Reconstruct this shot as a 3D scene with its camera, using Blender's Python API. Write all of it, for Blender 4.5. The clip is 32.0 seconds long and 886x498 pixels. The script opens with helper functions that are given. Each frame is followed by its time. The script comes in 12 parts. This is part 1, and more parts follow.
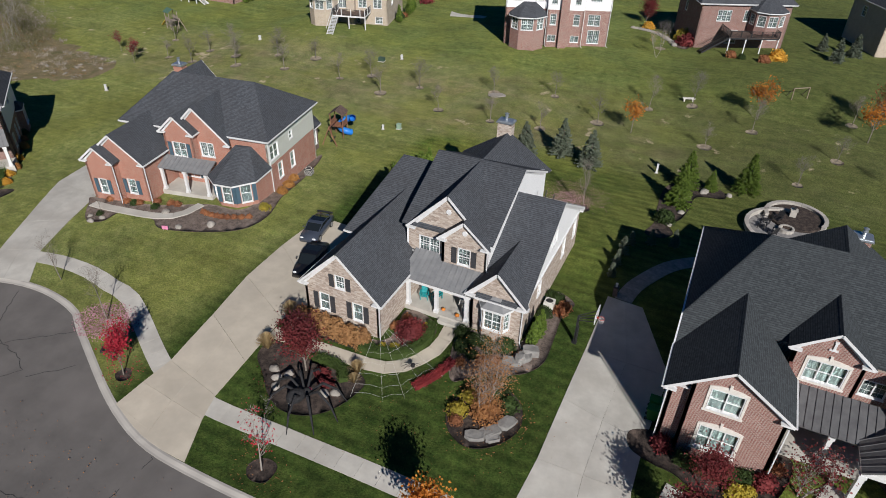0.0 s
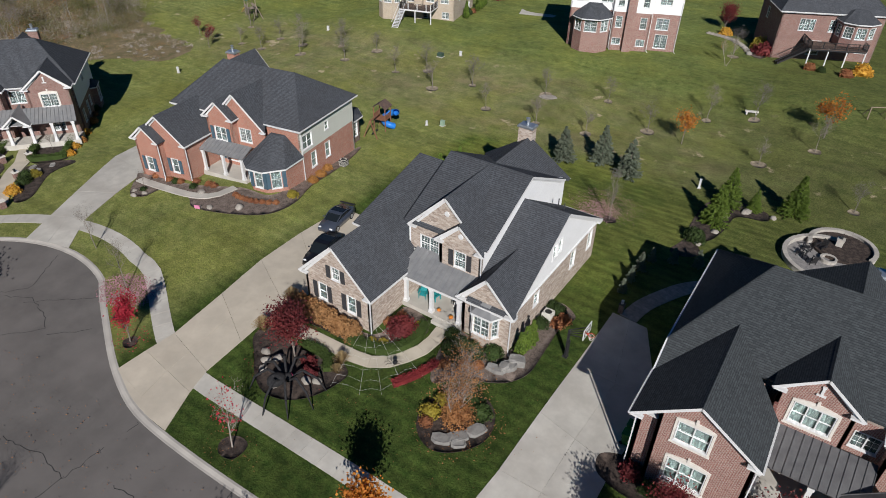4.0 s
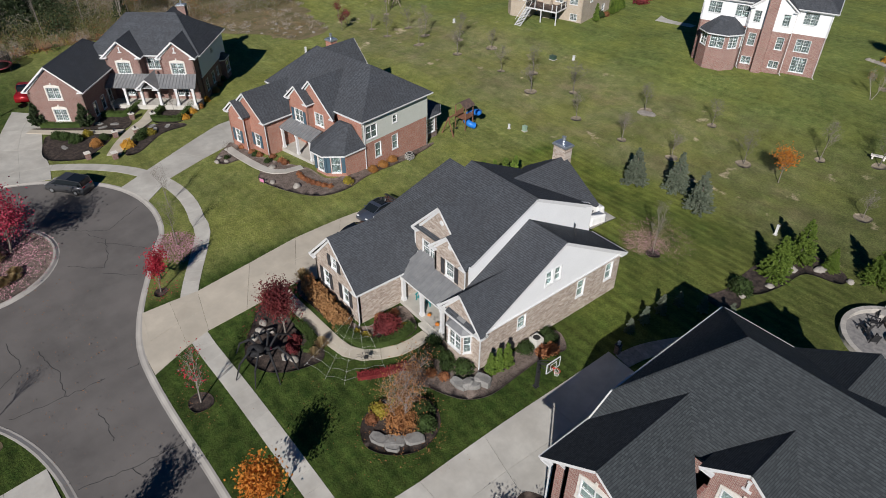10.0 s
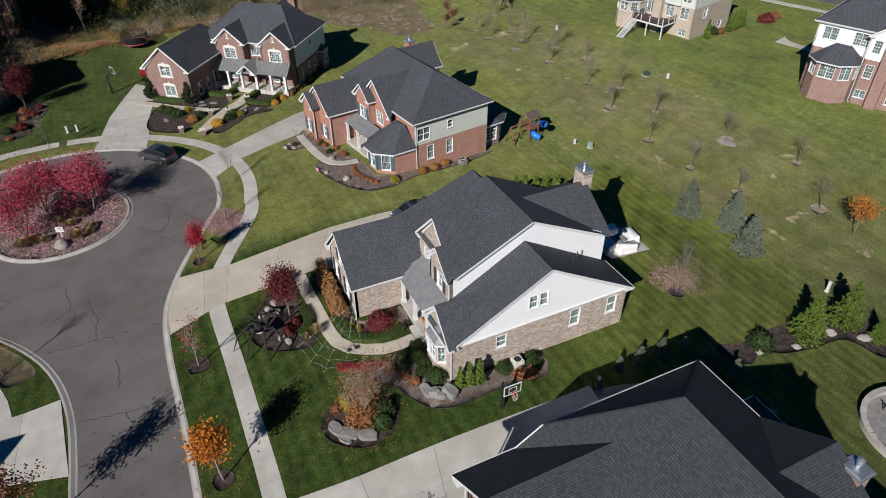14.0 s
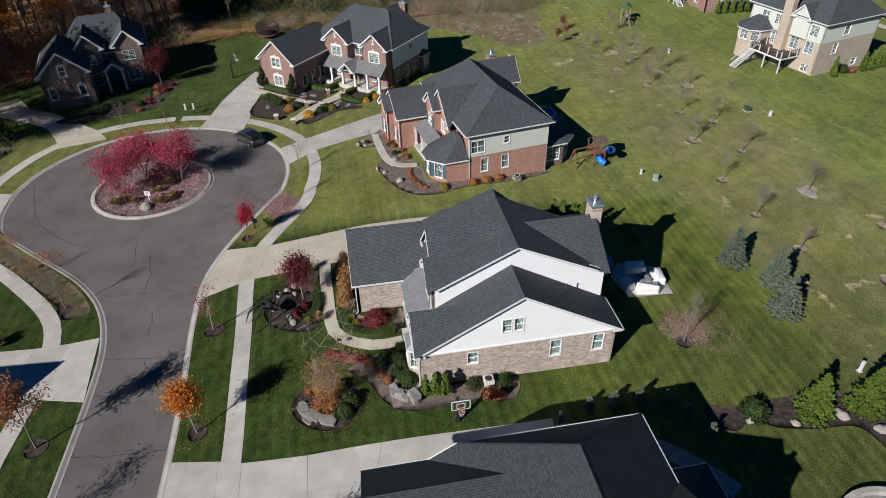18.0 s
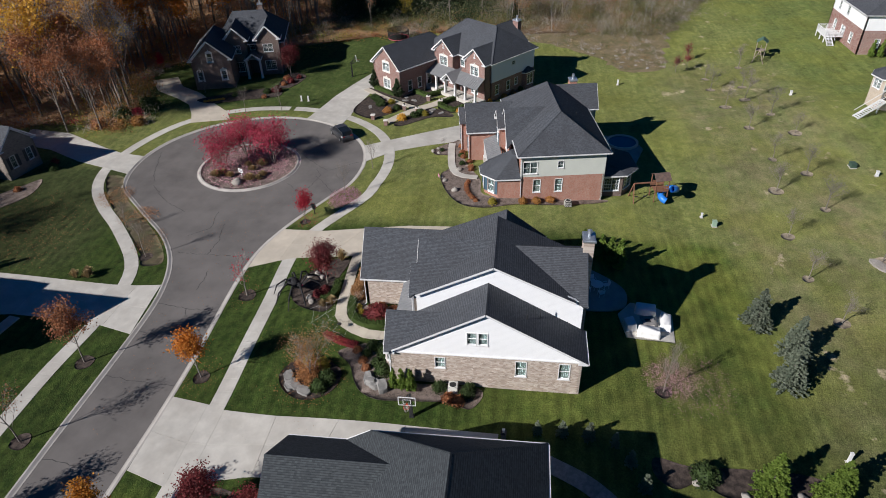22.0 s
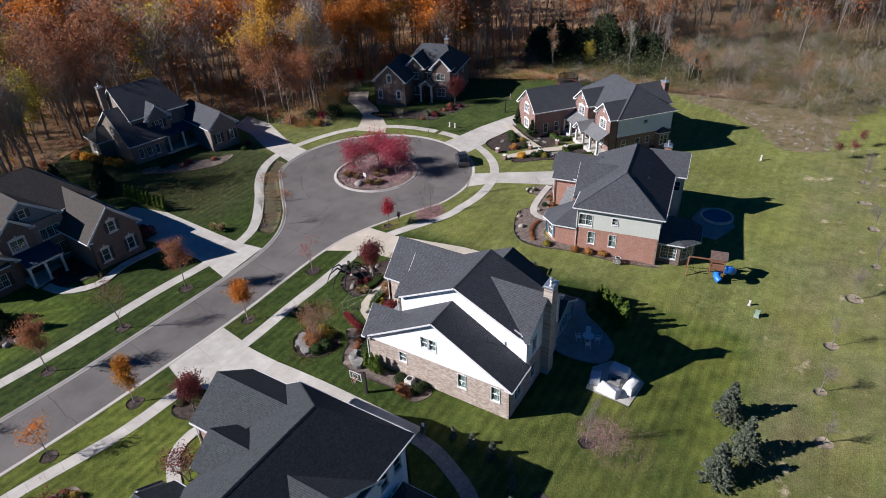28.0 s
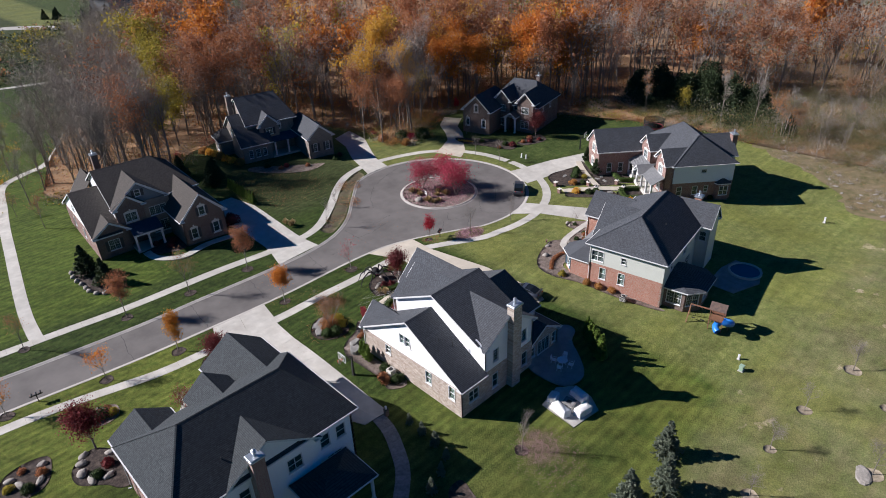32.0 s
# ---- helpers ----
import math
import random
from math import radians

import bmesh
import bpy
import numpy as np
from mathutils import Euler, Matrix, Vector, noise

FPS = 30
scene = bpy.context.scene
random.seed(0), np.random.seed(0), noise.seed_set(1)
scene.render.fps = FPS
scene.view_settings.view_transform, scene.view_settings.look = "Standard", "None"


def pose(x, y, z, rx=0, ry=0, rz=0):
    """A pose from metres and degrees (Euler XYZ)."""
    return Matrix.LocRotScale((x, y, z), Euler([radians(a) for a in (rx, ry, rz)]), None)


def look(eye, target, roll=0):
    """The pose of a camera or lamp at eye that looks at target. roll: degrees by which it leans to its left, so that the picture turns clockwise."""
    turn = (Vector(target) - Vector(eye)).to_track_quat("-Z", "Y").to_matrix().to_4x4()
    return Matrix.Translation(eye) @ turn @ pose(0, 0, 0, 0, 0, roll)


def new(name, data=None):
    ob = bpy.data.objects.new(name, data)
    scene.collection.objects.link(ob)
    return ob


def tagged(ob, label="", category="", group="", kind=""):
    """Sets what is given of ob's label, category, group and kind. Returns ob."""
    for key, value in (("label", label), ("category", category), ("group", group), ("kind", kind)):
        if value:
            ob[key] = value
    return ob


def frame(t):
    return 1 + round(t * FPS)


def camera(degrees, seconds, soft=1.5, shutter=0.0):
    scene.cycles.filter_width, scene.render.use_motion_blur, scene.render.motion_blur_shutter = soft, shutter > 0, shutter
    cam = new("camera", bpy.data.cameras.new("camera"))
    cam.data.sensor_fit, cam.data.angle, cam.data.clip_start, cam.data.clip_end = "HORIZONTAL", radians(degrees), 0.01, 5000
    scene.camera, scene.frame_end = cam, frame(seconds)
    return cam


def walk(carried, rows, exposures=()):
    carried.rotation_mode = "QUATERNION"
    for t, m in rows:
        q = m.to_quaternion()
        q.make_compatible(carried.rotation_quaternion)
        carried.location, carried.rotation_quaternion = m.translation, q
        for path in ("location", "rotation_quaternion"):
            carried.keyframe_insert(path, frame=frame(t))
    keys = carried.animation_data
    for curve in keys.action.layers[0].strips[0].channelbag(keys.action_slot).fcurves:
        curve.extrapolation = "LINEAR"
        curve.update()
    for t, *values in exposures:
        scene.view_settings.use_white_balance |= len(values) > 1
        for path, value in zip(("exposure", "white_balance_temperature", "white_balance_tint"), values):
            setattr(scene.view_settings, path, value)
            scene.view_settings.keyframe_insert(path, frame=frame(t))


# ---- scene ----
cam = camera(69.1, 32.0, soft=0.93)
METRES, EYE, TILT, LEAN, TURN = 100.0, 34.6, 0.0, 0.0, 24.3
ROWS = [
    (0.0, 0.0, 0.0, 0.0, 0.86, -34.49, -1.25),
    (0.5, 0.0077, 0.0003, 0.0007, 1.87, -34.58, -1.21),
    (1.0, 0.0156, 0.0008, 0.0014, 2.88, -34.66, -1.14),
    (1.5, 0.0232, 0.0017, 0.0022, 3.95, -34.77, -1.15),
    (2.0, 0.0314, 0.0026, 0.0031, 5.04, -34.87, -1.1),
    (2.5, 0.0398, 0.0037, 0.0039, 6.14, -34.94, -1.09),
    (3.0, 0.0482, 0.0052, 0.0047, 7.28, -35.03, -1.05),
    (3.5, 0.057, 0.0067, 0.0056, 8.47, -35.11, -1.01),
    (5.5, 0.0934, 0.0161, 0.01, 13.47, -35.59, -0.87),
    (6.0, 0.1029, 0.0191, 0.0114, 14.77, -35.72, -0.83),
    (6.5, 0.1127, 0.0224, 0.0126, 16.11, -35.82, -0.76),
    (7.0, 0.1226, 0.0258, 0.0139, 17.49, -35.91, -0.7),
    (7.5, 0.1329, 0.0294, 0.0154, 18.93, -35.99, -0.63),
    (8.0, 0.1432, 0.0335, 0.0171, 20.37, -36.11, -0.56),
    (8.5, 0.1536, 0.0377, 0.0184, 21.88, -36.17, -0.51),
    (9.0, 0.1643, 0.0422, 0.0201, 23.4, -36.25, -0.41),
    (9.5, 0.1752, 0.0471, 0.0217, 24.97, -36.33, -0.33),
    (10.0, 0.1859, 0.0525, 0.0235, 26.54, -36.4, -0.24),
    (10.5, 0.1966, 0.0583, 0.0253, 28.14, -36.48, -0.18),
    (11.0, 0.2077, 0.0642, 0.0273, 29.79, -36.59, -0.1),
    (11.5, 0.2189, 0.0705, 0.0289, 31.47, -36.65, -0.05),
    (12.0, 0.2304, 0.0774, 0.0307, 33.19, -36.71, 0.07),
    (12.5, 0.2416, 0.0847, 0.033, 34.97, -36.76, 0.13),
    (13.0, 0.2531, 0.0925, 0.0353, 36.76, -36.81, 0.23),
    (13.5, 0.2645, 0.1008, 0.0378, 38.59, -36.85, 0.31),
    (14.0, 0.276, 0.1093, 0.0403, 40.42, -36.87, 0.42),
    (14.5, 0.2871, 0.1179, 0.0427, 42.21, -36.89, 0.49),
    (16.5, 0.3316, 0.1569, 0.0511, 49.71, -36.76, 0.81),
    (17.0, 0.3425, 0.1677, 0.0539, 51.62, -36.73, 0.89),
    (17.5, 0.3534, 0.1791, 0.0565, 53.58, -36.71, 0.97),
    (18.0, 0.3642, 0.1906, 0.0591, 55.58, -36.62, 1.03),
    (18.5, 0.3753, 0.2028, 0.0623, 57.59, -36.61, 1.11),
    (19.0, 0.3864, 0.2155, 0.0653, 59.61, -36.55, 1.17),
    (19.5, 0.3974, 0.2288, 0.0683, 61.69, -36.5, 1.27),
    (20.0, 0.4085, 0.2426, 0.0711, 63.77, -36.38, 1.35),
    (20.5, 0.419, 0.2569, 0.0741, 65.85, -36.29, 1.41),
    (21.0, 0.43, 0.272, 0.0772, 67.97, -36.17, 1.52),
    (21.5, 0.4406, 0.287, 0.08, 70.1, -36.01, 1.56),
    (22.0, 0.451, 0.3026, 0.0832, 72.24, -35.85, 1.62),
    (22.5, 0.4612, 0.3191, 0.0863, 74.39, -35.65, 1.71),
    (23.0, 0.4715, 0.3355, 0.0892, 76.48, -35.43, 1.8),
    (23.5, 0.4813, 0.3522, 0.0922, 78.62, -35.19, 1.84),
    (24.0, 0.4904, 0.3699, 0.0956, 80.7, -35.0, 1.94),
    (24.5, 0.4997, 0.3877, 0.0986, 82.76, -34.73, 1.99),
    (25.0, 0.5082, 0.4058, 0.1018, 84.83, -34.48, 2.03),
    (25.5, 0.5165, 0.4249, 0.1055, 86.89, -34.2, 2.1),
    (27.5, 0.5496, 0.5005, 0.1188, 94.78, -32.85, 2.12),
    (28.0, 0.5564, 0.5211, 0.1229, 96.71, -32.52, 2.13),
    (28.5, 0.5631, 0.5421, 0.1269, 98.66, -32.2, 2.12),
    (29.0, 0.5697, 0.5633, 0.1311, 100.55, -31.87, 2.12),
    (29.5, 0.5756, 0.5849, 0.1352, 102.4, -31.54, 2.11),
    (30.0, 0.5812, 0.6067, 0.1393, 104.21, -31.23, 2.09),
    (30.5, 0.5863, 0.629, 0.1432, 106.01, -30.91, 2.08),
    (31.0, 0.5909, 0.6515, 0.1475, 107.81, -30.58, 2.07),
    (31.5, 0.5952, 0.674, 0.1518, 109.57, -30.26, 2.05),
    (32.0, 0.5989, 0.6968, 0.1564, 111.27, -29.92, 2.01),
]
walk(cam, [(t, pose(0, 0, EYE, TILT, LEAN, TURN) @ pose(METRES * x, METRES * y, METRES * z, 90 + pitch, roll, yaw)) for t, x, y, z, yaw, pitch, roll in ROWS], exposures=((0.0, 0.09, 6280, 10), (8.0, 0.03, 6280, 10), (14.0, 0.13, 6280, 10), (20.0, 0.24, 6230, 11), (25.0, 0.45, 6150, 13), (28.0, 0.60, 6090, 15), (32.0, 0.69, 6080, 15)))

# ---- world, sun and sky ----
SUN_AZ, SUN_EL = radians(-51.0), radians(31.3)
world = bpy.data.worlds.new("sky")
scene.world = world
world.use_nodes = True
wn = world.node_tree.nodes
sky = wn.new("ShaderNodeTexSky")
sky.sky_type, sky.sun_disc = "NISHITA", False
sky.sun_elevation, sky.sun_rotation = SUN_EL, math.pi / 2 - SUN_AZ
sky.air_density, sky.dust_density, sky.ozone_density = 0.8, 0.0, 9.0
wn["Background"].inputs[1].default_value = 0.031
deep_sky = wn.new("ShaderNodeHueSaturation")
deep_sky.inputs["Saturation"].default_value = 1.9
world.node_tree.links.new(sky.outputs[0], deep_sky.inputs["Color"])
world.node_tree.links.new(deep_sky.outputs[0], wn["Background"].inputs[0])
sun = new("sun", bpy.data.lights.new("sun", "SUN"))
sun.data.energy, sun.data.angle, sun.data.color = 5.0, radians(0.55), (1.0, 0.945, 0.875)
sun.matrix_basis = look((60, -75, 60), (60 - math.cos(SUN_EL) * math.cos(SUN_AZ), -75 - math.cos(SUN_EL) * math.sin(SUN_AZ), 60 - math.sin(SUN_EL)))

# ---- materials ----


def base_mat(name, rough=0.8, metal=0.0):
    m = bpy.data.materials.new(name)
    m.use_nodes = True
    p = m.node_tree.nodes["Principled BSDF"]
    p.inputs["Roughness"].default_value, p.inputs["Metallic"].default_value = rough, metal
    p.inputs["Specular IOR Level"].default_value = 0.35
    return m, m.node_tree.nodes, m.node_tree.links, p


def val(nodes, links, kind, inputs, **props):
    n = nodes.new(kind)
    for k, v in props.items():
        setattr(n, k, v)
    for k, v in inputs.items():
        if hasattr(v, "is_output"):
            links.new(v, n.inputs[k])
        else:
            n.inputs[k].default_value = v
    return n


def math_node(nodes, links, op, a, b=0.0):
    return val(nodes, links, "ShaderNodeMath", {0: a, 1: b}, operation=op).outputs[0]


def mixc(nodes, links, fac, a, b, blend="MIX"):
    n = nodes.new("ShaderNodeMix")
    n.data_type, n.blend_type = "RGBA", blend
    for k, v in ((0, fac), (6, a), (7, b)):
        if hasattr(v, "is_output"):
            links.new(v, n.inputs[k])
        else:
            n.inputs[k].default_value = (*v, 1) if k and len(v) == 3 else v
    return n.outputs[2]


def noise_fac(nodes, links, co, scale, lo=0.35, hi=0.65, detail=4.0, rough=0.6):
    n = val(nodes, links, "ShaderNodeTexNoise", {"Vector": co, "Scale": scale, "Detail": detail, "Roughness": rough})
    r = val(nodes, links, "ShaderNodeMapRange", {0: n.outputs[0], 1: lo, 2: hi})
    return r.outputs[0]


def mottled(name, c1, c2, scale=2.0, c3=None, scale3=0.3, rough=0.85, bump=0.3, bump_scale=None, metal=0.0, by_object=0.0, space="Object", fac3=0.6, dist=0.02, island=0.0):
    """Two-scale mottling of three colours with fine relief; by_object varies the brightness from piece to piece."""
    m, n, l, p = base_mat(name, rough, metal)
    co = n.new("ShaderNodeTexCoord").outputs["Object"] if space == "Object" else n.new("ShaderNodeNewGeometry").outputs["Position"]
    col = mixc(n, l, noise_fac(n, l, co, scale), c1, c2)
    if c3:
        f = math_node(n, l, "MULTIPLY", noise_fac(n, l, co, scale3, 0.42, 0.68), fac3)
        col = mixc(n, l, f, col, c3)
    if by_object:
        r = n.new("ShaderNodeObjectInfo").outputs["Random"]
        v = math_node(n, l, "ADD", math_node(n, l, "MULTIPLY", r, 2 * by_object), 1 - by_object)
        hsv = val(n, l, "ShaderNodeHueSaturation", {"Value": v, "Color": col})
        col = hsv.outputs[0]
    if island:
        r = n.new("ShaderNodeNewGeometry").outputs["Random Per Island"]
        v = math_node(n, l, "ADD", math_node(n, l, "MULTIPLY", r, 2 * island), 1 - island)
        col = val(n, l, "ShaderNodeHueSaturation", {"Value": v, "Color": col}).outputs[0]
    l.new(col, p.inputs["Base Color"])
    if bump:
        t = val(n, l, "ShaderNodeTexNoise", {"Vector": co, "Scale": bump_scale or scale * 6, "Detail": 5.0})
        b = val(n, l, "ShaderNodeBump", {"Height": t.outputs[0], "Strength": bump, "Distance": dist})
        l.new(b.outputs[0], p.inputs["Normal"])
    return m


def brick_mat(name, c1, c2, mortar, w=0.21, hgt=0.072, gap=0.012, patch=None, rough=0.85, offset=0.5, squash=1.0, mott=0.25):
    """Courses laid along the wall: each wall's own x runs along it and its z is up."""
    m, n, l, p = base_mat(name, rough)
    co = n.new("ShaderNodeTexCoord").outputs["Object"]
    sep = val(n, l, "ShaderNodeSeparateXYZ", {0: co})
    comb = val(n, l, "ShaderNodeCombineXYZ", {0: sep.outputs[0], 1: sep.outputs[2]})
    t = val(n, l, "ShaderNodeTexBrick", {"Vector": comb.outputs[0], "Color1": (*c1, 1), "Color2": (*c2, 1), "Mortar": (*mortar, 1), "Scale": 1.0,
                                        "Mortar Size": gap, "Mortar Smooth": 0.2, "Brick Width": w, "Row Height": hgt, "Bias": 0.0}, offset=offset, squash=squash)
    col = t.outputs[0]
    if patch:
        v = val(n, l, "ShaderNodeTexVoronoi", {"Vector": val(n, l, "ShaderNodeVectorMath", {0: comb.outputs[0], 1: (1.0, 2.6, 1.0)}, operation="MULTIPLY").outputs[0], "Scale": 3.6}, distance="CHEBYCHEV")
        cr = val(n, l, "ShaderNodeValToRGB", {0: v.outputs["Color"]})
        cr.color_ramp.elements[0].color, cr.color_ramp.elements[1].color = (*patch[0], 1), (*patch[-1], 1)
        for i, c in enumerate(patch[1:-1]):
            cr.color_ramp.elements.new((i + 1) / (len(patch) - 1)).color = (*c, 1)
        col = mixc(n, l, 0.75, col, cr.outputs[0])
    f = math_node(n, l, "MULTIPLY", noise_fac(n, l, co, 0.9), mott)
    col = mixc(n, l, f, col, tuple(x * 0.55 for x in c1))
    l.new(col, p.inputs["Base Color"])
    b = val(n, l, "ShaderNodeBump", {"Height": t.outputs[1], "Strength": 0.5, "Distance": 0.015}, invert=True)
    l.new(b.outputs[0], p.inputs["Normal"])
    return m


def shingle_mat(name, c1, c2, row=0.085, tint=(0.05, 0.05, 0.055)):
    """Courses follow the height, so they run level round every slope; tabs vary at random along a course."""
    m, n, l, p = base_mat(name, 0.9)
    p.inputs["Specular IOR Level"].default_value = 0.2
    co = n.new("ShaderNodeTexCoord").outputs["Object"]
    sep = val(n, l, "ShaderNodeSeparateXYZ", {0: co})
    z = math_node(n, l, "DIVIDE", sep.outputs[2], row)
    course = math_node(n, l, "FLOOR", z)
    stag = math_node(n, l, "MULTIPLY", math_node(n, l, "FRACT", math_node(n, l, "MULTIPLY", course, 0.618)), 3.0)
    comb = val(n, l, "ShaderNodeCombineXYZ", {0: math_node(n, l, "FLOOR", math_node(n, l, "ADD", math_node(n, l, "MULTIPLY", sep.outputs[0], 5.5), stag)),
                                             1: math_node(n, l, "FLOOR", math_node(n, l, "ADD", math_node(n, l, "MULTIPLY", sep.outputs[1], 5.5), stag)), 2: course})
    w = val(n, l, "ShaderNodeTexWhiteNoise", {"Vector": comb.outputs[0]}, noise_dimensions="3D")
    col = mixc(n, l, w.outputs[0], c1, c2)
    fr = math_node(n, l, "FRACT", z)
    # shadow line at the foot of each course, painted into the colour
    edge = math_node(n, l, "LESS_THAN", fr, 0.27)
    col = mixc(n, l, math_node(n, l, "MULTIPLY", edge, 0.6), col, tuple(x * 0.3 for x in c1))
    col = mixc(n, l, math_node(n, l, "MULTIPLY", noise_fac(n, l, co, 0.5), 0.35), col, tint)
    l.new(col, p.inputs["Base Color"])
    grit = val(n, l, "ShaderNodeTexNoise", {"Vector": co, "Scale": 22.0, "Detail": 3.0, "Roughness": 0.7})
    b0 = val(n, l, "ShaderNodeBump", {"Height": grit.outputs[0], "Strength": 0.75, "Distance": 0.035})
    b = val(n, l, "ShaderNodeBump", {"Height": fr, "Strength": 0.22, "Distance": 0.03, "Normal": b0.outputs[0]})
    l.new(b.outputs[0], p.inputs["Normal"])
    return m


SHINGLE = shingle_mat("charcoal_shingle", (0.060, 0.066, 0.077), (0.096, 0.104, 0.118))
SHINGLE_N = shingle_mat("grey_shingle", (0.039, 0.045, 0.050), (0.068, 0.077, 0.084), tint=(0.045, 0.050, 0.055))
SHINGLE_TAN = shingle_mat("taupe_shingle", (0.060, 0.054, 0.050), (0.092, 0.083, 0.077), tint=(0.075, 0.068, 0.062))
BRICK_ORANGE = brick_mat("orange_red_brick", (0.38, 0.15, 0.10), (0.46, 0.21, 0.15), (0.42, 0.30, 0.25))
BRICK_RED = brick_mat("dark_red_brick", (0.22, 0.09, 0.076), (0.33, 0.152, 0.128), (0.40, 0.34, 0.30), w=0.3, hgt=0.1, gap=0.02)
BRICK_BROWN = brick_mat("brown_brick", (0.125, 0.078, 0.064), (0.205, 0.132, 0.104), (0.24, 0.205, 0.185))
BRICK_WINE = brick_mat("wine_brick", (0.2, 0.10, 0.085), (0.29, 0.15, 0.13), (0.3, 0.25, 0.22))
BRICK_TAN = brick_mat("tan_brick", (0.42, 0.34, 0.26), (0.55, 0.46, 0.36), (0.5, 0.45, 0.38))
STONE = brick_mat("buff_ashlar_stone", (0.42, 0.345, 0.285), (0.58, 0.51, 0.45), (0.52, 0.48, 0.44), w=0.42, hgt=0.14, gap=0.015, squash=0.6,
                  patch=((0.15, 0.10, 0.08), (0.42, 0.335, 0.275), (0.63, 0.565, 0.50), (0.28, 0.205, 0.165), (0.55, 0.465, 0.395), (0.22, 0.16, 0.13), (0.66, 0.61, 0.56)), mott=0.25)
STONE_DARK = brick_mat("dark_ashlar_stone", (0.20, 0.17, 0.15), (0.29, 0.25, 0.22), (0.27, 0.245, 0.22), w=0.45, hgt=0.16, gap=0.02,
                       patch=((0.13, 0.11, 0.10), (0.29, 0.245, 0.21), (0.21, 0.18, 0.165)))


def siding_mat(name, c, lap=0.13):
    m, n, l, p = base_mat(name, 0.55)
    co = n.new("ShaderNodeTexCoord").outputs["Object"]
    sep = val(n, l, "ShaderNodeSeparateXYZ", {0: co})
    fr = math_node(n, l, "FRACT", math_node(n, l, "DIVIDE", sep.outputs[2], lap))
    col = mixc(n, l, math_node(n, l, "MULTIPLY", math_node(n, l, "LESS_THAN", fr, 0.12), 0.18), c, tuple(x * 0.45 for x in c))
    col = mixc(n, l, math_node(n, l, "MULTIPLY", noise_fac(n, l, co, 0.7), 0.12), col, tuple(x * 0.7 for x in c))
    l.new(col, p.inputs["Base Color"])
    b = val(n, l, "ShaderNodeBump", {"Height": fr, "Strength": 0.35, "Distance": 0.02}, invert=True)
    l.new(b.outputs[0], p.inputs["Normal"])
    return m


SIDING_WHITE = siding_mat("white_lap_siding", (0.84, 0.85, 0.86))
SIDING_GREY = siding_mat("sage_grey_lap_siding", (0.57, 0.59, 0.54))
SIDING_CREAM = siding_mat("pale_sage_lap_siding", (0.60, 0.63, 0.58))
# pale grey siding with the blue skylight of its shaded walls mixed into the colour
SIDING_SKY_TINT = siding_mat("sky_tinted_grey_siding", (0.66, 0.71, 0.80))
SIDING_SLATE = siding_mat("slate_lap_siding", (0.2, 0.22, 0.24))
TRIM = mottled("white_paint", (0.70, 0.71, 0.72), (0.62, 0.62, 0.62), 3, rough=0.45, bump=0.05)
STONE_TRIM = mottled("limestone_trim", (0.62, 0.585, 0.535), (0.72, 0.69, 0.64), 4, rough=0.8, bump=0.2)
SHUTTER_BLACK = mottled("black_shutter_paint", (0.035, 0.037, 0.042), (0.06, 0.06, 0.065), 5, rough=0.5, bump=0.1)
SHUTTER_TEAL = mottled("slate_blue_shutter_paint", (0.05, 0.095, 0.13), (0.07, 0.12, 0.16), 5, rough=0.5, bump=0.1)
METAL_ROOF = mottled("grey_standing_seam", (0.22, 0.225, 0.235), (0.27, 0.275, 0.28), 1.5, rough=0.5, bump=0.03, metal=0.25)
METAL_DARK = mottled("dark_standing_seam", (0.1, 0.1, 0.105), (0.14, 0.14, 0.145), 1.5, rough=0.5, bump=0.03, metal=0.25)
METAL_BLUE = mottled("blue_standing_seam", (0.045, 0.06, 0.1), (0.06, 0.08, 0.13), 1.5, rough=0.5, bump=0.03, metal=0.2)
GALV = mottled("galvanised_steel", (0.62, 0.66, 0.7), (0.5, 0.54, 0.58), 8, rough=0.35, bump=0.05, metal=0.8)
BLACK_METAL = mottled("black_powder_coat", (0.02, 0.02, 0.022), (0.035, 0.035, 0.037), 6, rough=0.45, bump=0.05)
INTERIOR = mottled("curtain_cloth", (0.085, 0.108, 0.108), (0.03, 0.041, 0.044), 1.2, rough=0.9, bump=0.2)
BLIND_PALE = mottled("pale_slatted_blind", (0.15, 0.19, 0.185), (0.095, 0.125, 0.125), 0.8, rough=0.8, bump=0.2)
INTERIOR_DARK = mottled("dim_curtain_cloth", (0.06, 0.07, 0.075), (0.12, 0.14, 0.14), 1.0, rough=0.9, bump=0.1)


def glass_mat():
    m, n, l, p = base_mat("window_glass", 0.03)
    p.inputs["Base Color"].default_value = (0.9, 0.95, 0.95, 1)
    p.inputs["Transmission Weight"].default_value = 1.0
    p.inputs["IOR"].default_value = 1.45
    p.inputs["Specular IOR Level"].default_value = 0.5
    return m


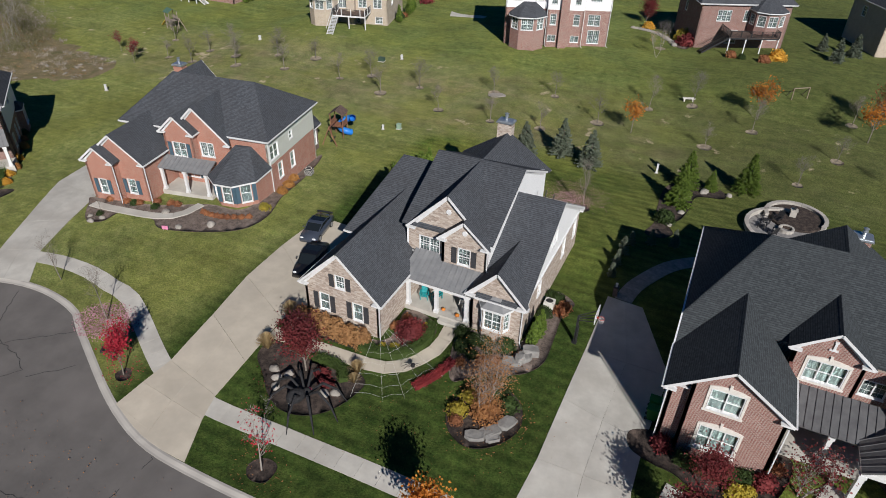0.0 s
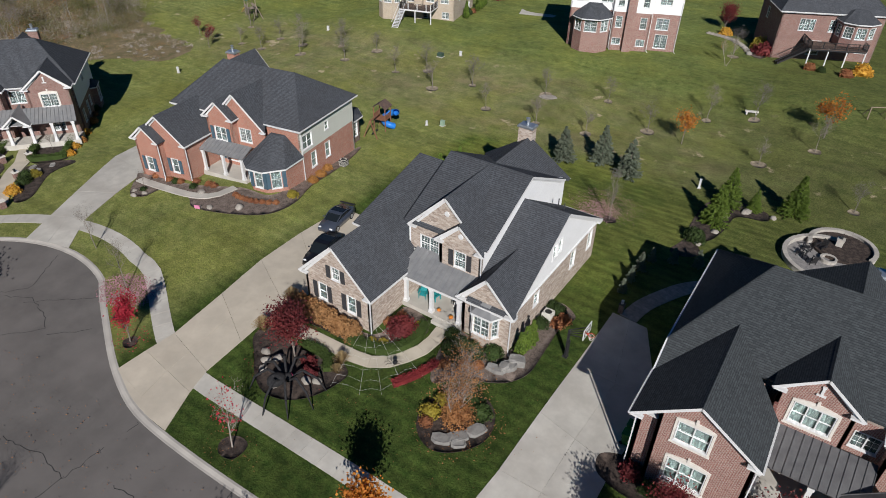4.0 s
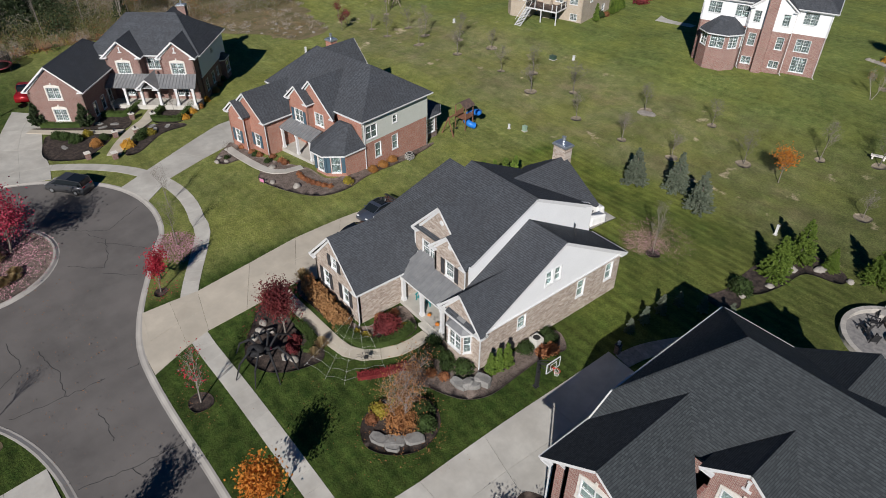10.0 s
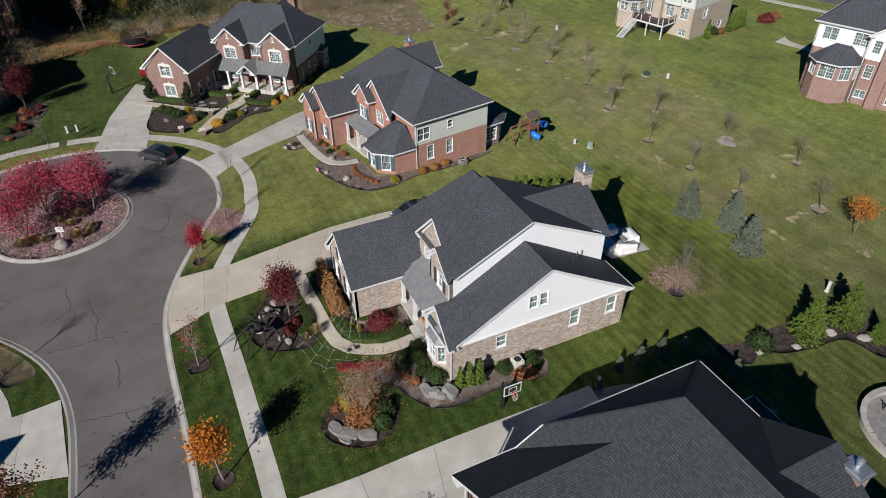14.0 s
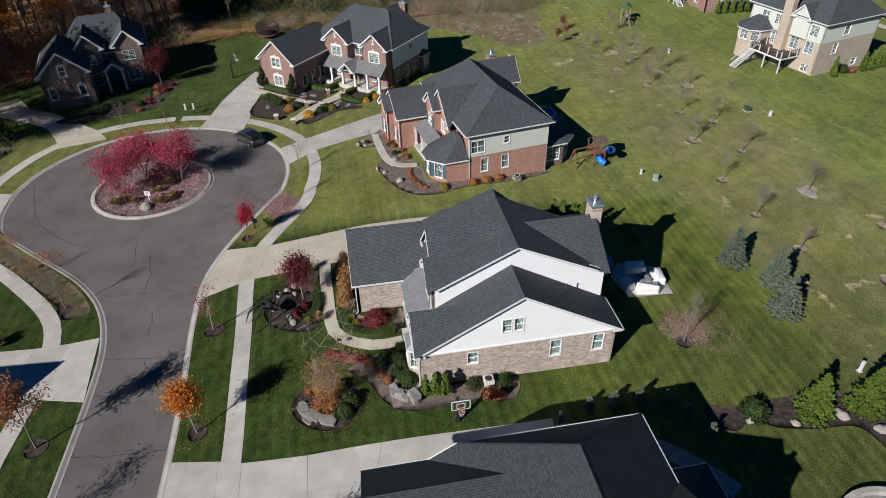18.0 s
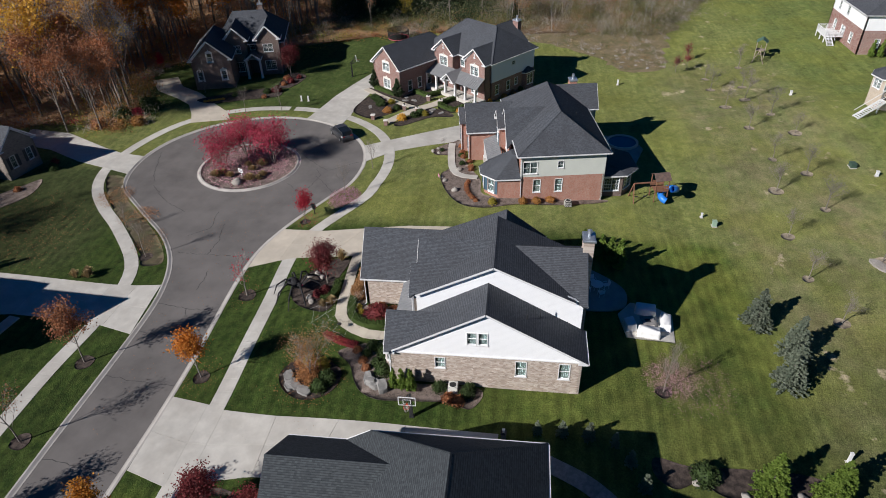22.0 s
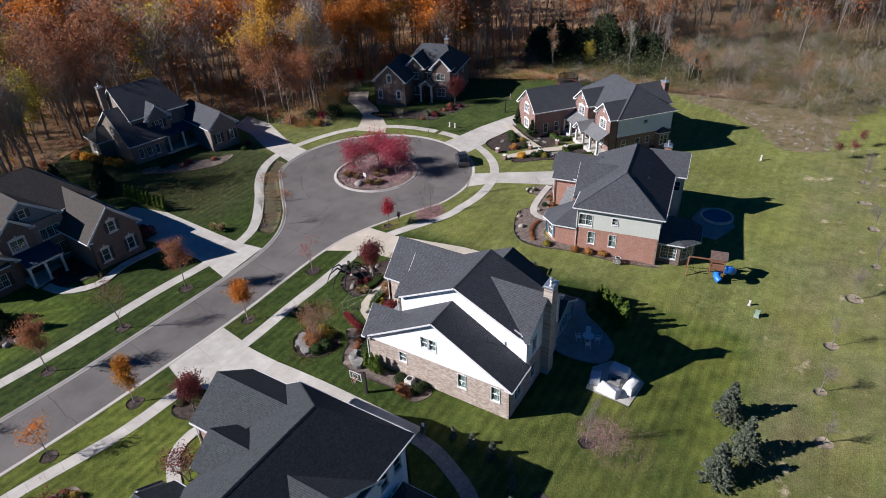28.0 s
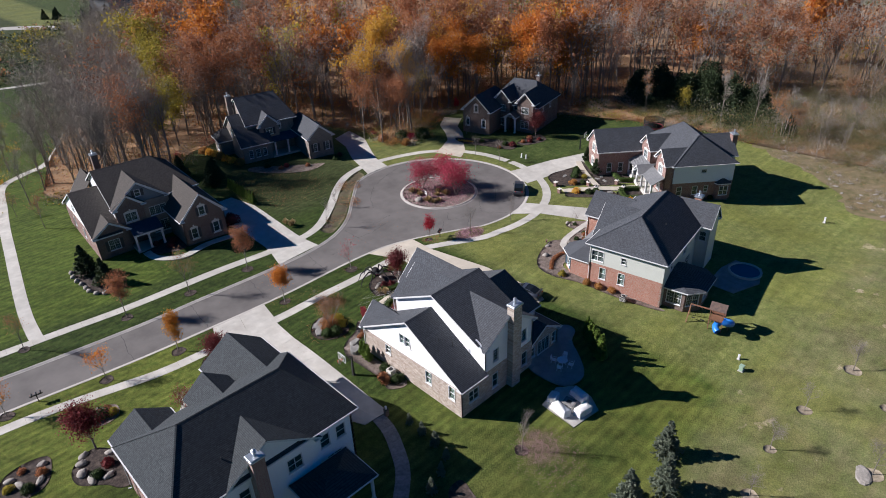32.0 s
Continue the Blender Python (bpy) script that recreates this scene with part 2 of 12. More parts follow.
GLASS = glass_mat()
ASPHALT = mottled("worn_asphalt", (0.108, 0.100, 0.096), (0.142, 0.132, 0.126), 0.35, c3=(0.178, 0.164, 0.156), scale3=0.12, rough=0.9, bump=0.25, bump_scale=60, space="World")
CONCRETE = mottled("pale_concrete", (0.45, 0.432, 0.395), (0.535, 0.515, 0.468), 0.8, c3=(0.36, 0.335, 0.30), scale3=0.35, rough=0.85, bump=0.15, bump_scale=30, space="World", by_object=0.05)
CONCRETE_WARM = mottled("warm_concrete", (0.47, 0.42, 0.345), (0.54, 0.485, 0.40), 0.7, c3=(0.40, 0.36, 0.30), scale3=0.3, rough=0.85, bump=0.15, bump_scale=30, space="World", by_object=0.04)
KERB = mottled("kerb_concrete", (0.37, 0.35, 0.325), (0.46, 0.435, 0.40), 1.4, c3=(0.27, 0.25, 0.235), scale3=0.7, rough=0.9, bump=0.3, space="World", by_object=0.06)
PATIO = mottled("stamped_patio_concrete", (0.27, 0.26, 0.255), (0.35, 0.33, 0.32), 1.1, rough=0.8, bump=0.3, space="World")
PAVER = mottled("grey_pavers", (0.19, 0.185, 0.185), (0.30, 0.285, 0.275), 3.0, rough=0.85, bump=0.3, space="World", by_object=0.12)
MULCH = mottled("dark_bark_mulch", (0.018, 0.014, 0.013), (0.050, 0.037, 0.031), 9, c3=(0.115, 0.086, 0.072), scale3=2.2, rough=0.95, bump=0.9, bump_scale=25, dist=0.06, space="World", fac3=0.7)
MULCH_BROWN = mottled("brown_leafy_mulch", (0.080, 0.062, 0.053), (0.19, 0.148, 0.125), 8, c3=(0.28, 0.225, 0.195), scale3=1.6, rough=0.95, bump=0.9, bump_scale=22, dist=0.06, space="World", fac3=0.7)


def grass_mat():
    """Turf: irrigated green lawns with mowing bands round the houses, drier rough grass out in the field."""
    m, n, l, p = base_mat("turf", 0.95)
    p.inputs["Specular IOR Level"].default_value = 0.15
    pos = n.new("ShaderNodeNewGeometry").outputs["Position"]
    sep = val(n, l, "ShaderNodeSeparateXYZ", {0: pos})
    x, y = sep.outputs[0], sep.outputs[1]
    wob = val(n, l, "ShaderNodeTexNoise", {"Vector": pos, "Scale": 0.06, "Detail": 3.0})
    fine = noise_fac(n, l, pos, 1.3, 0.38, 0.62, 6.0, 0.7)
    finer = noise_fac(n, l, pos, 6.0, 0.36, 0.64, 6.0, 0.75)
    green = mixc(n, l, fine, (0.026, 0.049, 0.009), (0.057, 0.083, 0.018))
    light = mixc(n, l, fine, (0.116, 0.140, 0.040), (0.180, 0.192, 0.066))
    dry = mixc(n, l, noise_fac(n, l, pos, 0.4, 0.36, 0.64, 7.0, 0.7), (0.118, 0.130, 0.052), (0.235, 0.210, 0.112))
    # the field is cut in long passes that run with the row of young trees
    passes = val(n, l, "ShaderNodeVectorMath", {0: pos, 1: (0.10, 1.0, 1.0)}, operation="MULTIPLY").outputs[0]
    streak = noise_fac(n, l, passes, 0.85, 0.34, 0.66, 6.0, 0.65)
    dry = mixc(n, l, math_node(n, l, "MULTIPLY", streak, 0.55), dry, (0.092, 0.112, 0.040))
    dry = mixc(n, l, math_node(n, l, "MULTIPLY", noise_fac(n, l, pos, 0.17, 0.52, 0.66, 6.0, 0.65), 0.7), dry, (0.220, 0.178, 0.105))
    # the watered lots lie between the driveways; the next lawn west and the field are paler
    edge = math_node(n, l, "MULTIPLY", math_node(n, l, "SUBTRACT", wob.outputs[0], 0.5), 3.0)
    back = val(n, l, "ShaderNodeMapRange", {0: math_node(n, l, "ADD", math_node(n, l, "MULTIPLY", x, 0.35), math_node(n, l, "ADD", y, math_node(n, l, "MULTIPLY", edge, 2.0))), 1: 38.0, 2: 52.0}).outputs[0]
    yard = mixc(n, l, noise_fac(n, l, pos, 0.5, 0.35, 0.65, 5.0), (0.054, 0.084, 0.015), (0.114, 0.132, 0.029))
    green = mixc(n, l, back, green, yard)
    xw = val(n, l, "ShaderNodeMapRange", {0: math_node(n, l, "ADD", x, edge), 1: -35.5, 2: -33.0}).outputs[0]
    col = mixc(n, l, xw, light, green)
    ydry = val(n, l, "ShaderNodeMapRange", {0: math_node(n, l, "ADD", math_node(n, l, "MULTIPLY", x, -0.02), math_node(n, l, "ADD", y, edge)), 1: 69.6, 2: 74.4}).outputs[0]
    yfar = val(n, l, "ShaderNodeMapRange", {0: math_node(n, l, "ADD", y, edge), 1: 88.0, 2: 97.0}).outputs[0]
    xf = val(n, l, "ShaderNodeMapRange", {0: math_node(n, l, "ADD", x, edge), 1: -100.0, 2: -88.0}).outputs[0]
    patch = val(n, l, "ShaderNodeMapRange", {0: noise_fac(n, l, pos, 0.12, 0.36, 0.64, 7.0, 0.65), 1: 0.0, 2: 1.0, 3: 0.55, 4: 1.0}).outputs[0]
    col = mixc(n, l, math_node(n, l, "MULTIPLY", math_node(n, l, "MULTIPLY", ydry, patch), xf), col, dry)
    col = mixc(n, l, yfar, col, mixc(n, l, fine, (0.088, 0.120, 0.032), (0.142, 0.166, 0.052)))
    # the sunny lawn beyond the street is the brightest green
    south = math_node(n, l, "MULTIPLY", val(n, l, "ShaderNodeMapRange", {0: math_node(n, l, "ADD", y, edge), 1: 1.5, 2: -1.5}).outputs[0], val(n, l, "ShaderNodeMapRange", {0: math_node(n, l, "ADD", x, edge), 1: -9.0, 2: 3.0}).outputs[0])
    col = mixc(n, l, south, col, mixc(n, l, fine, (0.056, 0.092, 0.013), (0.098, 0.132, 0.021)))
    east = math_node(n, l, "MULTIPLY", val(n, l, "ShaderNodeMapRange", {0: math_node(n, l, "ADD", y, edge), 1: 36.0, 2: 31.0}).outputs[0], val(n, l, "ShaderNodeMapRange", {0: math_node(n, l, "ADD", x, edge), 1: 2.0, 2: 7.0}).outputs[0])
    east = math_node(n, l, "MULTIPLY", east, val(n, l, "ShaderNodeMapRange", {0: y, 1: 10.0, 2: 14.0}).outputs[0])
    col = mixc(n, l, east, col, mixc(n, l, fine, (0.082, 0.114, 0.019), (0.144, 0.166, 0.032)))
    # the woods' shade over these lots is painted into the turf as a darker green
    lot_shade = math_node(n, l, "MULTIPLY", val(n, l, "ShaderNodeMapRange", {0: math_node(n, l, "ADD", y, edge), 1: -2.0, 2: -6.0}).outputs[0], val(n, l, "ShaderNodeMapRange", {0: math_node(n, l, "ADD", x, edge), 1: -20.0, 2: -26.0}).outputs[0])
    lot_shade = math_node(n, l, "MULTIPLY", lot_shade, val(n, l, "ShaderNodeMapRange", {0: math_node(n, l, "ADD", x, edge), 1: -50.0, 2: -46.0}).outputs[0])
    col = mixc(n, l, lot_shade, col, mixc(n, l, fine, (0.034, 0.050, 0.015), (0.064, 0.076, 0.026)))
    # yellowing patches in the yards behind the houses and the western lots
    old = math_node(n, l, "SUBTRACT", 1.0, math_node(n, l, "MULTIPLY", xw, math_node(n, l, "SUBTRACT", 1.0, back)))
    old = math_node(n, l, "MULTIPLY", old, math_node(n, l, "SUBTRACT", 1.0, lot_shade))
    old = math_node(n, l, "MULTIPLY", math_node(n, l, "MULTIPLY", old, noise_fac(n, l, pos, 0.11, 0.42, 0.62, 6.0, 0.6)), 0.45)
    col = mixc(n, l, old, col, (0.165, 0.172, 0.036))
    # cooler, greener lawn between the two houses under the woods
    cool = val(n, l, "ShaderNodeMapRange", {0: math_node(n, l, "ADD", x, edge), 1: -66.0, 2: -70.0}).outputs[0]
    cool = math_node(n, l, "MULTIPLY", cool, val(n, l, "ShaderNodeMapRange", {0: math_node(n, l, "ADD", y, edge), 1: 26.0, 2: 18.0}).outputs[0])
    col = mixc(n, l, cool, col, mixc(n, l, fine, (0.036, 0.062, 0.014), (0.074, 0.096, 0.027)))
    # the gardens and field to the east are a deeper green
    deep = math_node(n, l, "MULTIPLY", val(n, l, "ShaderNodeMapRange", {0: math_node(n, l, "ADD", x, edge), 1: -24.0, 2: 4.0}).outputs[0], val(n, l, "ShaderNodeMapRange", {0: math_node(n, l, "ADD", y, edge), 1: 48.0, 2: 58.0}).outputs[0])
    col = mixc(n, l, math_node(n, l, "MULTIPLY", deep, 0.75), col, mixc(n, l, mixc(n, l, streak, fine, finer), (0.046, 0.066, 0.017), (0.098, 0.106, 0.036)))
    # bare soil in patches out in the field
    soil = math_node(n, l, "MULTIPLY", math_node(n, l, "MULTIPLY", noise_fac(n, l, pos, 0.30, 0.63, 0.69, 6.0), ydry), math_node(n, l, "SUBTRACT", 1.0, yfar))
    col = mixc(n, l, math_node(n, l, "MULTIPLY", soil, 0.75), col, (0.40, 0.33, 0.23))
    # mowing bands, laid straight in each lot
    band = math_node(n, l, "SINE", math_node(n, l, "MULTIPLY", math_node(n, l, "ADD", y, math_node(n, l, "MULTIPLY", wob.outputs[0], 0.8)), 5.9))
    band2 = math_node(n, l, "SINE", math_node(n, l, "MULTIPLY", math_node(n, l, "ADD", x, y), 1.9))
    worn = noise_fac(n, l, pos, 0.3, 0.3, 0.7, 4.0)
    bf = math_node(n, l, "ADD", math_node(n, l, "MULTIPLY", math_node(n, l, "MULTIPLY", band, worn), 0.26), math_node(n, l, "MULTIPLY", math_node(n, l, "MULTIPLY", band2, worn), 0.16))
    near = math_node(n, l, "MULTIPLY", xw, math_node(n, l, "SUBTRACT", 1.0, ydry))
    v = math_node(n, l, "ADD", 1.0, math_node(n, l, "MULTIPLY", bf, math_node(n, l, "ADD", math_node(n, l, "MULTIPLY", near, 0.8), 0.2)))
    v = math_node(n, l, "MULTIPLY", v, math_node(n, l, "ADD", 0.68, math_node(n, l, "MULTIPLY", finer, 0.64)))
    mid = noise_fac(n, l, pos, 0.7, 0.36, 0.64, 6.0, 0.65)
    v = math_node(n, l, "MULTIPLY", v, math_node(n, l, "ADD", 0.86, math_node(n, l, "MULTIPLY", mid, 0.28)))
    big = noise_fac(n, l, pos, 0.16, 0.3, 0.7)
    v = math_node(n, l, "MULTIPLY", v, math_node(n, l, "ADD", 0.84, math_node(n, l, "MULTIPLY", big, 0.32)))
    v = math_node(n, l, "MULTIPLY", v, math_node(n, l, "ADD", 0.86, math_node(n, l, "MULTIPLY", streak, 0.28)))
    col = val(n, l, "ShaderNodeHueSaturation", {"Value": v, "Color": col}).outputs[0]
    l.new(col, p.inputs["Base Color"])
    p.inputs["Diffuse Roughness"].default_value = 0.3
    t = val(n, l, "ShaderNodeTexNoise", {"Vector": pos, "Scale": 7.0, "Detail": 8.0, "Roughness": 0.7})
    b = val(n, l, "ShaderNodeBump", {"Height": t.outputs[0], "Strength": 0.9, "Distance": 0.12})
    l.new(b.outputs[0], p.inputs["Normal"])
    return m


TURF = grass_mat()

# ---- kit ----
from mathutils.geometry import delaunay_2d_cdt, tessellate_polygon


class Geo:
    """A growing mesh: vertices, faces, and the tools that add to it."""

    def __init__(self):
        self.v, self.f = [], []

    def add(self, verts, faces):
        b = len(self.v)
        self.v += [tuple(p) for p in verts]
        self.f += [tuple(i + b for i in q) for q in faces]
        return self

    def box(self, c, s, m=None):
        x, y, z = (k / 2 for k in s)
        pts = [Vector((c[0] + a * x, c[1] + b * y, c[2] + d * z)) for d in (-1, 1) for a, b in ((-1, -1), (1, -1), (1, 1), (-1, 1))]
        if m:
            pts = [m @ q for q in pts]
        return self.add(pts, [(3, 2, 1, 0), (4, 5, 6, 7), (0, 1, 5, 4), (1, 2, 6, 5), (2, 3, 7, 6), (3, 0, 4, 7)])

    def bar(self, p, q, w, d=None, up=(0, 0, 1)):
        """A square bar from p to q."""
        p, q = Vector(p), Vector(q)
        d = d or w
        a = (q - p).normalized()
        side = a.cross(Vector(up))
        side = side.normalized() if side.length > 1e-4 else Vector((1, 0, 0))
        top = side.cross(a)
        k = [side * sx * w / 2 + top * sz * d / 2 for sx, sz in ((-1, -1), (1, -1), (1, 1), (-1, 1))]
        return self.add([p + e for e in k] + [q + e for e in k], [(3, 2, 1, 0), (4, 5, 6, 7), (0, 1, 5, 4), (1, 2, 6, 5), (2, 3, 7, 6), (3, 0, 4, 7)])

    def tube(self, p, q, r0, r1=None, n=8, caps=True):
        p, q = Vector(p), Vector(q)
        r1 = r0 if r1 is None else r1
        a = (q - p).normalized()
        s = a.cross(Vector((0, 0, 1)) if abs(a.z) < 0.95 else Vector((1, 0, 0))).normalized()
        t = a.cross(s)
        ring = [s * math.cos(2 * math.pi * i / n) + t * math.sin(2 * math.pi * i / n) for i in range(n)]
        fs = [(i, i + n, (i + 1) % n + n, (i + 1) % n) for i in range(n)]
        if caps:
            fs += [tuple(range(n)), tuple(range(2 * n - 1, n - 1, -1))]
        return self.add([p + k * r0 for k in ring] + [q + k * r1 for k in ring], fs)

    def lathe(self, prof, n=12, c=(0, 0, 0)):
        """Turned solid about z from (radius, height) pairs."""
        b = []
        for r, z in prof:
            b += [(c[0] + r * math.cos(2 * math.pi * i / n), c[1] + r * math.sin(2 * math.pi * i / n), c[2] + z) for i in range(n)]
        fs = [(k * n + i, k * n + (i + 1) % n, (k + 1) * n + (i + 1) % n, (k + 1) * n + i) for k in range(len(prof) - 1) for i in range(n)]
        fs += [tuple(range(n - 1, -1, -1)), tuple(range((len(prof) - 1) * n, len(prof) * n))]
        return self.add(b, fs)

    def blob(self, c, s, seed=0, rough=0.18, n=9, flat=None):
        """An uneven rounded lump: boulders, cushions, clipped shrubs."""
        rnd = random.Random(seed)
        off = Vector((rnd.random() * 50, rnd.random() * 50, 0))
        pts, fs = [], []
        for j in range(n + 1):
            th = math.pi * j / n
            for i in range(n + 3):
                ph = 2 * math.pi * i / (n + 3)
                d = Vector((math.sin(th) * math.cos(ph), math.sin(th) * math.sin(ph), math.cos(th)))
                k = 1 + rough * 2 * noise.noise(d * 1.7 + off) + rough * noise.noise(d * 4.1 + off)
                z = d.z * k
                if flat is not None:
                    z = min(z, flat)
                pts.append((c[0] + d.x * k * s[0], c[1] + d.y * k * s[1], c[2] + z * s[2]))
        w = n + 3
        for j in range(n):
            for i in range(w):
                fs.append((j * w + i, (j + 1) * w + i, (j + 1) * w + (i + 1) % w, j * w + (i + 1) % w))
        return self.add(pts, fs)

    def prism(self, poly, z0, z1):
        n = len(poly)
        return self.add([(x, y, z0) for x, y in poly] + [(x, y, z1) for x, y in poly],
                        [tuple(range(n - 1, -1, -1)), tuple(range(n, 2 * n))] + [(i, (i + 1) % n, (i + 1) % n + n, i + n) for i in range(n)])

    def mesh(self, name, mat, smooth=False):
        me = bpy.data.meshes.new(name)
        me.from_pydata(self.v, [], self.f)
        if mat:
            me.materials.append(mat)
        if smooth:
            me.polygons.foreach_set("use_smooth", [True] * len(me.polygons))
        me.update()
        return me


def part(name, geo, mat, parent, label="", m=None, smooth=False, kind=""):
    """One mesh object under a thing or a part; geo is a Geo or a ready mesh."""
    me = geo if isinstance(geo, bpy.types.Mesh) else geo.mesh(name, mat, smooth)
    ob = new(name, me)
    ob.parent = parent
    if m is not None:
        ob.matrix_basis = m
    if label or kind:
        tagged(ob, label, kind=kind)
    return ob


def thing(name, label, category, m=None, group="", kind=""):
    ob = new(name)
    ob.empty_display_size = 0.3
    ob.matrix_basis = m or Matrix()
    return tagged(ob, label, category, group, kind)


def single(name, geo, mat, label, category, m=None, group="", kind="", smooth=False):
    me = geo if isinstance(geo, bpy.types.Mesh) else geo.mesh(name, mat, smooth)
    ob = new(name, me)
    ob.matrix_basis = m or Matrix()
    return tagged(ob, label, category, group, kind)


# ---- terrain ----
STREET_LEVELS = ((-48, 8, -0.35), (-62, 8, -0.35), (-30, 12, -0.35), (-10, 12.6, -0.35), (10, 12, -0.35), (40, 8, -0.4), (-23, 26, 0.1), (-14, 28, 0.3), (-9.5, 35.5, 0.65), (-19, 35, 0.95), (-28, 38, 0.5), (-24, 32, 0.8), (-20, 21, -0.2), (-6, 21, -0.2), (8, 20, -0.2), (-10, 52, 0.3), (-17, 61.5, 0.2), (-22, 52, 0.3), (-10.8, 59.5, 0), (-2, 45, 0.2), (3, 30, 0.4), (10, 32, 0.5), (1, 49, 0), (8, 58, -0.2))
LOT_LEVELS = ((20, 35, 0.4), (-34, 46, 0.3), (-42, 42, 0.9), (-42.5, 56.5, -0.2), (-50, 39, 0.5), (-57, 38, 0.2), (-60, 52, -0.4), (-46, 60, -0.5), (-40, 69, -0.95), (-21, 69, -1), (-10, 67, -0.7), (5, 62, -0.4), (0, 70, -0.7), (20, 70, -0.7), (-40, 78, -0.5), (-55, 81, -0.2), (-23, 77, -0.4), (-5, 80, -0.7), (-85, 63, -1.8), (-92, 76, -1.7), (-66, 100, 1.4), (-35, 101, 1.9), (-21, 106, 2), (5, 104, 2.4))
FIELD_LEVELS = ((-99, 105, -0.2), (-98, 91, -1.1), (-30, 92, 0.6), (10, 90, 0.4), (-75, 40, -0.8), (-75, 25, -0.5), (-84, 15, -0.5), (-76, -12, -0.4), (-78, -6, -0.4), (-92, 30, -0.8), (-7, -7, 0.5), (4.5, -13.5, 0), (-33, -30, -0.1), (-10, 5, -0.3), (10, 0, -0.3), (-120, 20, -1), (-60, -60, -0.5), (60, 60, -0.5), (60, 0, -0.4), (-80, 140, 1), (30, 140, 1), (0, -60, -1))
LEVELS = np.array(STREET_LEVELS + LOT_LEVELS + FIELD_LEVELS, dtype=float)


def levels(xs, ys):
    xs, ys = np.asarray(xs, float), np.asarray(ys, float)
    k = 1 / ((xs[..., None] - LEVELS[:, 0]) ** 2 + (ys[..., None] - LEVELS[:, 1]) ** 2 + 40) ** 2
    return (k * LEVELS[:, 2]).sum(-1) / k.sum(-1)


def level(x, y):
    return float(levels(x, y))


def on(x, y, dz=0.0, rz=0.0):
    return pose(x, y, level(x, y) + dz, 0, 0, rz)


def inside(poly, xs, ys):
    xs, ys = np.asarray(xs), np.asarray(ys)
    r = np.zeros(xs.shape, bool)
    n = len(poly)
    for i in range(n):
        (x0, y0), (x1, y1) = poly[i], poly[i - 1]
        with np.errstate(divide="ignore", invalid="ignore"):
            r ^= ((y0 > ys) != (y1 > ys)) & (xs < (x1 - x0) * (ys - y0) / (y1 - y0 + 1e-12) + x0)
    return r


def resample(pts, step, closed=False):
    pts = [Vector((*p, 0)) for p in pts]
    if closed:
        pts.append(pts[0])
    out, left = [pts[0].copy()], step
    for a, b in zip(pts, pts[1:]):
        d = (b - a).length
        u = (b - a) / d if d else Vector()
        s = left
        while s <= d:
            out.append(a + u * s)
            s += step
        left = s - d
    if not closed and (out[-1] - pts[-1]).length > 0.05:
        out.append(pts[-1])
    return [(p.x, p.y) for p in out]


def smooth_line(pts, closed=False, n=6):
    """Catmull-Rom through the points."""
    k = len(pts)
    out = []
    for i in range(k if closed else k - 1):
        p = [Vector((*pts[j % k if closed else max(0, min(k - 1, j))], 0)) for j in (i - 1, i, i + 1, i + 2)]
        for s in range(n):
            t = s / n
            q = 0.5 * ((2 * p[1]) + (p[2] - p[0]) * t + (2 * p[0] - 5 * p[1] + 4 * p[2] - p[3]) * t * t + (3 * p[1] - p[0] - 3 * p[2] + p[3]) * t ** 3)
            out.append((q.x, q.y))
    if not closed:
        out.append(tuple(pts[-1]))
    return out


def offset_line(pts, d, closed=False):
    """The line moved d metres to its left."""
    n, out = len(pts), []
    for i, (x, y) in enumerate(pts):
        a = pts[i - 1] if closed or i else pts[0]
        b = pts[(i + 1) % n] if closed or i < n - 1 else pts[-1]
        t = Vector((b[0] - a[0], b[1] - a[1])).normalized()
        out.append((x - t.y * d, y + t.x * d))
    return out


def sheet(poly, dz, thick=0.12, step=1.6, hump=0.0):
    """A slab over the polygon that follows the ground dz above it, with edges that go into it."""
    n = len(poly)
    xs, ys = [p[0] for p in poly], [p[1] for p in poly]
    gx, gy = np.meshgrid(np.arange(min(xs), max(xs), step) + 0.01, np.arange(min(ys), max(ys), step) + 0.013)
    gx, gy = gx.ravel(), gy.ravel()
    k = inside(poly, gx, gy)
    pts = [Vector(p) for p in poly] + [Vector(p) for p in zip(gx[k], gy[k])]
    v, _, f, ov, *_ = delaunay_2d_cdt(pts, [(i, (i + 1) % n) for i in range(n)], [], 1, 1e-4)
    zs = levels([p.x for p in v], [p.y for p in v]) + dz
    g = Geo()
    rim = {}
    for i, o in enumerate(ov):
        for j in o:
            if j < n:
                rim[j] = i
    top = [(p.x, p.y, z + (hump * (0.4 + noise.noise((p.x * 0.9, p.y * 0.9, 0))) if not (ov[i] and min(ov[i]) < n) else 0)) for i, (p, z) in enumerate(zip(v, zs))]
    g.add(top, [tuple(q) for q in f])
    loop = [rim[j] for j in range(n) if j in rim]
    b = len(g.v)
    g.v += [(top[i][0], top[i][1], top[i][2] - thick) for i in loop]
    m = len(loop)
    g.f += [(loop[i], loop[(i + 1) % m], b + (i + 1) % m, b + i) for i in range(m)]
    return g


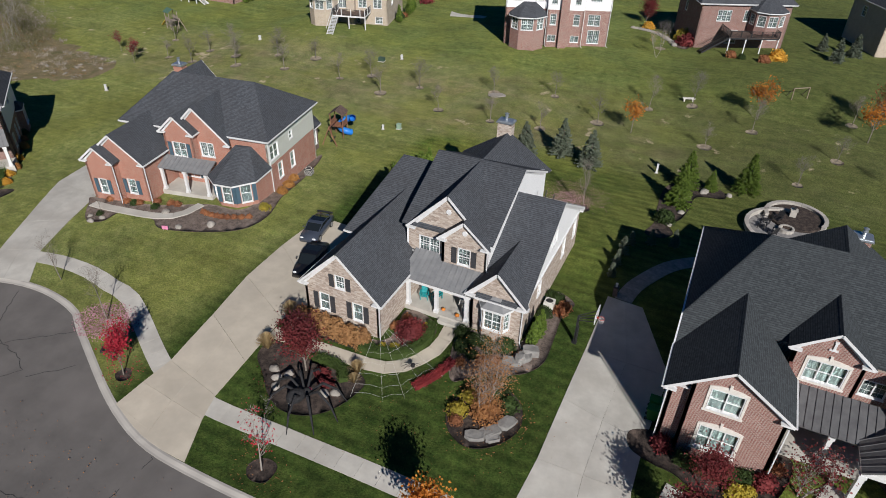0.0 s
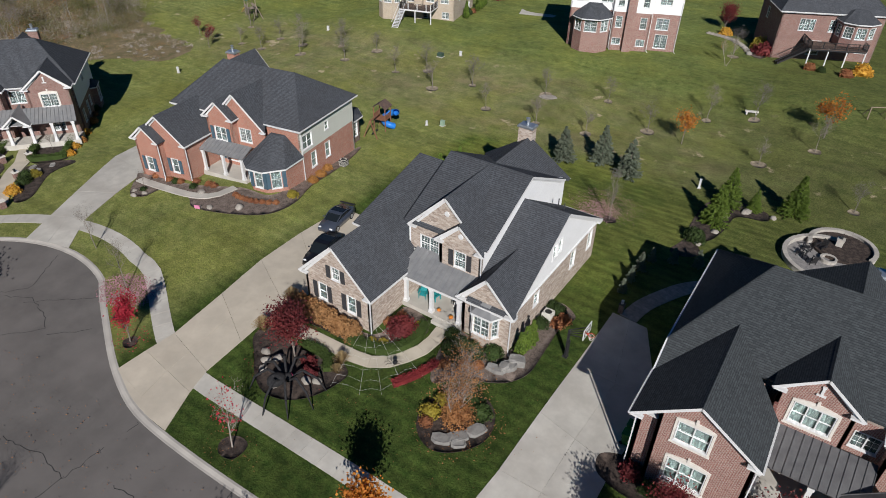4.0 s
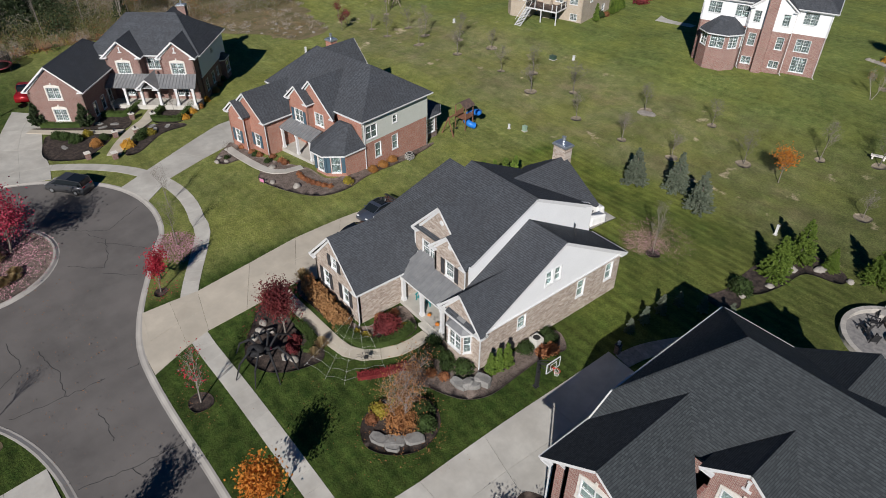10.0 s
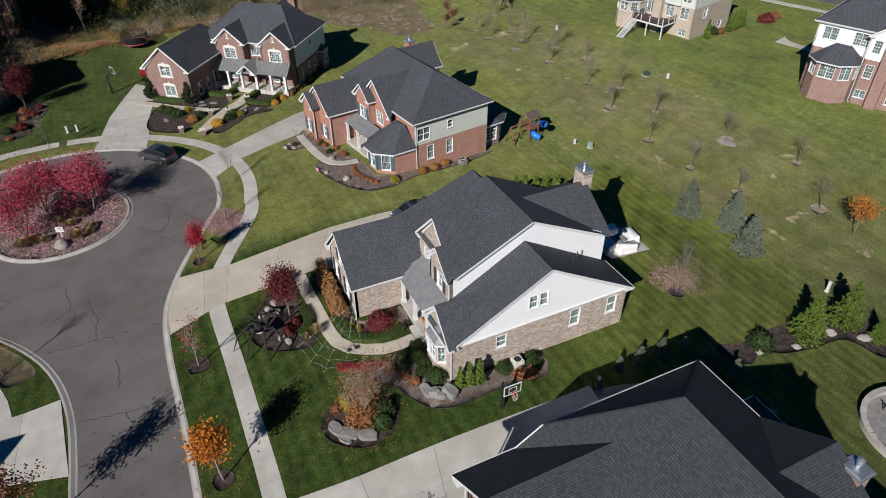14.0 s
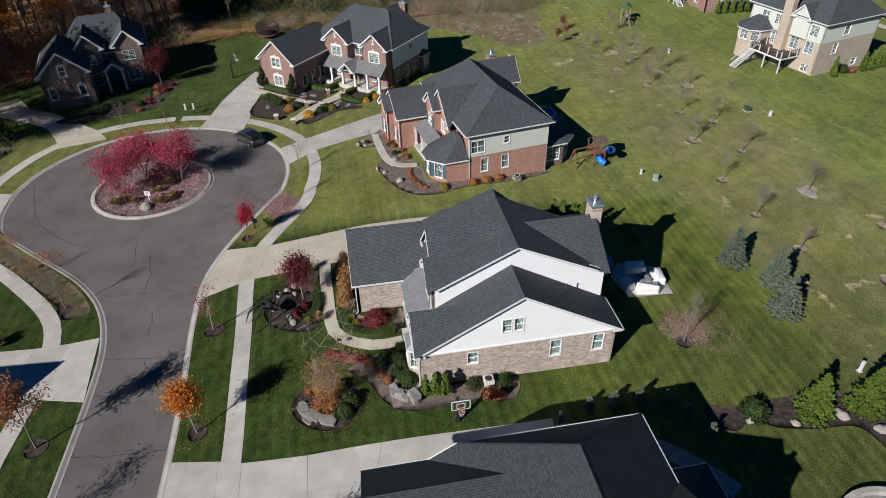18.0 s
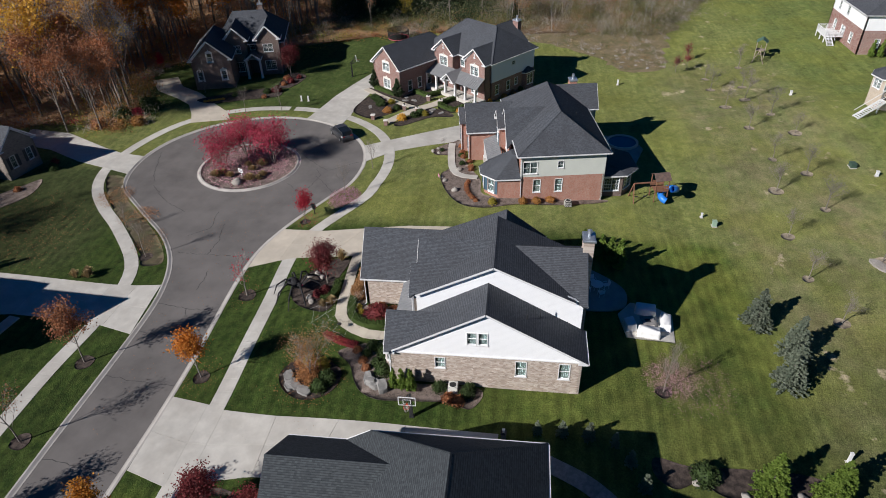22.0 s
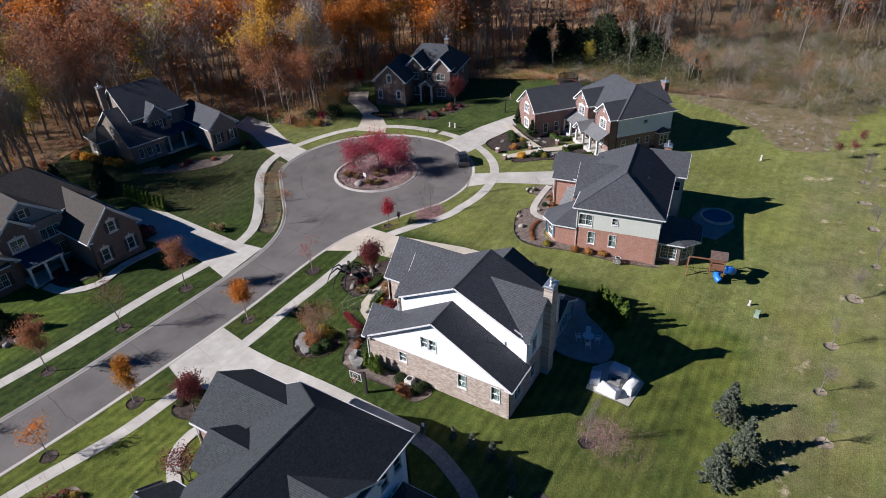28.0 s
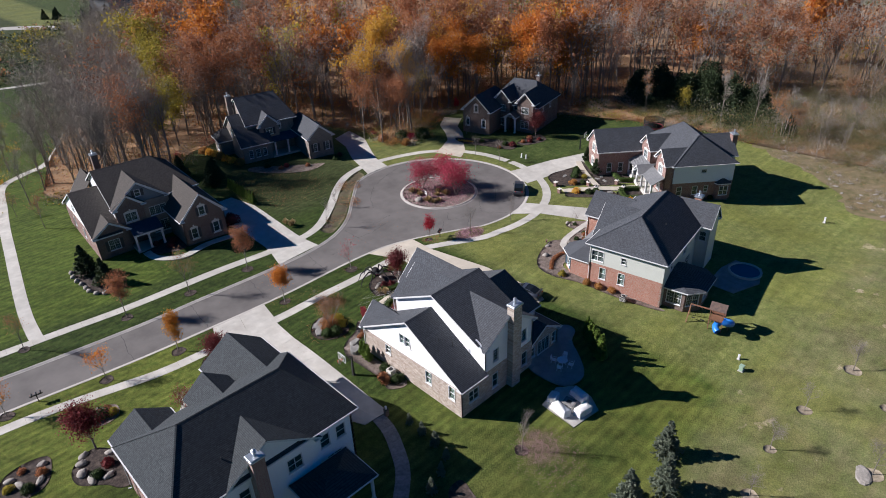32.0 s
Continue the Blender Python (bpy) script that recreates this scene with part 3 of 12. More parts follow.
def loft_slabs(parent, name, mat, left, right, dz, joint=0.012, thick=0.1, cuts=1):
    """Concrete panels between two edge lines of equal point count, each panel its own piece with open joints."""
    made = []
    for i in range(len(left) - 1):
        for c in range(cuts):
            def mix(a, b, s):
                return Vector((a[0] + (b[0] - a[0]) * s, a[1] + (b[1] - a[1]) * s))
            s0, s1 = c / cuts, (c + 1) / cuts
            q = [mix(left[i], right[i], s0), mix(left[i], right[i], s1), mix(left[i + 1], right[i + 1], s1), mix(left[i + 1], right[i + 1], s0)]
            mid = sum(q, Vector((0, 0))) / 4
            q = [p + (mid - p).normalized() * joint for p in q]
            area = (q[2] - q[0]).cross(q[3] - q[1])
            if area < 0:
                q.reverse()
            lz = level(mid.x, mid.y) + dz
            g = Geo()
            nu = max(1, math.ceil(max((q[1] - q[0]).length, (q[2] - q[3]).length) / 1.1))
            nv = max(1, math.ceil(max((q[3] - q[0]).length, (q[2] - q[1]).length) / 1.1))
            grid = [q[0].lerp(q[1], a / nu).lerp(q[3].lerp(q[2], a / nu), b / nv) for b in range(nv + 1) for a in range(nu + 1)]
            zs = levels([p.x for p in grid], [p.y for p in grid]) + dz - lz
            tp = [(p.x - mid.x, p.y - mid.y, float(z)) for p, z in zip(grid, zs)]
            w = nu + 1
            rim = [a for a in range(nu)] + [nu + b * w for b in range(nv)] + [nv * w + a for a in range(nu, 0, -1)] + [b * w for b in range(nv, 0, -1)]
            n0, m = len(tp), len(rim)
            g.add(tp + [(tp[i][0], tp[i][1], tp[i][2] - thick) for i in rim],
                  [(b * w + a, b * w + a + 1, b * w + w + a + 1, b * w + w + a) for b in range(nv) for a in range(nu)] + [(rim[(i + 1) % m], rim[i], n0 + i, n0 + (i + 1) % m) for i in range(m)])
            made.append(part(name, g, mat, parent, m=pose(mid.x, mid.y, lz)))
    return made


def band(line, width):
    """Both edges of a strip of that width about a centre line."""
    return offset_line(line, width / 2), offset_line(line, -width / 2)



# ---- road, kerbs and ground ----
BULB, BULB_R = (-48.6, 8.2), 16.9
house_side = [(-41.2, 22.9), (-37.9, 21.1), (-34.7, 19.4), (-32.0, 18.2), (-29.2, 17.3), (-26.2, 16.9), (-21.0, 16.8), (-12.0, 17.0), (-2.0, 16.8),
              (7.3, 16.2), (13.4, 15.6), (19.7, 14.9), (25.5, 14.2), (45, 12), (80, 8)]
far_side = [(80, -0.6), (45, 3.4), (24.0, 6.6), (17.0, 7.4), (10.6, 8.0), (4.7, 8.4), (-7.0, 8.7), (-16.5, 8.9), (-20.6, 8.6), (-24.2, 7.7), (-27.4, 6.2), (-30.9, 3.6), (-35.2, -0.9), (-38.2, -4.0)]
arc = [(BULB[0] + BULB_R * math.cos(a), BULB[1] + BULB_R * math.sin(a)) for a in np.radians(np.arange(297, 69, -5.0))]
ROAD = resample(smooth_line(house_side, n=4)[:-1] + far_side[:1] + smooth_line(far_side, n=4)[1:-1] + arc, 1.2, closed=True)
if sum(a[0] * b[1] - b[0] * a[1] for a, b in zip(ROAD, ROAD[1:] + ROAD[:1])) < 0:
    ROAD.reverse()
GUTTER = offset_line(ROAD, 0.55, closed=True)
FACE = offset_line(ROAD, 0.16, closed=True)
ROAD_DZ = -0.085


def ground():
    """The one sheet of turf, fine round the houses and coarse to the horizon, with the road cut out."""
    edge = 1500
    frame_pts = [(-edge, -edge), (edge, -edge), (edge, edge), (-edge, edge)]
    pts, edges = [Vector(p) for p in frame_pts + ROAD], [(i, (i + 1) % 4) for i in range(4)]
    n = len(ROAD)
    edges += [(4 + i, 4 + (i + 1) % n) for i in range(n)]
    gx, gy = np.meshgrid(np.arange(-112, 40, 2.0), np.arange(-62, 116, 2.0))
    wx_, wy_ = np.meshgrid(np.arange(-300, 48, 7.0), np.arange(-232, 122, 7.0))
    wide = [(x, y) for x, y in zip(wx_.ravel() + 0.4, wy_.ravel() + 0.3) if not (-113 < x < 41 and -63 < y < 117)]
    far = [(r * math.cos(a), 20 + r * math.sin(a)) for r in (370, 480, 700, 1100) for a in np.linspace(0, 2 * math.pi, 40)[:-1]]
    pts += [Vector(p) for p in zip(gx.ravel() + 0.02, gy.ravel() + 0.03)] + [Vector(p) for p in far + wide]
    v, _, f, *_ = delaunay_2d_cdt(pts, edges, [], 1, 1e-4)
    xs, ys = np.array([p.x for p in v]), np.array([p.y for p in v])
    zs = levels(xs, ys)
    tri = np.array([q[:3] for q in f])
    cx, cy = xs[tri].mean(1), ys[tri].mean(1)
    keep = ~inside(ROAD, cx, cy)
    g = Geo().add(zip(xs, ys, zs), [tuple(int(i) for i in q) for q, k in zip(f, keep) if k])
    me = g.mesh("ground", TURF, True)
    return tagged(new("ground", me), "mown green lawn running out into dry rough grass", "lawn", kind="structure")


ground()
tagged(new("road", sheet(GUTTER, ROAD_DZ, 0.1, 2.4).mesh("road", ASPHALT)), "worn grey asphalt street ending in a round turning place", "road", kind="structure")
kerb = thing("kerb", "pale rolled concrete kerb and gutter along the street", "kerb", kind="structure")


def kerb_run(line, face, gutter, parent, lift=0.0, step=4):
    n = len(line)
    for i in range(0, n, step):
        g, rows = Geo(), []
        for j in range(i, min(i + step, n) + 1):
            a, b, c = line[j % n], face[j % n], gutter[j % n]
            z = level(*a)
            rows.append([(a[0], a[1], z - 0.1), (a[0], a[1], z + 0.025 + lift), (b[0], b[1], z + 0.03 + lift),
                         (b[0] * 0.35 + c[0] * 0.65, b[1] * 0.35 + c[1] * 0.65, z + ROAD_DZ + 0.022), (c[0], c[1], z + ROAD_DZ + 0.012), (c[0], c[1], z + ROAD_DZ - 0.1)])
        k = 6
        g.add([p for r in rows for p in r], [(r * k + s, r * k + s + 1, (r + 1) * k + s + 1, (r + 1) * k + s) for r in range(len(rows) - 1) for s in range(k - 1)])
        part("kerb_stone", g, KERB, parent)


kerb_run(ROAD, FACE, GUTTER, kerb)

# the planted round island in the turning place
ISLE, ISLE_R = (-48.8, 8.3), 7.25
ring = [(ISLE[0] + ISLE_R * math.cos(a), ISLE[1] + ISLE_R * math.sin(a)) for a in np.linspace(2 * math.pi, 0, 61)[:-1]]
isle_kerb = thing("island_kerb", "round pale concrete kerb of the planted island", "kerb", kind="structure")


def ring_at(r):
    return [(ISLE[0] + r * math.cos(a), ISLE[1] + r * math.sin(a)) for a in np.linspace(2 * math.pi, 0, 61)[:-1]]


kerb_run(ring_at(ISLE_R - 0.55), ring_at(ISLE_R - 0.35), ring_at(ISLE_R), isle_kerb, lift=0.05)
tagged(new("island_bed", sheet(ring_at(ISLE_R - 0.54)[::-1], 0.06, 0.3, 1.0, hump=0.12).mesh("island_bed", MULCH_BROWN, True)), "leaf-strewn brown mulch bed on the round island", "flower bed", kind="structure")

# ---- concrete: pavements and driveways ----


def pavement(name, line, width, label, mat=CONCRETE, step=1.5, dz=0.035):
    t = thing(name, label, "pavement", kind="structure")
    c = resample(smooth_line(line, n=5), step)
    a, b = band(c, width)
    loft_slabs(t, "slab", mat, a, b, dz)
    return t


def ring_pts(c, r, a0, a1, step=5.0):
    k = max(2, int(abs(a1 - a0) / step))
    return [(c[0] + r * math.cos(radians(a0 + (a1 - a0) * i / k)), c[1] + r * math.sin(radians(a0 + (a1 - a0) * i / k))) for i in range(k + 1)]


WALK_R = 20.1
pavement("pavement", ring_pts(BULB, WALK_R, 178, 70)[:-1] + [(-41.2, 27.3), (-38.6, 26.0), (-35.3, 24.0), (-32.2, 22.3), (-29.5, 21.5), (-26.5, 21.1), (-20, 21.25), (-13, 21.3), (-6, 21.3), (3.0, 20.9), (9.4, 20.4), (13.3, 19.5), (18.5, 18.2), (26, 17.0), (45, 15), (78, 11.5)],
         1.5, "pale concrete pavement curving round the front lawns")
pavement("pavement", [(77, -4), (45, -1.0), (22.2, 1.6), (15.5, 2.2), (8.4, 3.0), (0.5, 3.5), (-8.4, 3.7), (-15.5, 4.4), (-21.5, 4.3), (-26.0, 2.6), (-32.2, -2.6), (-36.4, -6.8), (-41.0, -10.3), (-46.0, -12.0), (-51.0, -11.9), (-57, -10.4), (-62.5, -7.5), (-66.5, -2.6), (-68.4, 3.0), (-68.7, 8.0)],
         1.5, "pale concrete pavement on the far side of the street")
pavement("footpath", [(18.2, 1.6), (17.4, -7.4), (14.2, -27), (12.4, -38), (10.5, -48), (7.7, -61), (2.6, -65.4), (-3.4, -69), (-11.5, -84), (-21, -103), (-30, -125)], 1.7, "concrete footpath leading off beside the woods")


def driveway(name, left, right, label, mat=CONCRETE, cuts=2, step=None, dz=0.045):
    t = thing(name, label, "driveway", kind="structure")
    loft_slabs(t, "slab", mat, left, right, dz, cuts=cuts)
    return t


def lerp_pts(a, b, n):
    return [(a[0] + (b[0] - a[0]) * i / n, a[1] + (b[1] - a[1]) * i / n) for i in range(n + 1)]


# the stone house's drive widens towards its side garage
driveway("driveway", [(-33.0, 18.5), (-32.8, 20.8), (-32.5, 23.2), (-33.1, 28.5), (-33.9, 33.7), (-34.1, 39.0), (-34.0, 43.0), (-33.2, 45.0)],
         [(-25.3, 16.95), (-26.6, 20.0), (-27.2, 22.0), (-27.4, 25.5), (-27.7, 30.4), (-26.4, 33.4), (-26.2, 39.0), (-26.2, 44.6)], "warm pale concrete driveway to the side garage", CONCRETE_WARM)
apron = [(-33.0, 18.5), (-32.4, 18.32), (-31.6, 18.02), (-30.6, 17.66), (-29.4, 17.32), (-28.2, 17.1), (-27.0, 16.97), (-25.3, 16.9), (-25.3, 16.98), (-29.1, 17.8)]
if sum(a[0] * b[1] - b[0] * a[1] for a, b in zip(apron, apron[1:] + apron[:1])) < 0:
    apron.reverse()
tagged(new("driveway_apron", sheet(apron, 0.046, 0.1, 1.0).mesh("driveway_apron", CONCRETE_WARM)), "flared concrete apron where the driveway meets the kerb", "driveway", kind="structure")
driveway("driveway", [(-6.6, 16.95), (-6.0, 20.4), (-5.5, 22.1), (-5.1, 26.9), (-5.0, 32.4), (-4.9, 38.0), (-4.9, 45.6)],
         [(1.0, 16.7), (2.2, 20.4), (1.8, 22.0), (0.9, 26.9), (0.9, 31.0), (1.4, 38.0), (-1.9, 45.4)], "broad pale concrete driveway along the brick house", CONCRETE)
driveway("driveway", [(-55.2, 23.7), (-57.1, 27.2), (-59.4, 31.3), (-63.6, 38.6), (-64.6, 43.0)],
         [(-50.2, 25.0), (-53.4, 28.6), (-55.5, 33.5), (-57.2, 38.0), (-58.8, 42.0)], "pale concrete driveway to the orange brick house", CONCRETE)
driveway("driveway", [(-64.8, 12.0), (-67.8, 12.8), (-74.6, 14.3), (-80, 16.2), (-86.0, 18.6)],
         [(-62.6, 18.2), (-66.0, 18.8), (-71.5, 19.2), (-77.3, 20.4), (-81.6, 22.6)], "pale concrete driveway to the red brick house", CONCRETE)
driveway("driveway", [(-62.3, -6.6), (-65.6, -8.0), (-69.5, -10.2), (-72.2, -13.6), (-75.2, -18.6), (-80, -22)],
         [(-63.9, -0.6), (-67.0, -2.4), (-70.5, -6.2), (-74.6, -10.4), (-77.5, -15.0), (-82, -18.0)], "narrow concrete driveway below the woods", CONCRETE_WARM)
driveway("driveway", [(-45.2, -8.3), (-46.6, -12.5), (-48.2, -17.5), (-51.5, -24.0), (-53.0, -30)],
         [(-50.5, -8.6), (-51.2, -12.4), (-52.8, -16.0), (-57.3, -24.5), (-58.5, -32)], "shaded concrete driveway beside the dark stone house", CONCRETE)
driveway("driveway", [(-21.6, 8.4), (-21.3, 5.8), (-21.2, 3.0), (-21.6, -4.8), (-22.0, -12.0), (-20.8, -18.6)],
         [(-14.0, 8.9), (-14.9, 5.4), (-15.4, 2.4), (-15.4, -4.7), (-14.3, -10.0), (-13.8, -18.0)], "concrete driveway to the brown brick house", CONCRETE)

# ---- house kit: walls with openings, windows, roofs ----
CACHE = {}


def cached(key, make):
    if key not in CACHE:
        CACHE[key] = make()
    return CACHE[key]


class House:
    """A building under one empty; all coordinates are in its own plan, x along the front, y to the back."""

    def __init__(self, name, label, m, off=(0, 0, 0), kind_of="house"):
        self.root = thing(name, label, kind_of, m)
        self.off = Matrix.Translation(off)

    def put(self, name, geo, mat, label="", m=None, parent=None, smooth=False):
        if parent is None:
            return part(name, geo, mat, self.root, label, self.off @ (m or Matrix()), smooth)
        return part(name, geo, mat, parent, label, m, smooth)

    def frame_of(self, p0, p1):
        """The wall's own frame: x along it, y into the house, z up."""
        d = Vector((p1[0] - p0[0], p1[1] - p0[1])).normalized()
        return Matrix(((d.x, -d.y, 0, p0[0]), (d.y, d.x, 0, p0[1]), (0, 0, 1, 0), (0, 0, 0, 1)))

    def wall(self, p0, p1, z0, z1, mat, apex=None, wins=(), thick=0.22, label=""):
        """A wall from p0 to p1 (outside on the right; z1 may be a pair, start and end), with a gable apex (u, z) and windows (u, sill, w, h, style, extras)."""
        ln = math.hypot(p1[0] - p0[0], p1[1] - p0[1])
        zl, zr = z1 if isinstance(z1, tuple) else (z1, z1)
        outer = [(0, z0), (ln, z0), (ln, zr)] + ([apex] if apex else []) + [(0, zl)]
        holes = [[(u - w / 2, s), (u - w / 2, s + hh), (u + w / 2, s + hh), (u + w / 2, s)] for u, s, w, hh, *_ in wins]
        loops = [outer] + holes
        flat = [p for lp in loops for p in lp]
        tris = tessellate_polygon([[Vector((a, b, 0)) for a, b in lp] for lp in loops])
        n = len(flat)
        g = Geo()
        front = []
        for t in tris:
            a, b, c = (Vector(flat[i]) for i in t)
            front.append(tuple(t) if (b - a).cross(c - a) > 0 else tuple(reversed(t)))
        rims, base = [], 0
        for k, lp in enumerate(loops):
            m = len(lp)
            for i in range(m):
                a, b = base + i, base + (i + 1) % m
                rims.append((b, a, a + n, b + n) if k == 0 else (b, a, a + n, b + n))
            base += m
        g.add([(a, 0, b) for a, b in flat] + [(a, thick, b) for a, b in flat], front + [tuple(i + n for i in reversed(t)) for t in front] + rims)
        fm = self.frame_of(p0, p1)
        self.put("wall", g, mat, label, fm)
        for u, s, w, hh, *rest in wins:
            self.window(fm, u, s, w, hh, *rest)

    def window(self, fm, u, s, w, h, style="dh", shutter=None, trim=None, blind=True):
        trim = trim or TRIM
        arch = "arch" in style
        door = "door" in style

        def ring(x0, x1, z0, z1, wide, y0, y1):
            """A rectangular frame in one piece: outer size, width of its bars, depth."""
            out = [(x0, z0), (x1, z0), (x1, z1), (x0, z1)]
            inn = [(x0 + wide, z0 + wide), (x1 - wide, z0 + wide), (x1 - wide, z1 - wide), (x0 + wide, z1 - wide)]
            v = [(x, y, z) for y in (y0, y1) for x, z in out + inn]
            f = []
            for i in range(4):
                j = (i + 1) % 4
                f += [(i, j, 4 + j, 4 + i), (8 + j, 8 + i, 12 + i, 12 + j), (j, i, 8 + i, 8 + j), (4 + i, 4 + j, 12 + j, 12 + i)]
            return Geo().add(v, f)

        c, f = 0.058, 0.038
        tag = (round(w, 2), round(h, 2), trim.name)
        win = self.put("window", cached(("win",) + tag, lambda: ring(-w / 2 - c + 0.02, w / 2 + c - 0.02, -0.03, h + c, c, -0.045, 0.1).mesh("window", trim)), None, m=fm @ Matrix.Translation((u, 0, s)))
        if not door:
            self.put("sill", cached(("sill",) + tag, lambda: Geo().box((0, 0, -0.05), (w + 2 * c + 0.04, 0.18, 0.07)).mesh("sill", trim)), None, parent=win)
        lites = 1 if w <= 1.25 else (2 if w < 2.05 else 3)
        lw = w / lites
        sash = cached(("sash", lites) + tag, lambda: ring(-lw / 2, lw / 2, 0, h, f, 0.02, 0.09).mesh("sash", trim))
        for i in range(lites):
            x = -w / 2 + lw * (i + 0.5)
            sh_ = self.put("sash", sash, None, parent=win, m=Matrix.Translation((x, 0, 0)))
            if "dh" in style:
                self.put("meeting_rail", cached(("rail", lites) + tag, lambda: Geo().box((0, 0.056, h / 2), (lw - 0.08, 0.07, f)).mesh("meeting_rail", trim)), None, parent=win, m=Matrix.Translation((x, 0, 0)))
            if "grid" in style:
                cols, rows = (2 if lw < 0.75 else 3), max(2, round(h / 0.42))
                up = cached(("muntin", lites) + tag, lambda: Geo().box((0, 0.072, h / 2), (0.016, 0.02, h - 0.08)).mesh("muntin", trim))
                for k in range(1, cols):
                    self.put("muntin", up, None, parent=win, m=Matrix.Translation((x - lw / 2 + lw * k / cols, 0, 0)))
                across = cached(("bar", lites) + tag, lambda: Geo().box((0, 0.073, 0), (lw - 0.08, 0.02, 0.016)).mesh("muntin", trim))
                for k in range(1, rows):
                    if "dh" not in style or abs(k / rows - 0.5) > 0.02:
                        self.put("muntin", across, None, parent=win, m=Matrix.Translation((x, 0, h * k / rows)))

        def pane():
            return Geo().box((0, 0.075, h / 2), (w - 0.02, 0.012, h - 0.02)).mesh("pane", GLASS)

        p = self.put("pane", cached(("pane", round(w, 2), round(h, 2)), pane), None, parent=win)
        p.visible_shadow = False
        if blind:
            mat = {True: INTERIOR, "pale": BLIND_PALE}.get(blind, INTERIOR_DARK)

            def curtain():
                g, k = Geo(), 14
                v = [(-w / 2 + w * i / k, 0.15 + 0.018 * math.sin(i * 2.4), z) for z in (0.0, h) for i in range(k + 1)]
                return g.add(v, [(i, i + 1, k + 2 + i, k + 1 + i) for i in range(k)]).mesh("curtain", mat)
            self.put("curtain", cached(("blind", round(w, 2), round(h, 2), mat.name), curtain), None, parent=win)
        if arch:
            def surround():
                g, k = Geo(), 10
                t = 0.14
                for sx in (-1, 1):
                    g.box((sx * (w / 2 + 0.06 + t / 2), 0.0, h / 2 - 0.1), (t, 0.12, h + 0.32))
                rise = 0.2
                pts = []
                for i in range(k + 1):
                    x = -(w / 2 + 0.06 + t) + (w + 0.12 + 2 * t) * i / k
                    q = 1 - (2 * i / k - 1) ** 2
                    pts.append((x, h + 0.08, h + 0.12 + t * 0.9 + rise * q))
                for y in (-0.06, 0.08):
                    g.v += [(x, y, a) for x, a, b in pts] + [(x, y, b) for x, a, b in pts]
                m = k + 1
                g.f += [(len(g.v) - 4 * m + i, len(g.v) - 4 * m + i + 1, len(g.v) - 3 * m + i + 1, len(g.v) - 3 * m + i) for i in range(k)]
                b0 = len(g.v) - 4 * m
                g.f += [(b0 + m + i, b0 + m + i + 1, b0 + 3 * m + i + 1, b0 + 3 * m + i) for i in range(k)]
                g.box((0, -0.03, h + 0.5), (0.16, 0.16, 0.34))
                g.box((0, 0.0, -0.2), (w + 0.5, 0.16, 0.12))
                return g.mesh("stone_surround", STONE_TRIM)
            self.put("stone_surround", cached(("arch", round(w, 2), round(h, 2)), surround), None, parent=win, label="pale arched stone surround")
        if shutter:
            def leaf():
                g = Geo()
                sw = 0.42
                g.box((0, 0, h / 2), (sw, 0.035, h))
                for sx in (-1, 1):
                    g.box((sx * (sw / 2 - 0.035), -0.022, h / 2), (0.07, 0.03, h))
                for z in (0.05, h / 2, h - 0.05):
                    g.box((0, -0.023, z), (sw, 0.028, 0.09))
                k = int(h / 0.11)
                for i in range(k):
                    g.box((0, -0.02, (i + 0.5) * h / k), (sw - 0.14, 0.02, 0.05))
                return g.mesh("shutter", shutter)
            me = cached(("shut", round(h, 2), shutter.name), leaf)
            for sx in (-1, 1):
                self.put("shutter", me, None, m=fm @ Matrix.Translation((u + sx * (w / 2 + 0.33), -0.045, s)))

    def roof(self, x0, x1, y0, y1, ze, zr, axis="x", in0=0.0, in1=0.0, mat=None, trim=True, thick=0.16, ridge=None, returns=True, onto=None, gable=0, rakes=(True, True), eaves=(True, True)):
        """A pitched roof over a rectangle; in0, in1: how far the ridge stops short of each end (0 is a gable, more is a hip).
        onto: the slope (a, z, rise per metre) of a bigger roof into which its other end dies along valleys; gable: which end stays a gable then."""
        mat = mat or SHINGLE
        sw = axis == "y"
        a0, a1, b0, b1 = (y0, y1, x0, x1) if sw else (x0, x1, y0, y1)
        bm_ = (b0 + b1) / 2 if ridge is None else ridge
        P = (lambda a, b, z: (b, a, z)) if sw else (lambda a, b, z: (a, b, z))
        e0, e1, r0, r1 = a0, a1, a0 + in0, a1 - in1
        if onto:
            oa, oz, ok_ = onto
            va, vr = oa + (ze - oz) / ok_, oa + (zr - oz) / ok_
            s_ = 0.08 if gable == 0 else -0.08
            if gable == 0:
                e1, r1 = max(va, a0 + 0.05) + s_, vr + s_
            else:
                e0, r0 = min(va, a1 - 0.05) + s_, vr + s_
        top = [P(e0, b0, ze), P(e1, b0, ze), P(e1, b1, ze), P(e0, b1, ze), P(r0, bm_, zr), P(r1, bm_, zr)]
        low = [(x, y, z - thick) for x, y, z in top]
        fs = [(0, 1, 5, 4), (2, 3, 4, 5)]
        if in0 > 0:
            fs.append((3, 0, 4))
        if in1 > 0:
            fs.append((1, 2, 5))
        g = Geo()
        back = [tuple(i + 6 for i in reversed(q)) for q in fs]
        rim = [(0, 1), (2, 3)] + ([(3, 0)] if in0 > 0 else [(4, 0), (3, 4)]) + ([(1, 2)] if in1 > 0 else [(1, 5), (5, 2)])
        faces = fs + back + [(b, a, a + 6, b + 6) for a, b in rim]
        if sw:
            faces = [tuple(reversed(q)) for q in faces]
        g.add(top + low, faces)
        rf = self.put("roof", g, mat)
        lo_, hi_ = min(e0, e1), max(e0, e1)
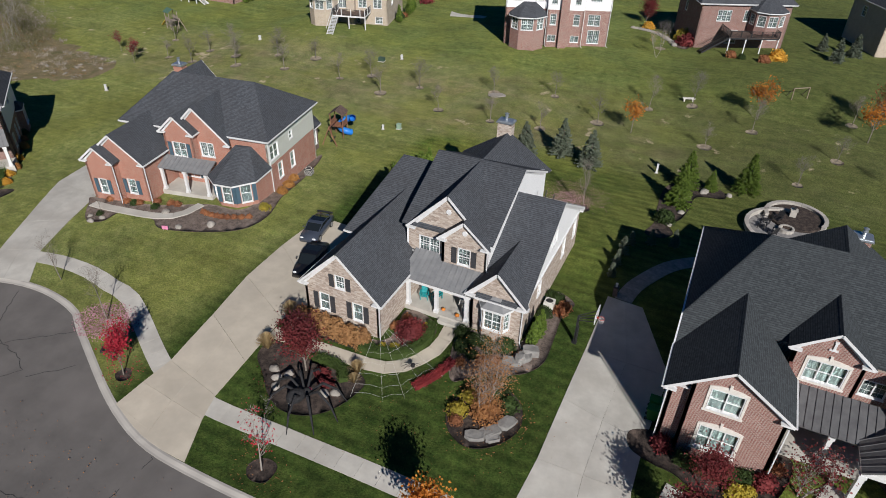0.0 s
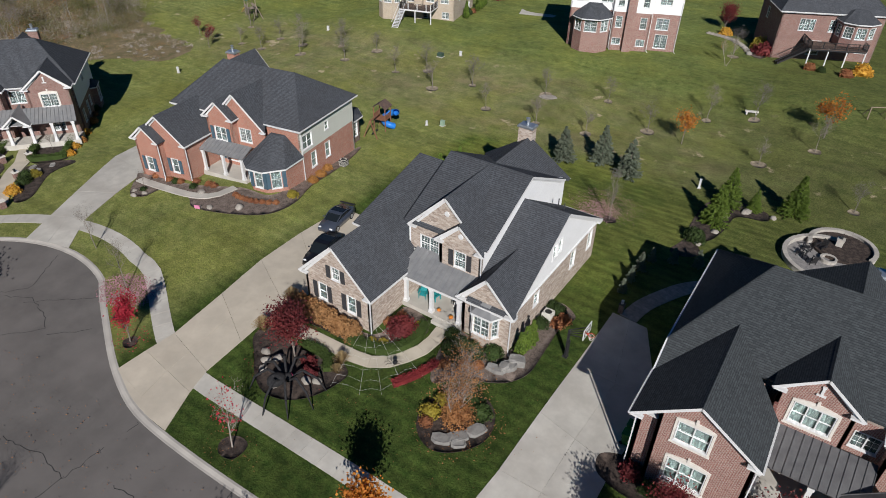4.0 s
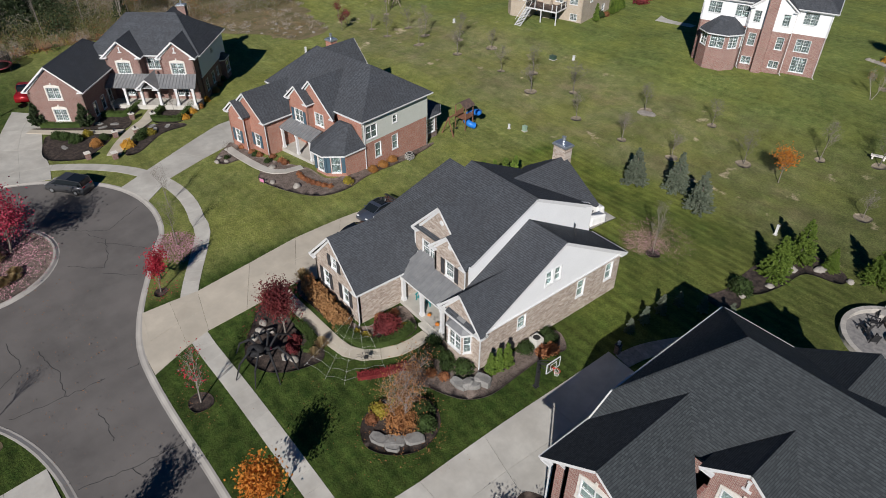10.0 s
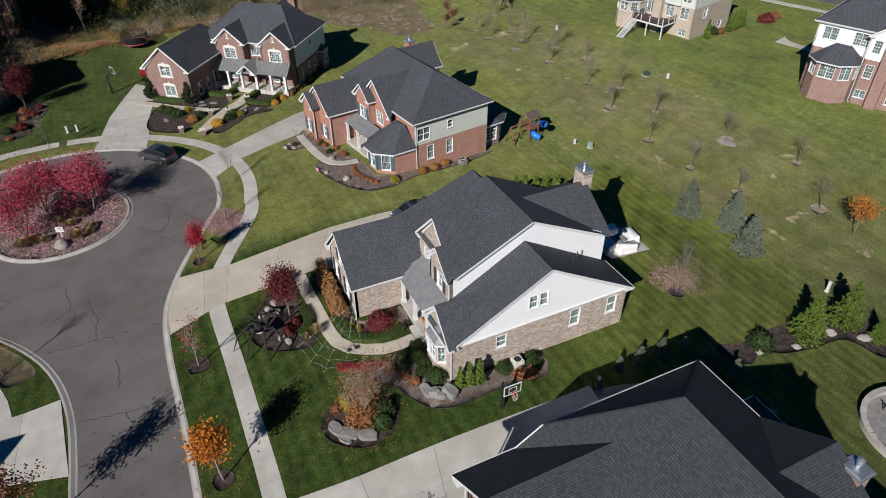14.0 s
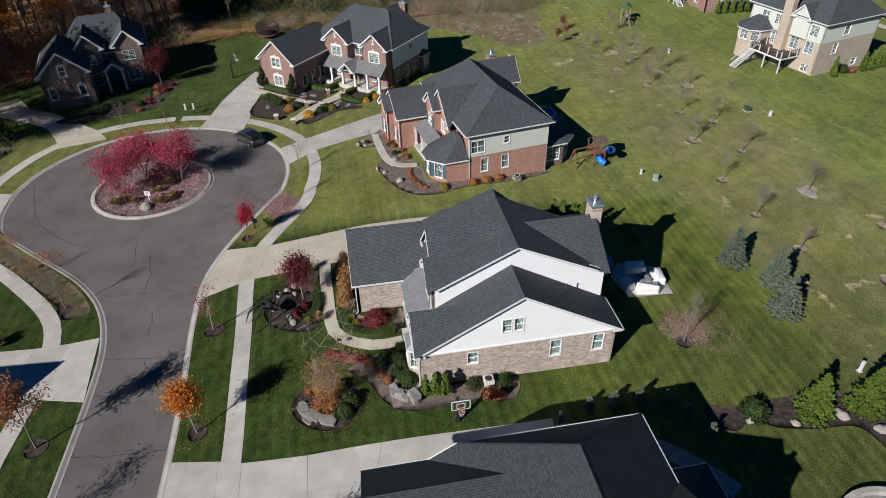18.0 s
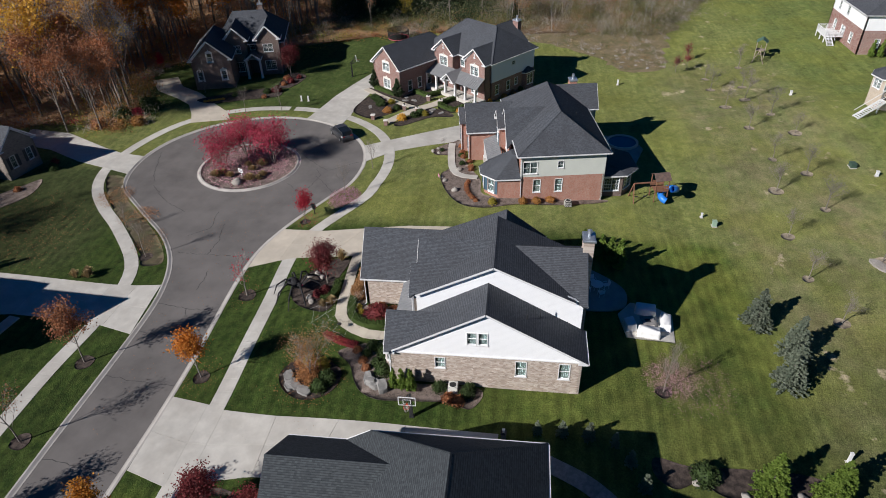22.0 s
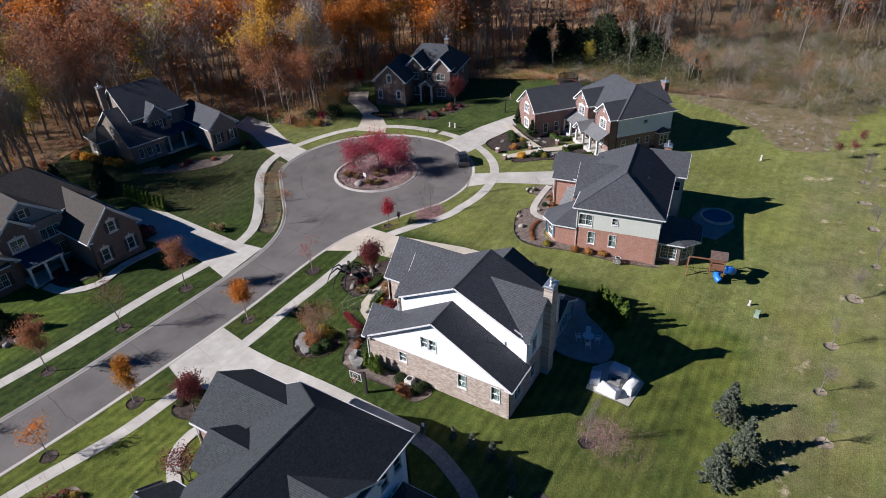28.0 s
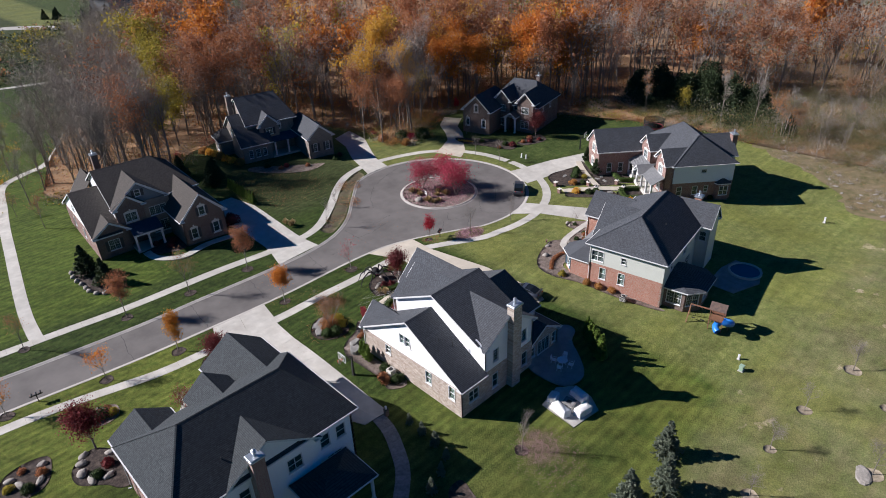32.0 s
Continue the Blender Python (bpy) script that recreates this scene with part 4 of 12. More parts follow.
        lo_ += 0.5 if in0 == 0 and not (onto and gable == 1) else 0
        hi_ -= 0.5 if in1 == 0 and not (onto and gable == 0) else 0
        if hi_ - lo_ > 0.3:
            c_, d_ = P((lo_ + hi_) / 2, (b0 + b1) / 2, ze - 0.175), P(hi_ - lo_ - 0.08, b1 - b0 - 0.08, 0.02)
            self.put("soffit", Geo().box(c_, d_), TRIM, "white painted soffit")
        if r1 - r0 > 0.3:
            s0, s1 = (zr - ze) / (bm_ - b0), (zr - ze) / (b1 - bm_)
            prof = [(bm_ - 0.15, zr - 0.15 * s0 + 0.012), (bm_, zr + 0.014), (bm_ + 0.15, zr - 0.15 * s1 + 0.012), (bm_ + 0.15, zr - 0.15 * s1 - 0.02), (bm_, zr - 0.02), (bm_ - 0.15, zr - 0.15 * s0 - 0.02)]
            cap = Geo()
            cap.add([P(a, b, z) for a in (r0, r1) for b, z in prof], [tuple(q[::-1] if sw else q) for q in [(j, (j + 1) % 6, 6 + (j + 1) % 6, 6 + j) for j in range(6)] + [(5, 4, 1, 0), (4, 3, 2, 1), (6, 7, 10, 11), (7, 8, 9, 10)]])
            self.put("ridge_cap", cap, mat, parent=rf)
        for k, a, i in ((in0, e0, 4), (in1, e1, 5)):
            if k > 0:
                for b in (b0, b1):
                    self.put("hip_cap", Geo().bar(Vector(top[i]) + Vector((0, 0, 0.004)), Vector(P(a, b, ze)) + Vector((0, 0, 0.004)), 0.15, 0.03), mat, parent=rf)
        if not trim:
            return
        for b, s, on_ in ((b0, -1, eaves[0]), (b1, 1, eaves[1])):
            if e1 - e0 < 0.4 or not on_:
                continue
            e = Geo()
            e.bar(P(e0, b + s * 0.06, ze - 0.1), P(e1, b + s * 0.06, ze - 0.1), 0.11, 0.11)
            e.bar(P(e0 + 0.02, b - s * 0.03, ze - 0.2), P(e1 - 0.02, b - s * 0.03, ze - 0.19), 0.05, 0.15)
            self.put("gutter", e, TRIM, "white eaves gutter")
        for j, (k, a, s) in enumerate(((in0, a0, -1), (in1, a1, 1))):
            if (onto and j != gable) or not rakes[j]:
                continue
            if k > 0:
                e = Geo()
                e.bar(P(a + s * 0.06, b0 - 0.06, ze - 0.11), P(a + s * 0.06, b1 + 0.06, ze - 0.1), 0.11, 0.11)
                self.put("gutter", e, TRIM, "white eaves gutter")
                continue
            e = Geo()
            for b in (b0, b1):
                p, q = Vector(P(a - s * 0.012, b, ze - 0.13)), Vector(P(a - s * 0.012, bm_, zr - 0.13))
                e.bar(p, q, 0.03, 0.19)
                ins = Vector(P(a - s * 0.3, b, ze - 0.22)) + (Vector(P(0, bm_ - b, 0)).normalized() * 0.3)
                inq = Vector(P(a - s * 0.3, bm_, zr - 0.3))
                e.bar(ins, inq, 0.05, 0.2)
            if returns:
                for b, t in ((b0, 1), (b1, -1)):
                    e.box(P(a - s * 0.12, b + t * 0.42, ze - 0.13), (0.72, 0.3, 0.13) if sw else (0.3, 0.72, 0.13))
            self.put("rake_board", e, TRIM, "white painted rake boards and eave returns")

    def box_walls(self, x0, x1, y0, y1, z0, z1, mat, sides="fblr", wins={}, apex={}):
        """Rectangular walls; sides f(ront), b(ack), l(eft), r(ight)."""
        c = {"f": ((x0, y0), (x1, y0)), "r": ((x1, y0), (x1, y1)), "b": ((x1, y1), (x0, y1)), "l": ((x0, y1), (x0, y0))}
        for k in sides:
            self.wall(*c[k], z0, z1, mat[k] if isinstance(mat, dict) else mat, apex.get(k), wins.get(k, ()))

    def seam_roof(self, p0, p1, p2, p3, mat, step=0.45):
        """Standing-seam metal over a quad: p0-p1 the upper edge, p3-p2 the lower."""
        p = [Vector(k) for k in (p0, p1, p2, p3)]
        nrm = (p[2] - p[0]).cross(p[3] - p[1]).normalized()
        if nrm.z < 0:
            nrm = -nrm
        g = Geo()
        g.add([k for k in p] + [k - nrm * 0.1 for k in p], [(0, 1, 2, 3), (7, 6, 5, 4), (0, 4, 5, 1), (1, 5, 6, 2), (2, 6, 7, 3), (3, 7, 4, 0)])
        k = max(1, int((p[2] - p[3]).length / step))
        mr = self.put("metal_roof", g, mat, "standing-seam metal porch roof")
        for i in range(k + 1):
            s = i / k
            a, b = p[0].lerp(p[1], s), p[3].lerp(p[2], s)
            self.put("seam", Geo().bar(a + nrm * 0.025, b + nrm * 0.025, 0.035, 0.06, up=nrm), mat, parent=mr)

    def column(self, x, y, z0, z1, r=0.13, square=True, mat=None):
        g = Geo()
        if square:
            g.box((0, 0, (z1 - z0) / 2), (2 * r, 2 * r, z1 - z0))
            g.box((0, 0, 0.14), (2 * r + 0.1, 2 * r + 0.1, 0.28)).box((0, 0, z1 - z0 - 0.1), (2 * r + 0.1, 2 * r + 0.1, 0.2))
        else:
            g.lathe([(r * 1.5, 0), (r * 1.5, 0.15), (r * 1.05, 0.2), (r * 0.9, z1 - z0 - 0.25), (r * 1.4, z1 - z0 - 0.15), (r * 1.4, z1 - z0)], 14)
        self.put("column", g, mat or TRIM, "white porch column", Matrix.Translation((x, y, z0)))

    def chimney(self, x, y, w, d, z0, z1, mat, flue=True):
        g = Geo()
        g.box((0, 0, (z1 - z0) / 2), (w, d, z1 - z0))
        c = self.put("chimney", g, mat, m=Matrix.Translation((x, y, z0)))
        g = Geo().box((0, 0, z1 - z0 + 0.06), (w + 0.22, d + 0.22, 0.14)).box((0, 0, z1 - z0 + 0.17), (w + 0.05, d + 0.05, 0.1))
        self.put("chimney_cap", g, GALV, "bare metal chimney cap", parent=c)
        if flue:
            g = Geo().lathe([(0.13, 0), (0.13, 0.3), (0.2, 0.32), (0.2, 0.38), (0.14, 0.42), (0.14, 0.56), (0.22, 0.58), (0.04, 0.68)], 12, (0, 0, z1 - z0 + 0.22))
            self.put("flue", g, GALV, "round metal flue", parent=c)

    def downpipe(self, x, y, z0, z1):
        g = Geo().bar((0, 0, 0.2), (0, 0, z1 - z0), 0.075).bar((0, 0, 0.2), (0.25, -0.35, 0.02), 0.075)
        self.put("downpipe", g, TRIM, "white downpipe", Matrix.Translation((x, y, z0)))

    def slab(self, poly, z0, z1, mat, name="porch_floor", label=""):
        self.put(name, Geo().prism(poly, z0, z1), mat, label)

    def vent(self, p0, p1, u, z, r=0.22):
        fm = self.frame_of(p0, p1) @ Matrix.Translation((u, -0.02, z)) @ pose(0, 0, 0, 90)
        self.put("gable_vent", Geo().lathe([(r, -0.03), (r, 0.03), (r * 0.75, 0.05), (r * 0.7, 0.04)], 16), TRIM, "white round gable vent", fm)

    def bay(self, pts, z0, z1, mat, wins, sash="dhgrid", cap=None, zcap=None, shutter=None):
        """A bay of walls through the points, with one window on each face, and a hipped cap."""
        for (a, b), (s, w, h) in zip(zip(pts, pts[1:]), wins):
            ln = math.hypot(b[0] - a[0], b[1] - a[1])
            self.wall(a, b, z0, z1, mat, None, [(ln / 2, s, w, h, sash, shutter)] if w else ())
        if cap:
            mid = ((pts[0][0] + pts[-1][0]) / 2, (pts[0][1] + pts[-1][1]) / 2)
            out = [(mid[0] + (x - mid[0]) * 1.1, mid[1] + (y - mid[1]) * 1.14) for x, y in pts]
            top = [(mid[0] + (x - mid[0]) * 0.35, mid[1] + (y - mid[1]) * 0.12) for x, y in pts]
            n = len(pts)
            g = Geo()
            g.add([(x, y, z1) for x, y in out] + [(x, y, zcap) for x, y in top] + [(x, y, z1 - 0.12) for x, y in out],
                  [(i, i + 1, n + i + 1, n + i) for i in range(n - 1)] + [(i + 1, i, 2 * n + i, 2 * n + i + 1) for i in range(n - 1)] + [tuple(range(n, 2 * n)), tuple(range(3 * n - 1, 2 * n - 1, -1))])
            self.put("bay_roof", g, cap)
            e = Geo()
            for p, q in zip(out, out[1:]):
                e.bar((*p, z1 - 0.13), (*q, z1 - 0.13), 0.08, 0.16)
            self.put("bay_cornice", e, TRIM, "white cornice of the bay")


def house_pose(x, y, z, rz):
    return pose(x, y, z, 0, 0, rz)



# ---- the stone house with the white side gables ----
O = (-17.0, 42.0, 0.6)
M = House("house", "buff stone house with white siding and charcoal roofs", pose(*O), (-O[0], -O[1], -O[2]))
ZB = -0.9
SB = SHUTTER_BLACK
# garage wing: gable to the street
M.wall((-26.1, 31.8), (-19.5, 31.8), ZB, 4.1, STONE, (3.3, 7.45), [(1.75, 1.75, 0.85, 1.6, "dh", SB), (4.75, 1.75, 0.85, 1.6, "dh", SB), (3.3, 4.35, 0.8, 1.15, "dhgrid", SB)])
M.wall((-19.5, 31.8), (-19.5, 38.6), ZB, 4.1, STONE)
M.wall((-26.1, 46.0), (-26.1, 31.8), ZB, 4.1, STONE, None, [])
for gy in (35.2, 39.2, 42.6):
    g = Geo().box((0, 0, 1.2), (0.1, 2.6, 2.4))
    for i in range(1, 4):
        g.box((-0.045, 0, i * 0.6), (0.04, 2.6, 0.03))
    M.put("garage_door", g, TRIM, "white panelled garage door", Matrix.Translation((-26.12, gy, 0.45)))
M.roof(-26.42, -19.12, 31.42, 46.0, 4.15, 7.75, "y", onto=(38.2, 5.0, 0.601))
# lower roof behind the garage
M.wall((-20.8, 49.0), (-25.9, 49.0), ZB, 5.2, SIDING_WHITE)
M.wall((-25.9, 49.0), (-25.9, 46.0), ZB, 5.2, SIDING_WHITE)
M.roof(-26.42, -18.6, 38.2, 49.35, 5.0, 9.3, "x", 2.0, 0.0, ridge=45.35, rakes=(True, False))
# two-storey core
M.wall((-20.3, 38.25), (-16.6, 38.25), 4.2, 7.35, STONE, None, [(1.85, 5.15, 1.75, 1.35, "dhgrid")])
M.wall((-20.3, 38.25), (-13.4, 38.25), 7.35, 7.4, STONE, (3.45, 10.65))
M.vent((-20.3, 38.25), (-13.4, 38.25), 3.45, 9.3)
M.wall((-17.15, 37.75), (-13.35, 37.75), 4.2, 7.35, STONE, (1.9, 9.1), [(1.9, 5.2, 1.0, 1.45, "dhgrid", SB)])
M.wall((-17.15, 38.3), (-17.15, 37.75), 4.2, 7.35, STONE)
M.vent((-17.15, 37.75), (-13.35, 37.75), 1.9, 8.1)
M.wall((-20.5, 50), (-20.5, 38.3), 4.0, 7.35, SIDING_WHITE, (5.5, 10.6))
M.wall((-13.35, 37.75), (-13.35, 52.2), 4.0, 7.3, SIDING_WHITE, (6.85, 10.75))
M.roof(-20.75, -13.0, 37.95, 51.53, 7.585, 10.92, "x", ridge=44.6, rakes=(False, True), eaves=(False, False), returns=False)
M.roof(-20.35, -13.35, 37.85, 44.6, 7.4, 10.9, "y", onto=(37.5, 7.36, 0.501), eaves=(False, False))
M.roof(-17.45, -13.05, 37.35, 42.0, 7.35, 9.3, "y", onto=(37.5, 7.36, 0.501), eaves=(False, True))
M.seam_roof((-17.1, 38.28, 7.62), (-20.0, 38.28, 7.62), (-20.0, 38.02, 7.42), (-17.1, 38.02, 7.42), METAL_ROOF)
# rear gable with the chimney
M.wall((-13.4, 52.2), (-21.4, 52.2), ZB, 4.1, STONE, None, [(1.6, 1.2, 0.9, 1.9, "dh"), (6.6, 1.2, 0.9, 1.9, "dh")])
M.wall((-13.4, 52.2), (-21.4, 52.2), 4.1, 7.25, SIDING_WHITE, (4.0, 9.9), [(1.7, 4.8, 0.85, 1.6, "grid"), (6.4, 4.8, 0.85, 1.6, "grid")])
M.wall((-21.4, 52.2), (-21.4, 46.0), 4.0, 7.25, SIDING_WHITE)
M.roof(-21.75, -13.0, 45.0, 52.55, 7.25, 10.12, "y", onto=(52.0, 7.36, -0.481), gable=1, eaves=(False, False))
M.chimney(-17.7, 52.55, 1.35, 0.9, -0.3, 11.0, STONE)
# side wing: stone below, white gable above
M.wall((-9.7, 36.2), (-9.7, 52.2), ZB, 4.0, STONE, None, [(4.15, 2.4, 0.85, 1.2, "dh", None, None, "pale"), (11.0, 1.97, 0.9, 1.7, "dh", None, None, "pale"), (14.6, 1.97, 0.9, 1.7, "dh", None, None, "pale")])
M.wall((-9.72, 36.2), (-9.72, 52.2), 4.0, 4.1, SIDING_WHITE, (8.1, 8.75), [(6.85, 5.3, 0.76, 1.3, "dh", None, None, "pale"), (7.79, 5.3, 0.76, 1.3, "dh", None, None, "pale")])
M.put("frieze_board", Geo().box((-9.67, 44.2, 4.0), (0.1, 16.0, 0.08)), TRIM, "white frieze board between stone and siding")
M.wall((-9.7, 52.2), (-13.4, 52.2), ZB, 4.1, STONE, None, [(1.9, 1.5, 1.5, 1.5, "dh")])
M.roof(-13.4, -9.36, 35.75, 52.62, 4.2, 9.02, "x")
M.wall((-13.85, 36.1), (-9.68, 36.1), ZB, 4.2, STONE, (2.1, 6.5))
M.wall((-13.85, 38.6), (-13.85, 36.1), ZB, 4.3, STONE)
M.roof(-14.15, -9.25, 35.62, 42.0, 4.35, 6.92, "y", onto=(35.75, 4.2, 0.571))
M.bay([(-13.0, 36.1), (-12.55, 35.35), (-10.95, 35.35), (-10.5, 36.1)], 0.3, 3.75, STONE, [(1.8, 0.55, 1.65), (1.8, 1.4, 1.65), (1.8, 0.55, 1.65)], "dhgrid", METAL_ROOF, 4.4)
# porch
M.wall((-19.5, 38.6), (-13.85, 38.6), ZB, 4.6, STONE, None, [(1.2, 1.55, 1.1, 1.7, "dhgrid"), (3.6, 1.2, 1.1, 2.25, "doorgrid", None, None, "dim")])
M.seam_roof((-19.6, 38.3, 5.25), (-13.5, 38.3, 5.25), (-13.3, 35.75, 3.95), (-19.75, 35.75, 3.95), METAL_ROOF)
M.put("porch_beam", Geo().box((-16.7, 36.05, 3.66), (5.7, 0.22, 0.34)), TRIM, "white porch beam")
M.slab([(-19.5, 35.85), (-13.85, 35.85), (-13.85, 38.6), (-19.5, 38.6)], 0.2, 1.14, CONCRETE, label="raised concrete porch floor")
M.slab([(-16.3, 35.35), (-14.2, 35.35), (-14.2, 35.85), (-16.3, 35.85)], 0.2, 0.98, CONCRETE, "porch_step", "concrete porch step")
for cx in (-19.25, -16.75, -14.15):
    M.column(cx, 36.1, 1.14, 3.5, 0.14)
for x, y, z in ((-19.42, 31.72, 4.0), (-9.62, 36.0, 4.1), (-13.3, 37.6, 7.2)):
    M.downpipe(x, y, 0.6 if z < 5 else 5.3, z)
# garden room at the back
M.wall((-21.4, 51.8), (-26.9, 51.8), ZB, 2.8, STONE, (2.75, 4.3), [(0.7, 0.9, 0.7, 1.5, "dh"), (2.75, 0.5, 2.2, 2.0, "doorgrid"), (4.7, 0.9, 0.7, 1.5, "dh")])
M.wall((-26.9, 51.8), (-26.9, 46.5), ZB, 2.8, STONE)
M.roof(-27.3, -21.0, 46.5, 52.15, 2.85, 4.65, "y", rakes=(False, True))
for x, y, z in ((-12.2, 48.6, 6.9), (-11.2, 47.5, 7.3)):
    M.put("vent_pipe", Geo().tube((x, y, z - 0.5), (x, y, z + 0.35), 0.05), SHUTTER_BLACK, "short roof vent pipe")

# ---- the red brick house by the wide driveway ----
O = (10.0, 40.0, 0.4)
N = House("house", "dark red brick house with big grey hipped roof", pose(*O), (-O[0], -O[1], -O[2]))
WN = ("arch_dh",)
N.box_walls(1.5, 18.9, 37.4, 48.5, ZB, 6.95, {"f": BRICK_RED, "l": BRICK_RED, "r": BRICK_RED, "b": SIDING_WHITE},
            wins={"b": [(14.2, 4.4, 1.0, 1.5, "dh"), (16.0, 4.4, 1.0, 1.5, "dh"), (2.0, 4.4, 1.6, 1.5, "dh"), (3.0, 1.2, 1.6, 1.8, "dh"), (15.0, 1.2, 1.6, 1.8, "dh")], "l": [(3, 4.2, 0.9, 1.5, "dh"), (8, 4.2, 0.9, 1.5, "dh"), (6, 1.2, 1.2, 1.6, "dh")], "r": [(3, 4.2, 0.9, 1.5, "dh"), (7, 1.2, 0.9, 1.5, "dh")]})
N.roof(1.05, 19.4, 36.95, 49.0, 7.15, 11.05, "x", 4.2, 4.2, SHINGLE_N, eaves=(False, True))
# the front slope runs on down to the eave of the street gable
low_slope = [(1.05, 36.95, 7.15), (1.05, 35.05, 5.92), (2.72, 36.95, 7.15)]
N.put("roof_slope", Geo().add(low_slope + [(x, y, z - 0.16) for x, y, z in low_slope], [(0, 1, 2), (5, 4, 3), (1, 0, 3, 4), (2, 1, 4, 5), (0, 2, 5, 3)]), SHINGLE_N)
N.put("gutter", Geo().bar((0.99, 36.95, 7.05), (0.99, 35.05, 5.82), 0.11, 0.11), TRIM, "white eaves gutter")
N.wall((1.42, 37.4), (1.42, 35.1), ZB, (7.1, 5.85), BRICK_RED)
# street gable, its narrow side strip set back
N.wall((2.55, 31.3), (8.1, 31.3), ZB, (6.95, 6.05), BRICK_RED, (2.05, 8.42), [(2.3, 1.5, 2.25, 1.85, "arch_dh", None, None, "pale"), (2.05, 4.95, 1.85, 1.55, "arch_dh", None, None, "pale")])
N.wall((1.4, 31.75), (2.55, 31.75), ZB, (6.1, 6.95), BRICK_RED)
N.wall((2.55, 31.75), (2.55, 31.3), ZB, 6.9, BRICK_RED)
N.wall((8.1, 31.3), (8.1, 37.5), ZB, 6.05, BRICK_RED)
N.wall((1.4, 37.5), (1.4, 31.75), ZB, 6.1, BRICK_RED)
for gy in (33.8,):
    g = Geo().box((0, 0, 1.2), (0.1, 4.6, 2.4))
    for i in range(1, 4):
        g.box((-0.045, 0, i * 0.6), (0.04, 4.6, 0.03))
    N.put("garage_door", g, TRIM, "white panelled garage door", Matrix.Translation((1.39, gy + 1.2, 0.3)))
N.roof(1.0, 8.4, 30.9, 39.6, 5.92, 8.56, "y", mat=SHINGLE_N, ridge=4.6, onto=(36.95, 7.15, 0.647))
# upper gable over the porch
N.wall((7.85, 36.5), (11.9, 36.5), 3.6, 7.45, BRICK_RED, (2.0, 9.1), [(2.1, 5.1, 2.2, 1.55, "arch_dh", None, None, "pale")])
N.put("keystone_ornament", Geo().box((0, 0, 0), (0.14, 0.1, 0.62)).box((0, -0.01, -0.34), (0.5, 0.12, 0.1)).box((0, -0.01, 0.3), (0.22, 0.12, 0.1)), TRIM, "white gable ornament", Matrix.Translation((9.85, 36.46, 8.15)))
N.wall((7.85, 38), (7.85, 36.5), 3.6, 7.45, BRICK_RED)
N.wall((11.9, 36.5), (11.9, 38), 3.6, 7.45, BRICK_RED)
N.roof(7.45, 12.3, 36.1, 40.6, 7.5, 9.4, "y", mat=SHINGLE_N, onto=(36.95, 7.15, 0.647), eaves=(False, False))
N.wall((11.9, 37.0), (14.0, 37.0), 3.6, 6.8, BRICK_RED, None, [(1.0, 4.7, 1.4, 1.2, "grid")])
N.wall((13.9, 36.0), (18.9, 36.0), ZB, 6.95, BRICK_RED, (2.5, 8.6), [(2.5, 4.2, 1.9, 1.4, "arch_dh"), (2.5, 1.1, 1.9, 1.5, "arch_dh")])
N.wall((13.9, 38), (13.9, 36.0), ZB, 6.95, BRICK_RED)
N.wall((18.9, 36.0), (18.9, 38), ZB, 6.95, BRICK_RED)
N.roof(13.5, 19.3, 35.6, 40.6, 7.0, 8.85, "y", mat=SHINGLE_N, onto=(36.95, 7.15, 0.647))
N.seam_roof((8.1, 36.5, 4.55), (13.9, 36.5, 4.55), (13.9, 33.9, 3.35), (8.1, 33.9, 3.35), METAL_DARK)
N.slab([(8.1, 33.9), (13.9, 33.9), (13.9, 37.4), (8.1, 37.4)], 0, 0.75, CONCRETE, label="concrete porch floor")
N.wall((8.1, 37.2), (13.9, 37.2), ZB, 3.9, BRICK_RED, None, [(1.3, 1.1, 1.2, 1.7, "dhgrid"), (3.6, 0.8, 1.1, 2.2, "doorgrid", None, None, "dim")])
for sx in (-1, 1):
    N.seam_roof((14.7, 34.9, 4.62), (14.7, 31.6, 4.62), (14.7 + sx * 2.1, 31.6, 3.45), (14.7 + sx * 2.1, 34.2, 3.45), METAL_DARK)
N.put("portico_front", Geo().add([(12.7, 31.75, 3.36), (16.7, 31.75, 3.36), (14.7, 31.75, 4.5), (12.7, 31.9, 3.36), (16.7, 31.9, 3.36), (14.7, 31.9, 4.5)], [(0, 1, 2), (5, 4, 3), (0, 3, 4, 1), (1, 4, 5, 2), (2, 5, 3, 0)]), TRIM, "white portico gable")
N.put("portico_beam", Geo().box((14.7, 31.85, 3.28), (4.1, 0.24, 0.3)).box((12.78, 33.0, 3.28), (0.22, 2.3, 0.3)).box((16.62, 33.0, 3.28), (0.22, 2.3, 0.3)), TRIM, "white portico beams")
for cx in (12.8, 16.6):
    N.column(cx, 31.9, 0.3, 3.13, 0.17)
for cx in (8.5, 11.2):
    N.column(cx, 34.1, 0.75, 3.2, 0.14)
# rear gable, chimney, covered terrace
N.wall((15.3, 48.7), (5.5, 48.7), ZB, 6.45, SIDING_WHITE, (4.9, 9.6), [(2.2, 4.3, 1.0, 1.5, "dh"), (7.2, 4.3, 1.5, 1.5, "dh"), (2.2, 1.2, 1.6, 1.8, "dh")])
N.roof(5.2, 15.6, 44.0, 49.1, 6.5, 9.9, "y", mat=SHINGLE_N, onto=(49.0, 7.15, -0.647), gable=1)
N.chimney(11.7, 49.2, 1.2, 1.0, -0.3, 9.1, BRICK_RED, flue=True)
N.roof(2.8, 9.2, 48.8, 53.6, 3.1, 3.9, "x", 2.6, 2.6, SHINGLE_N)
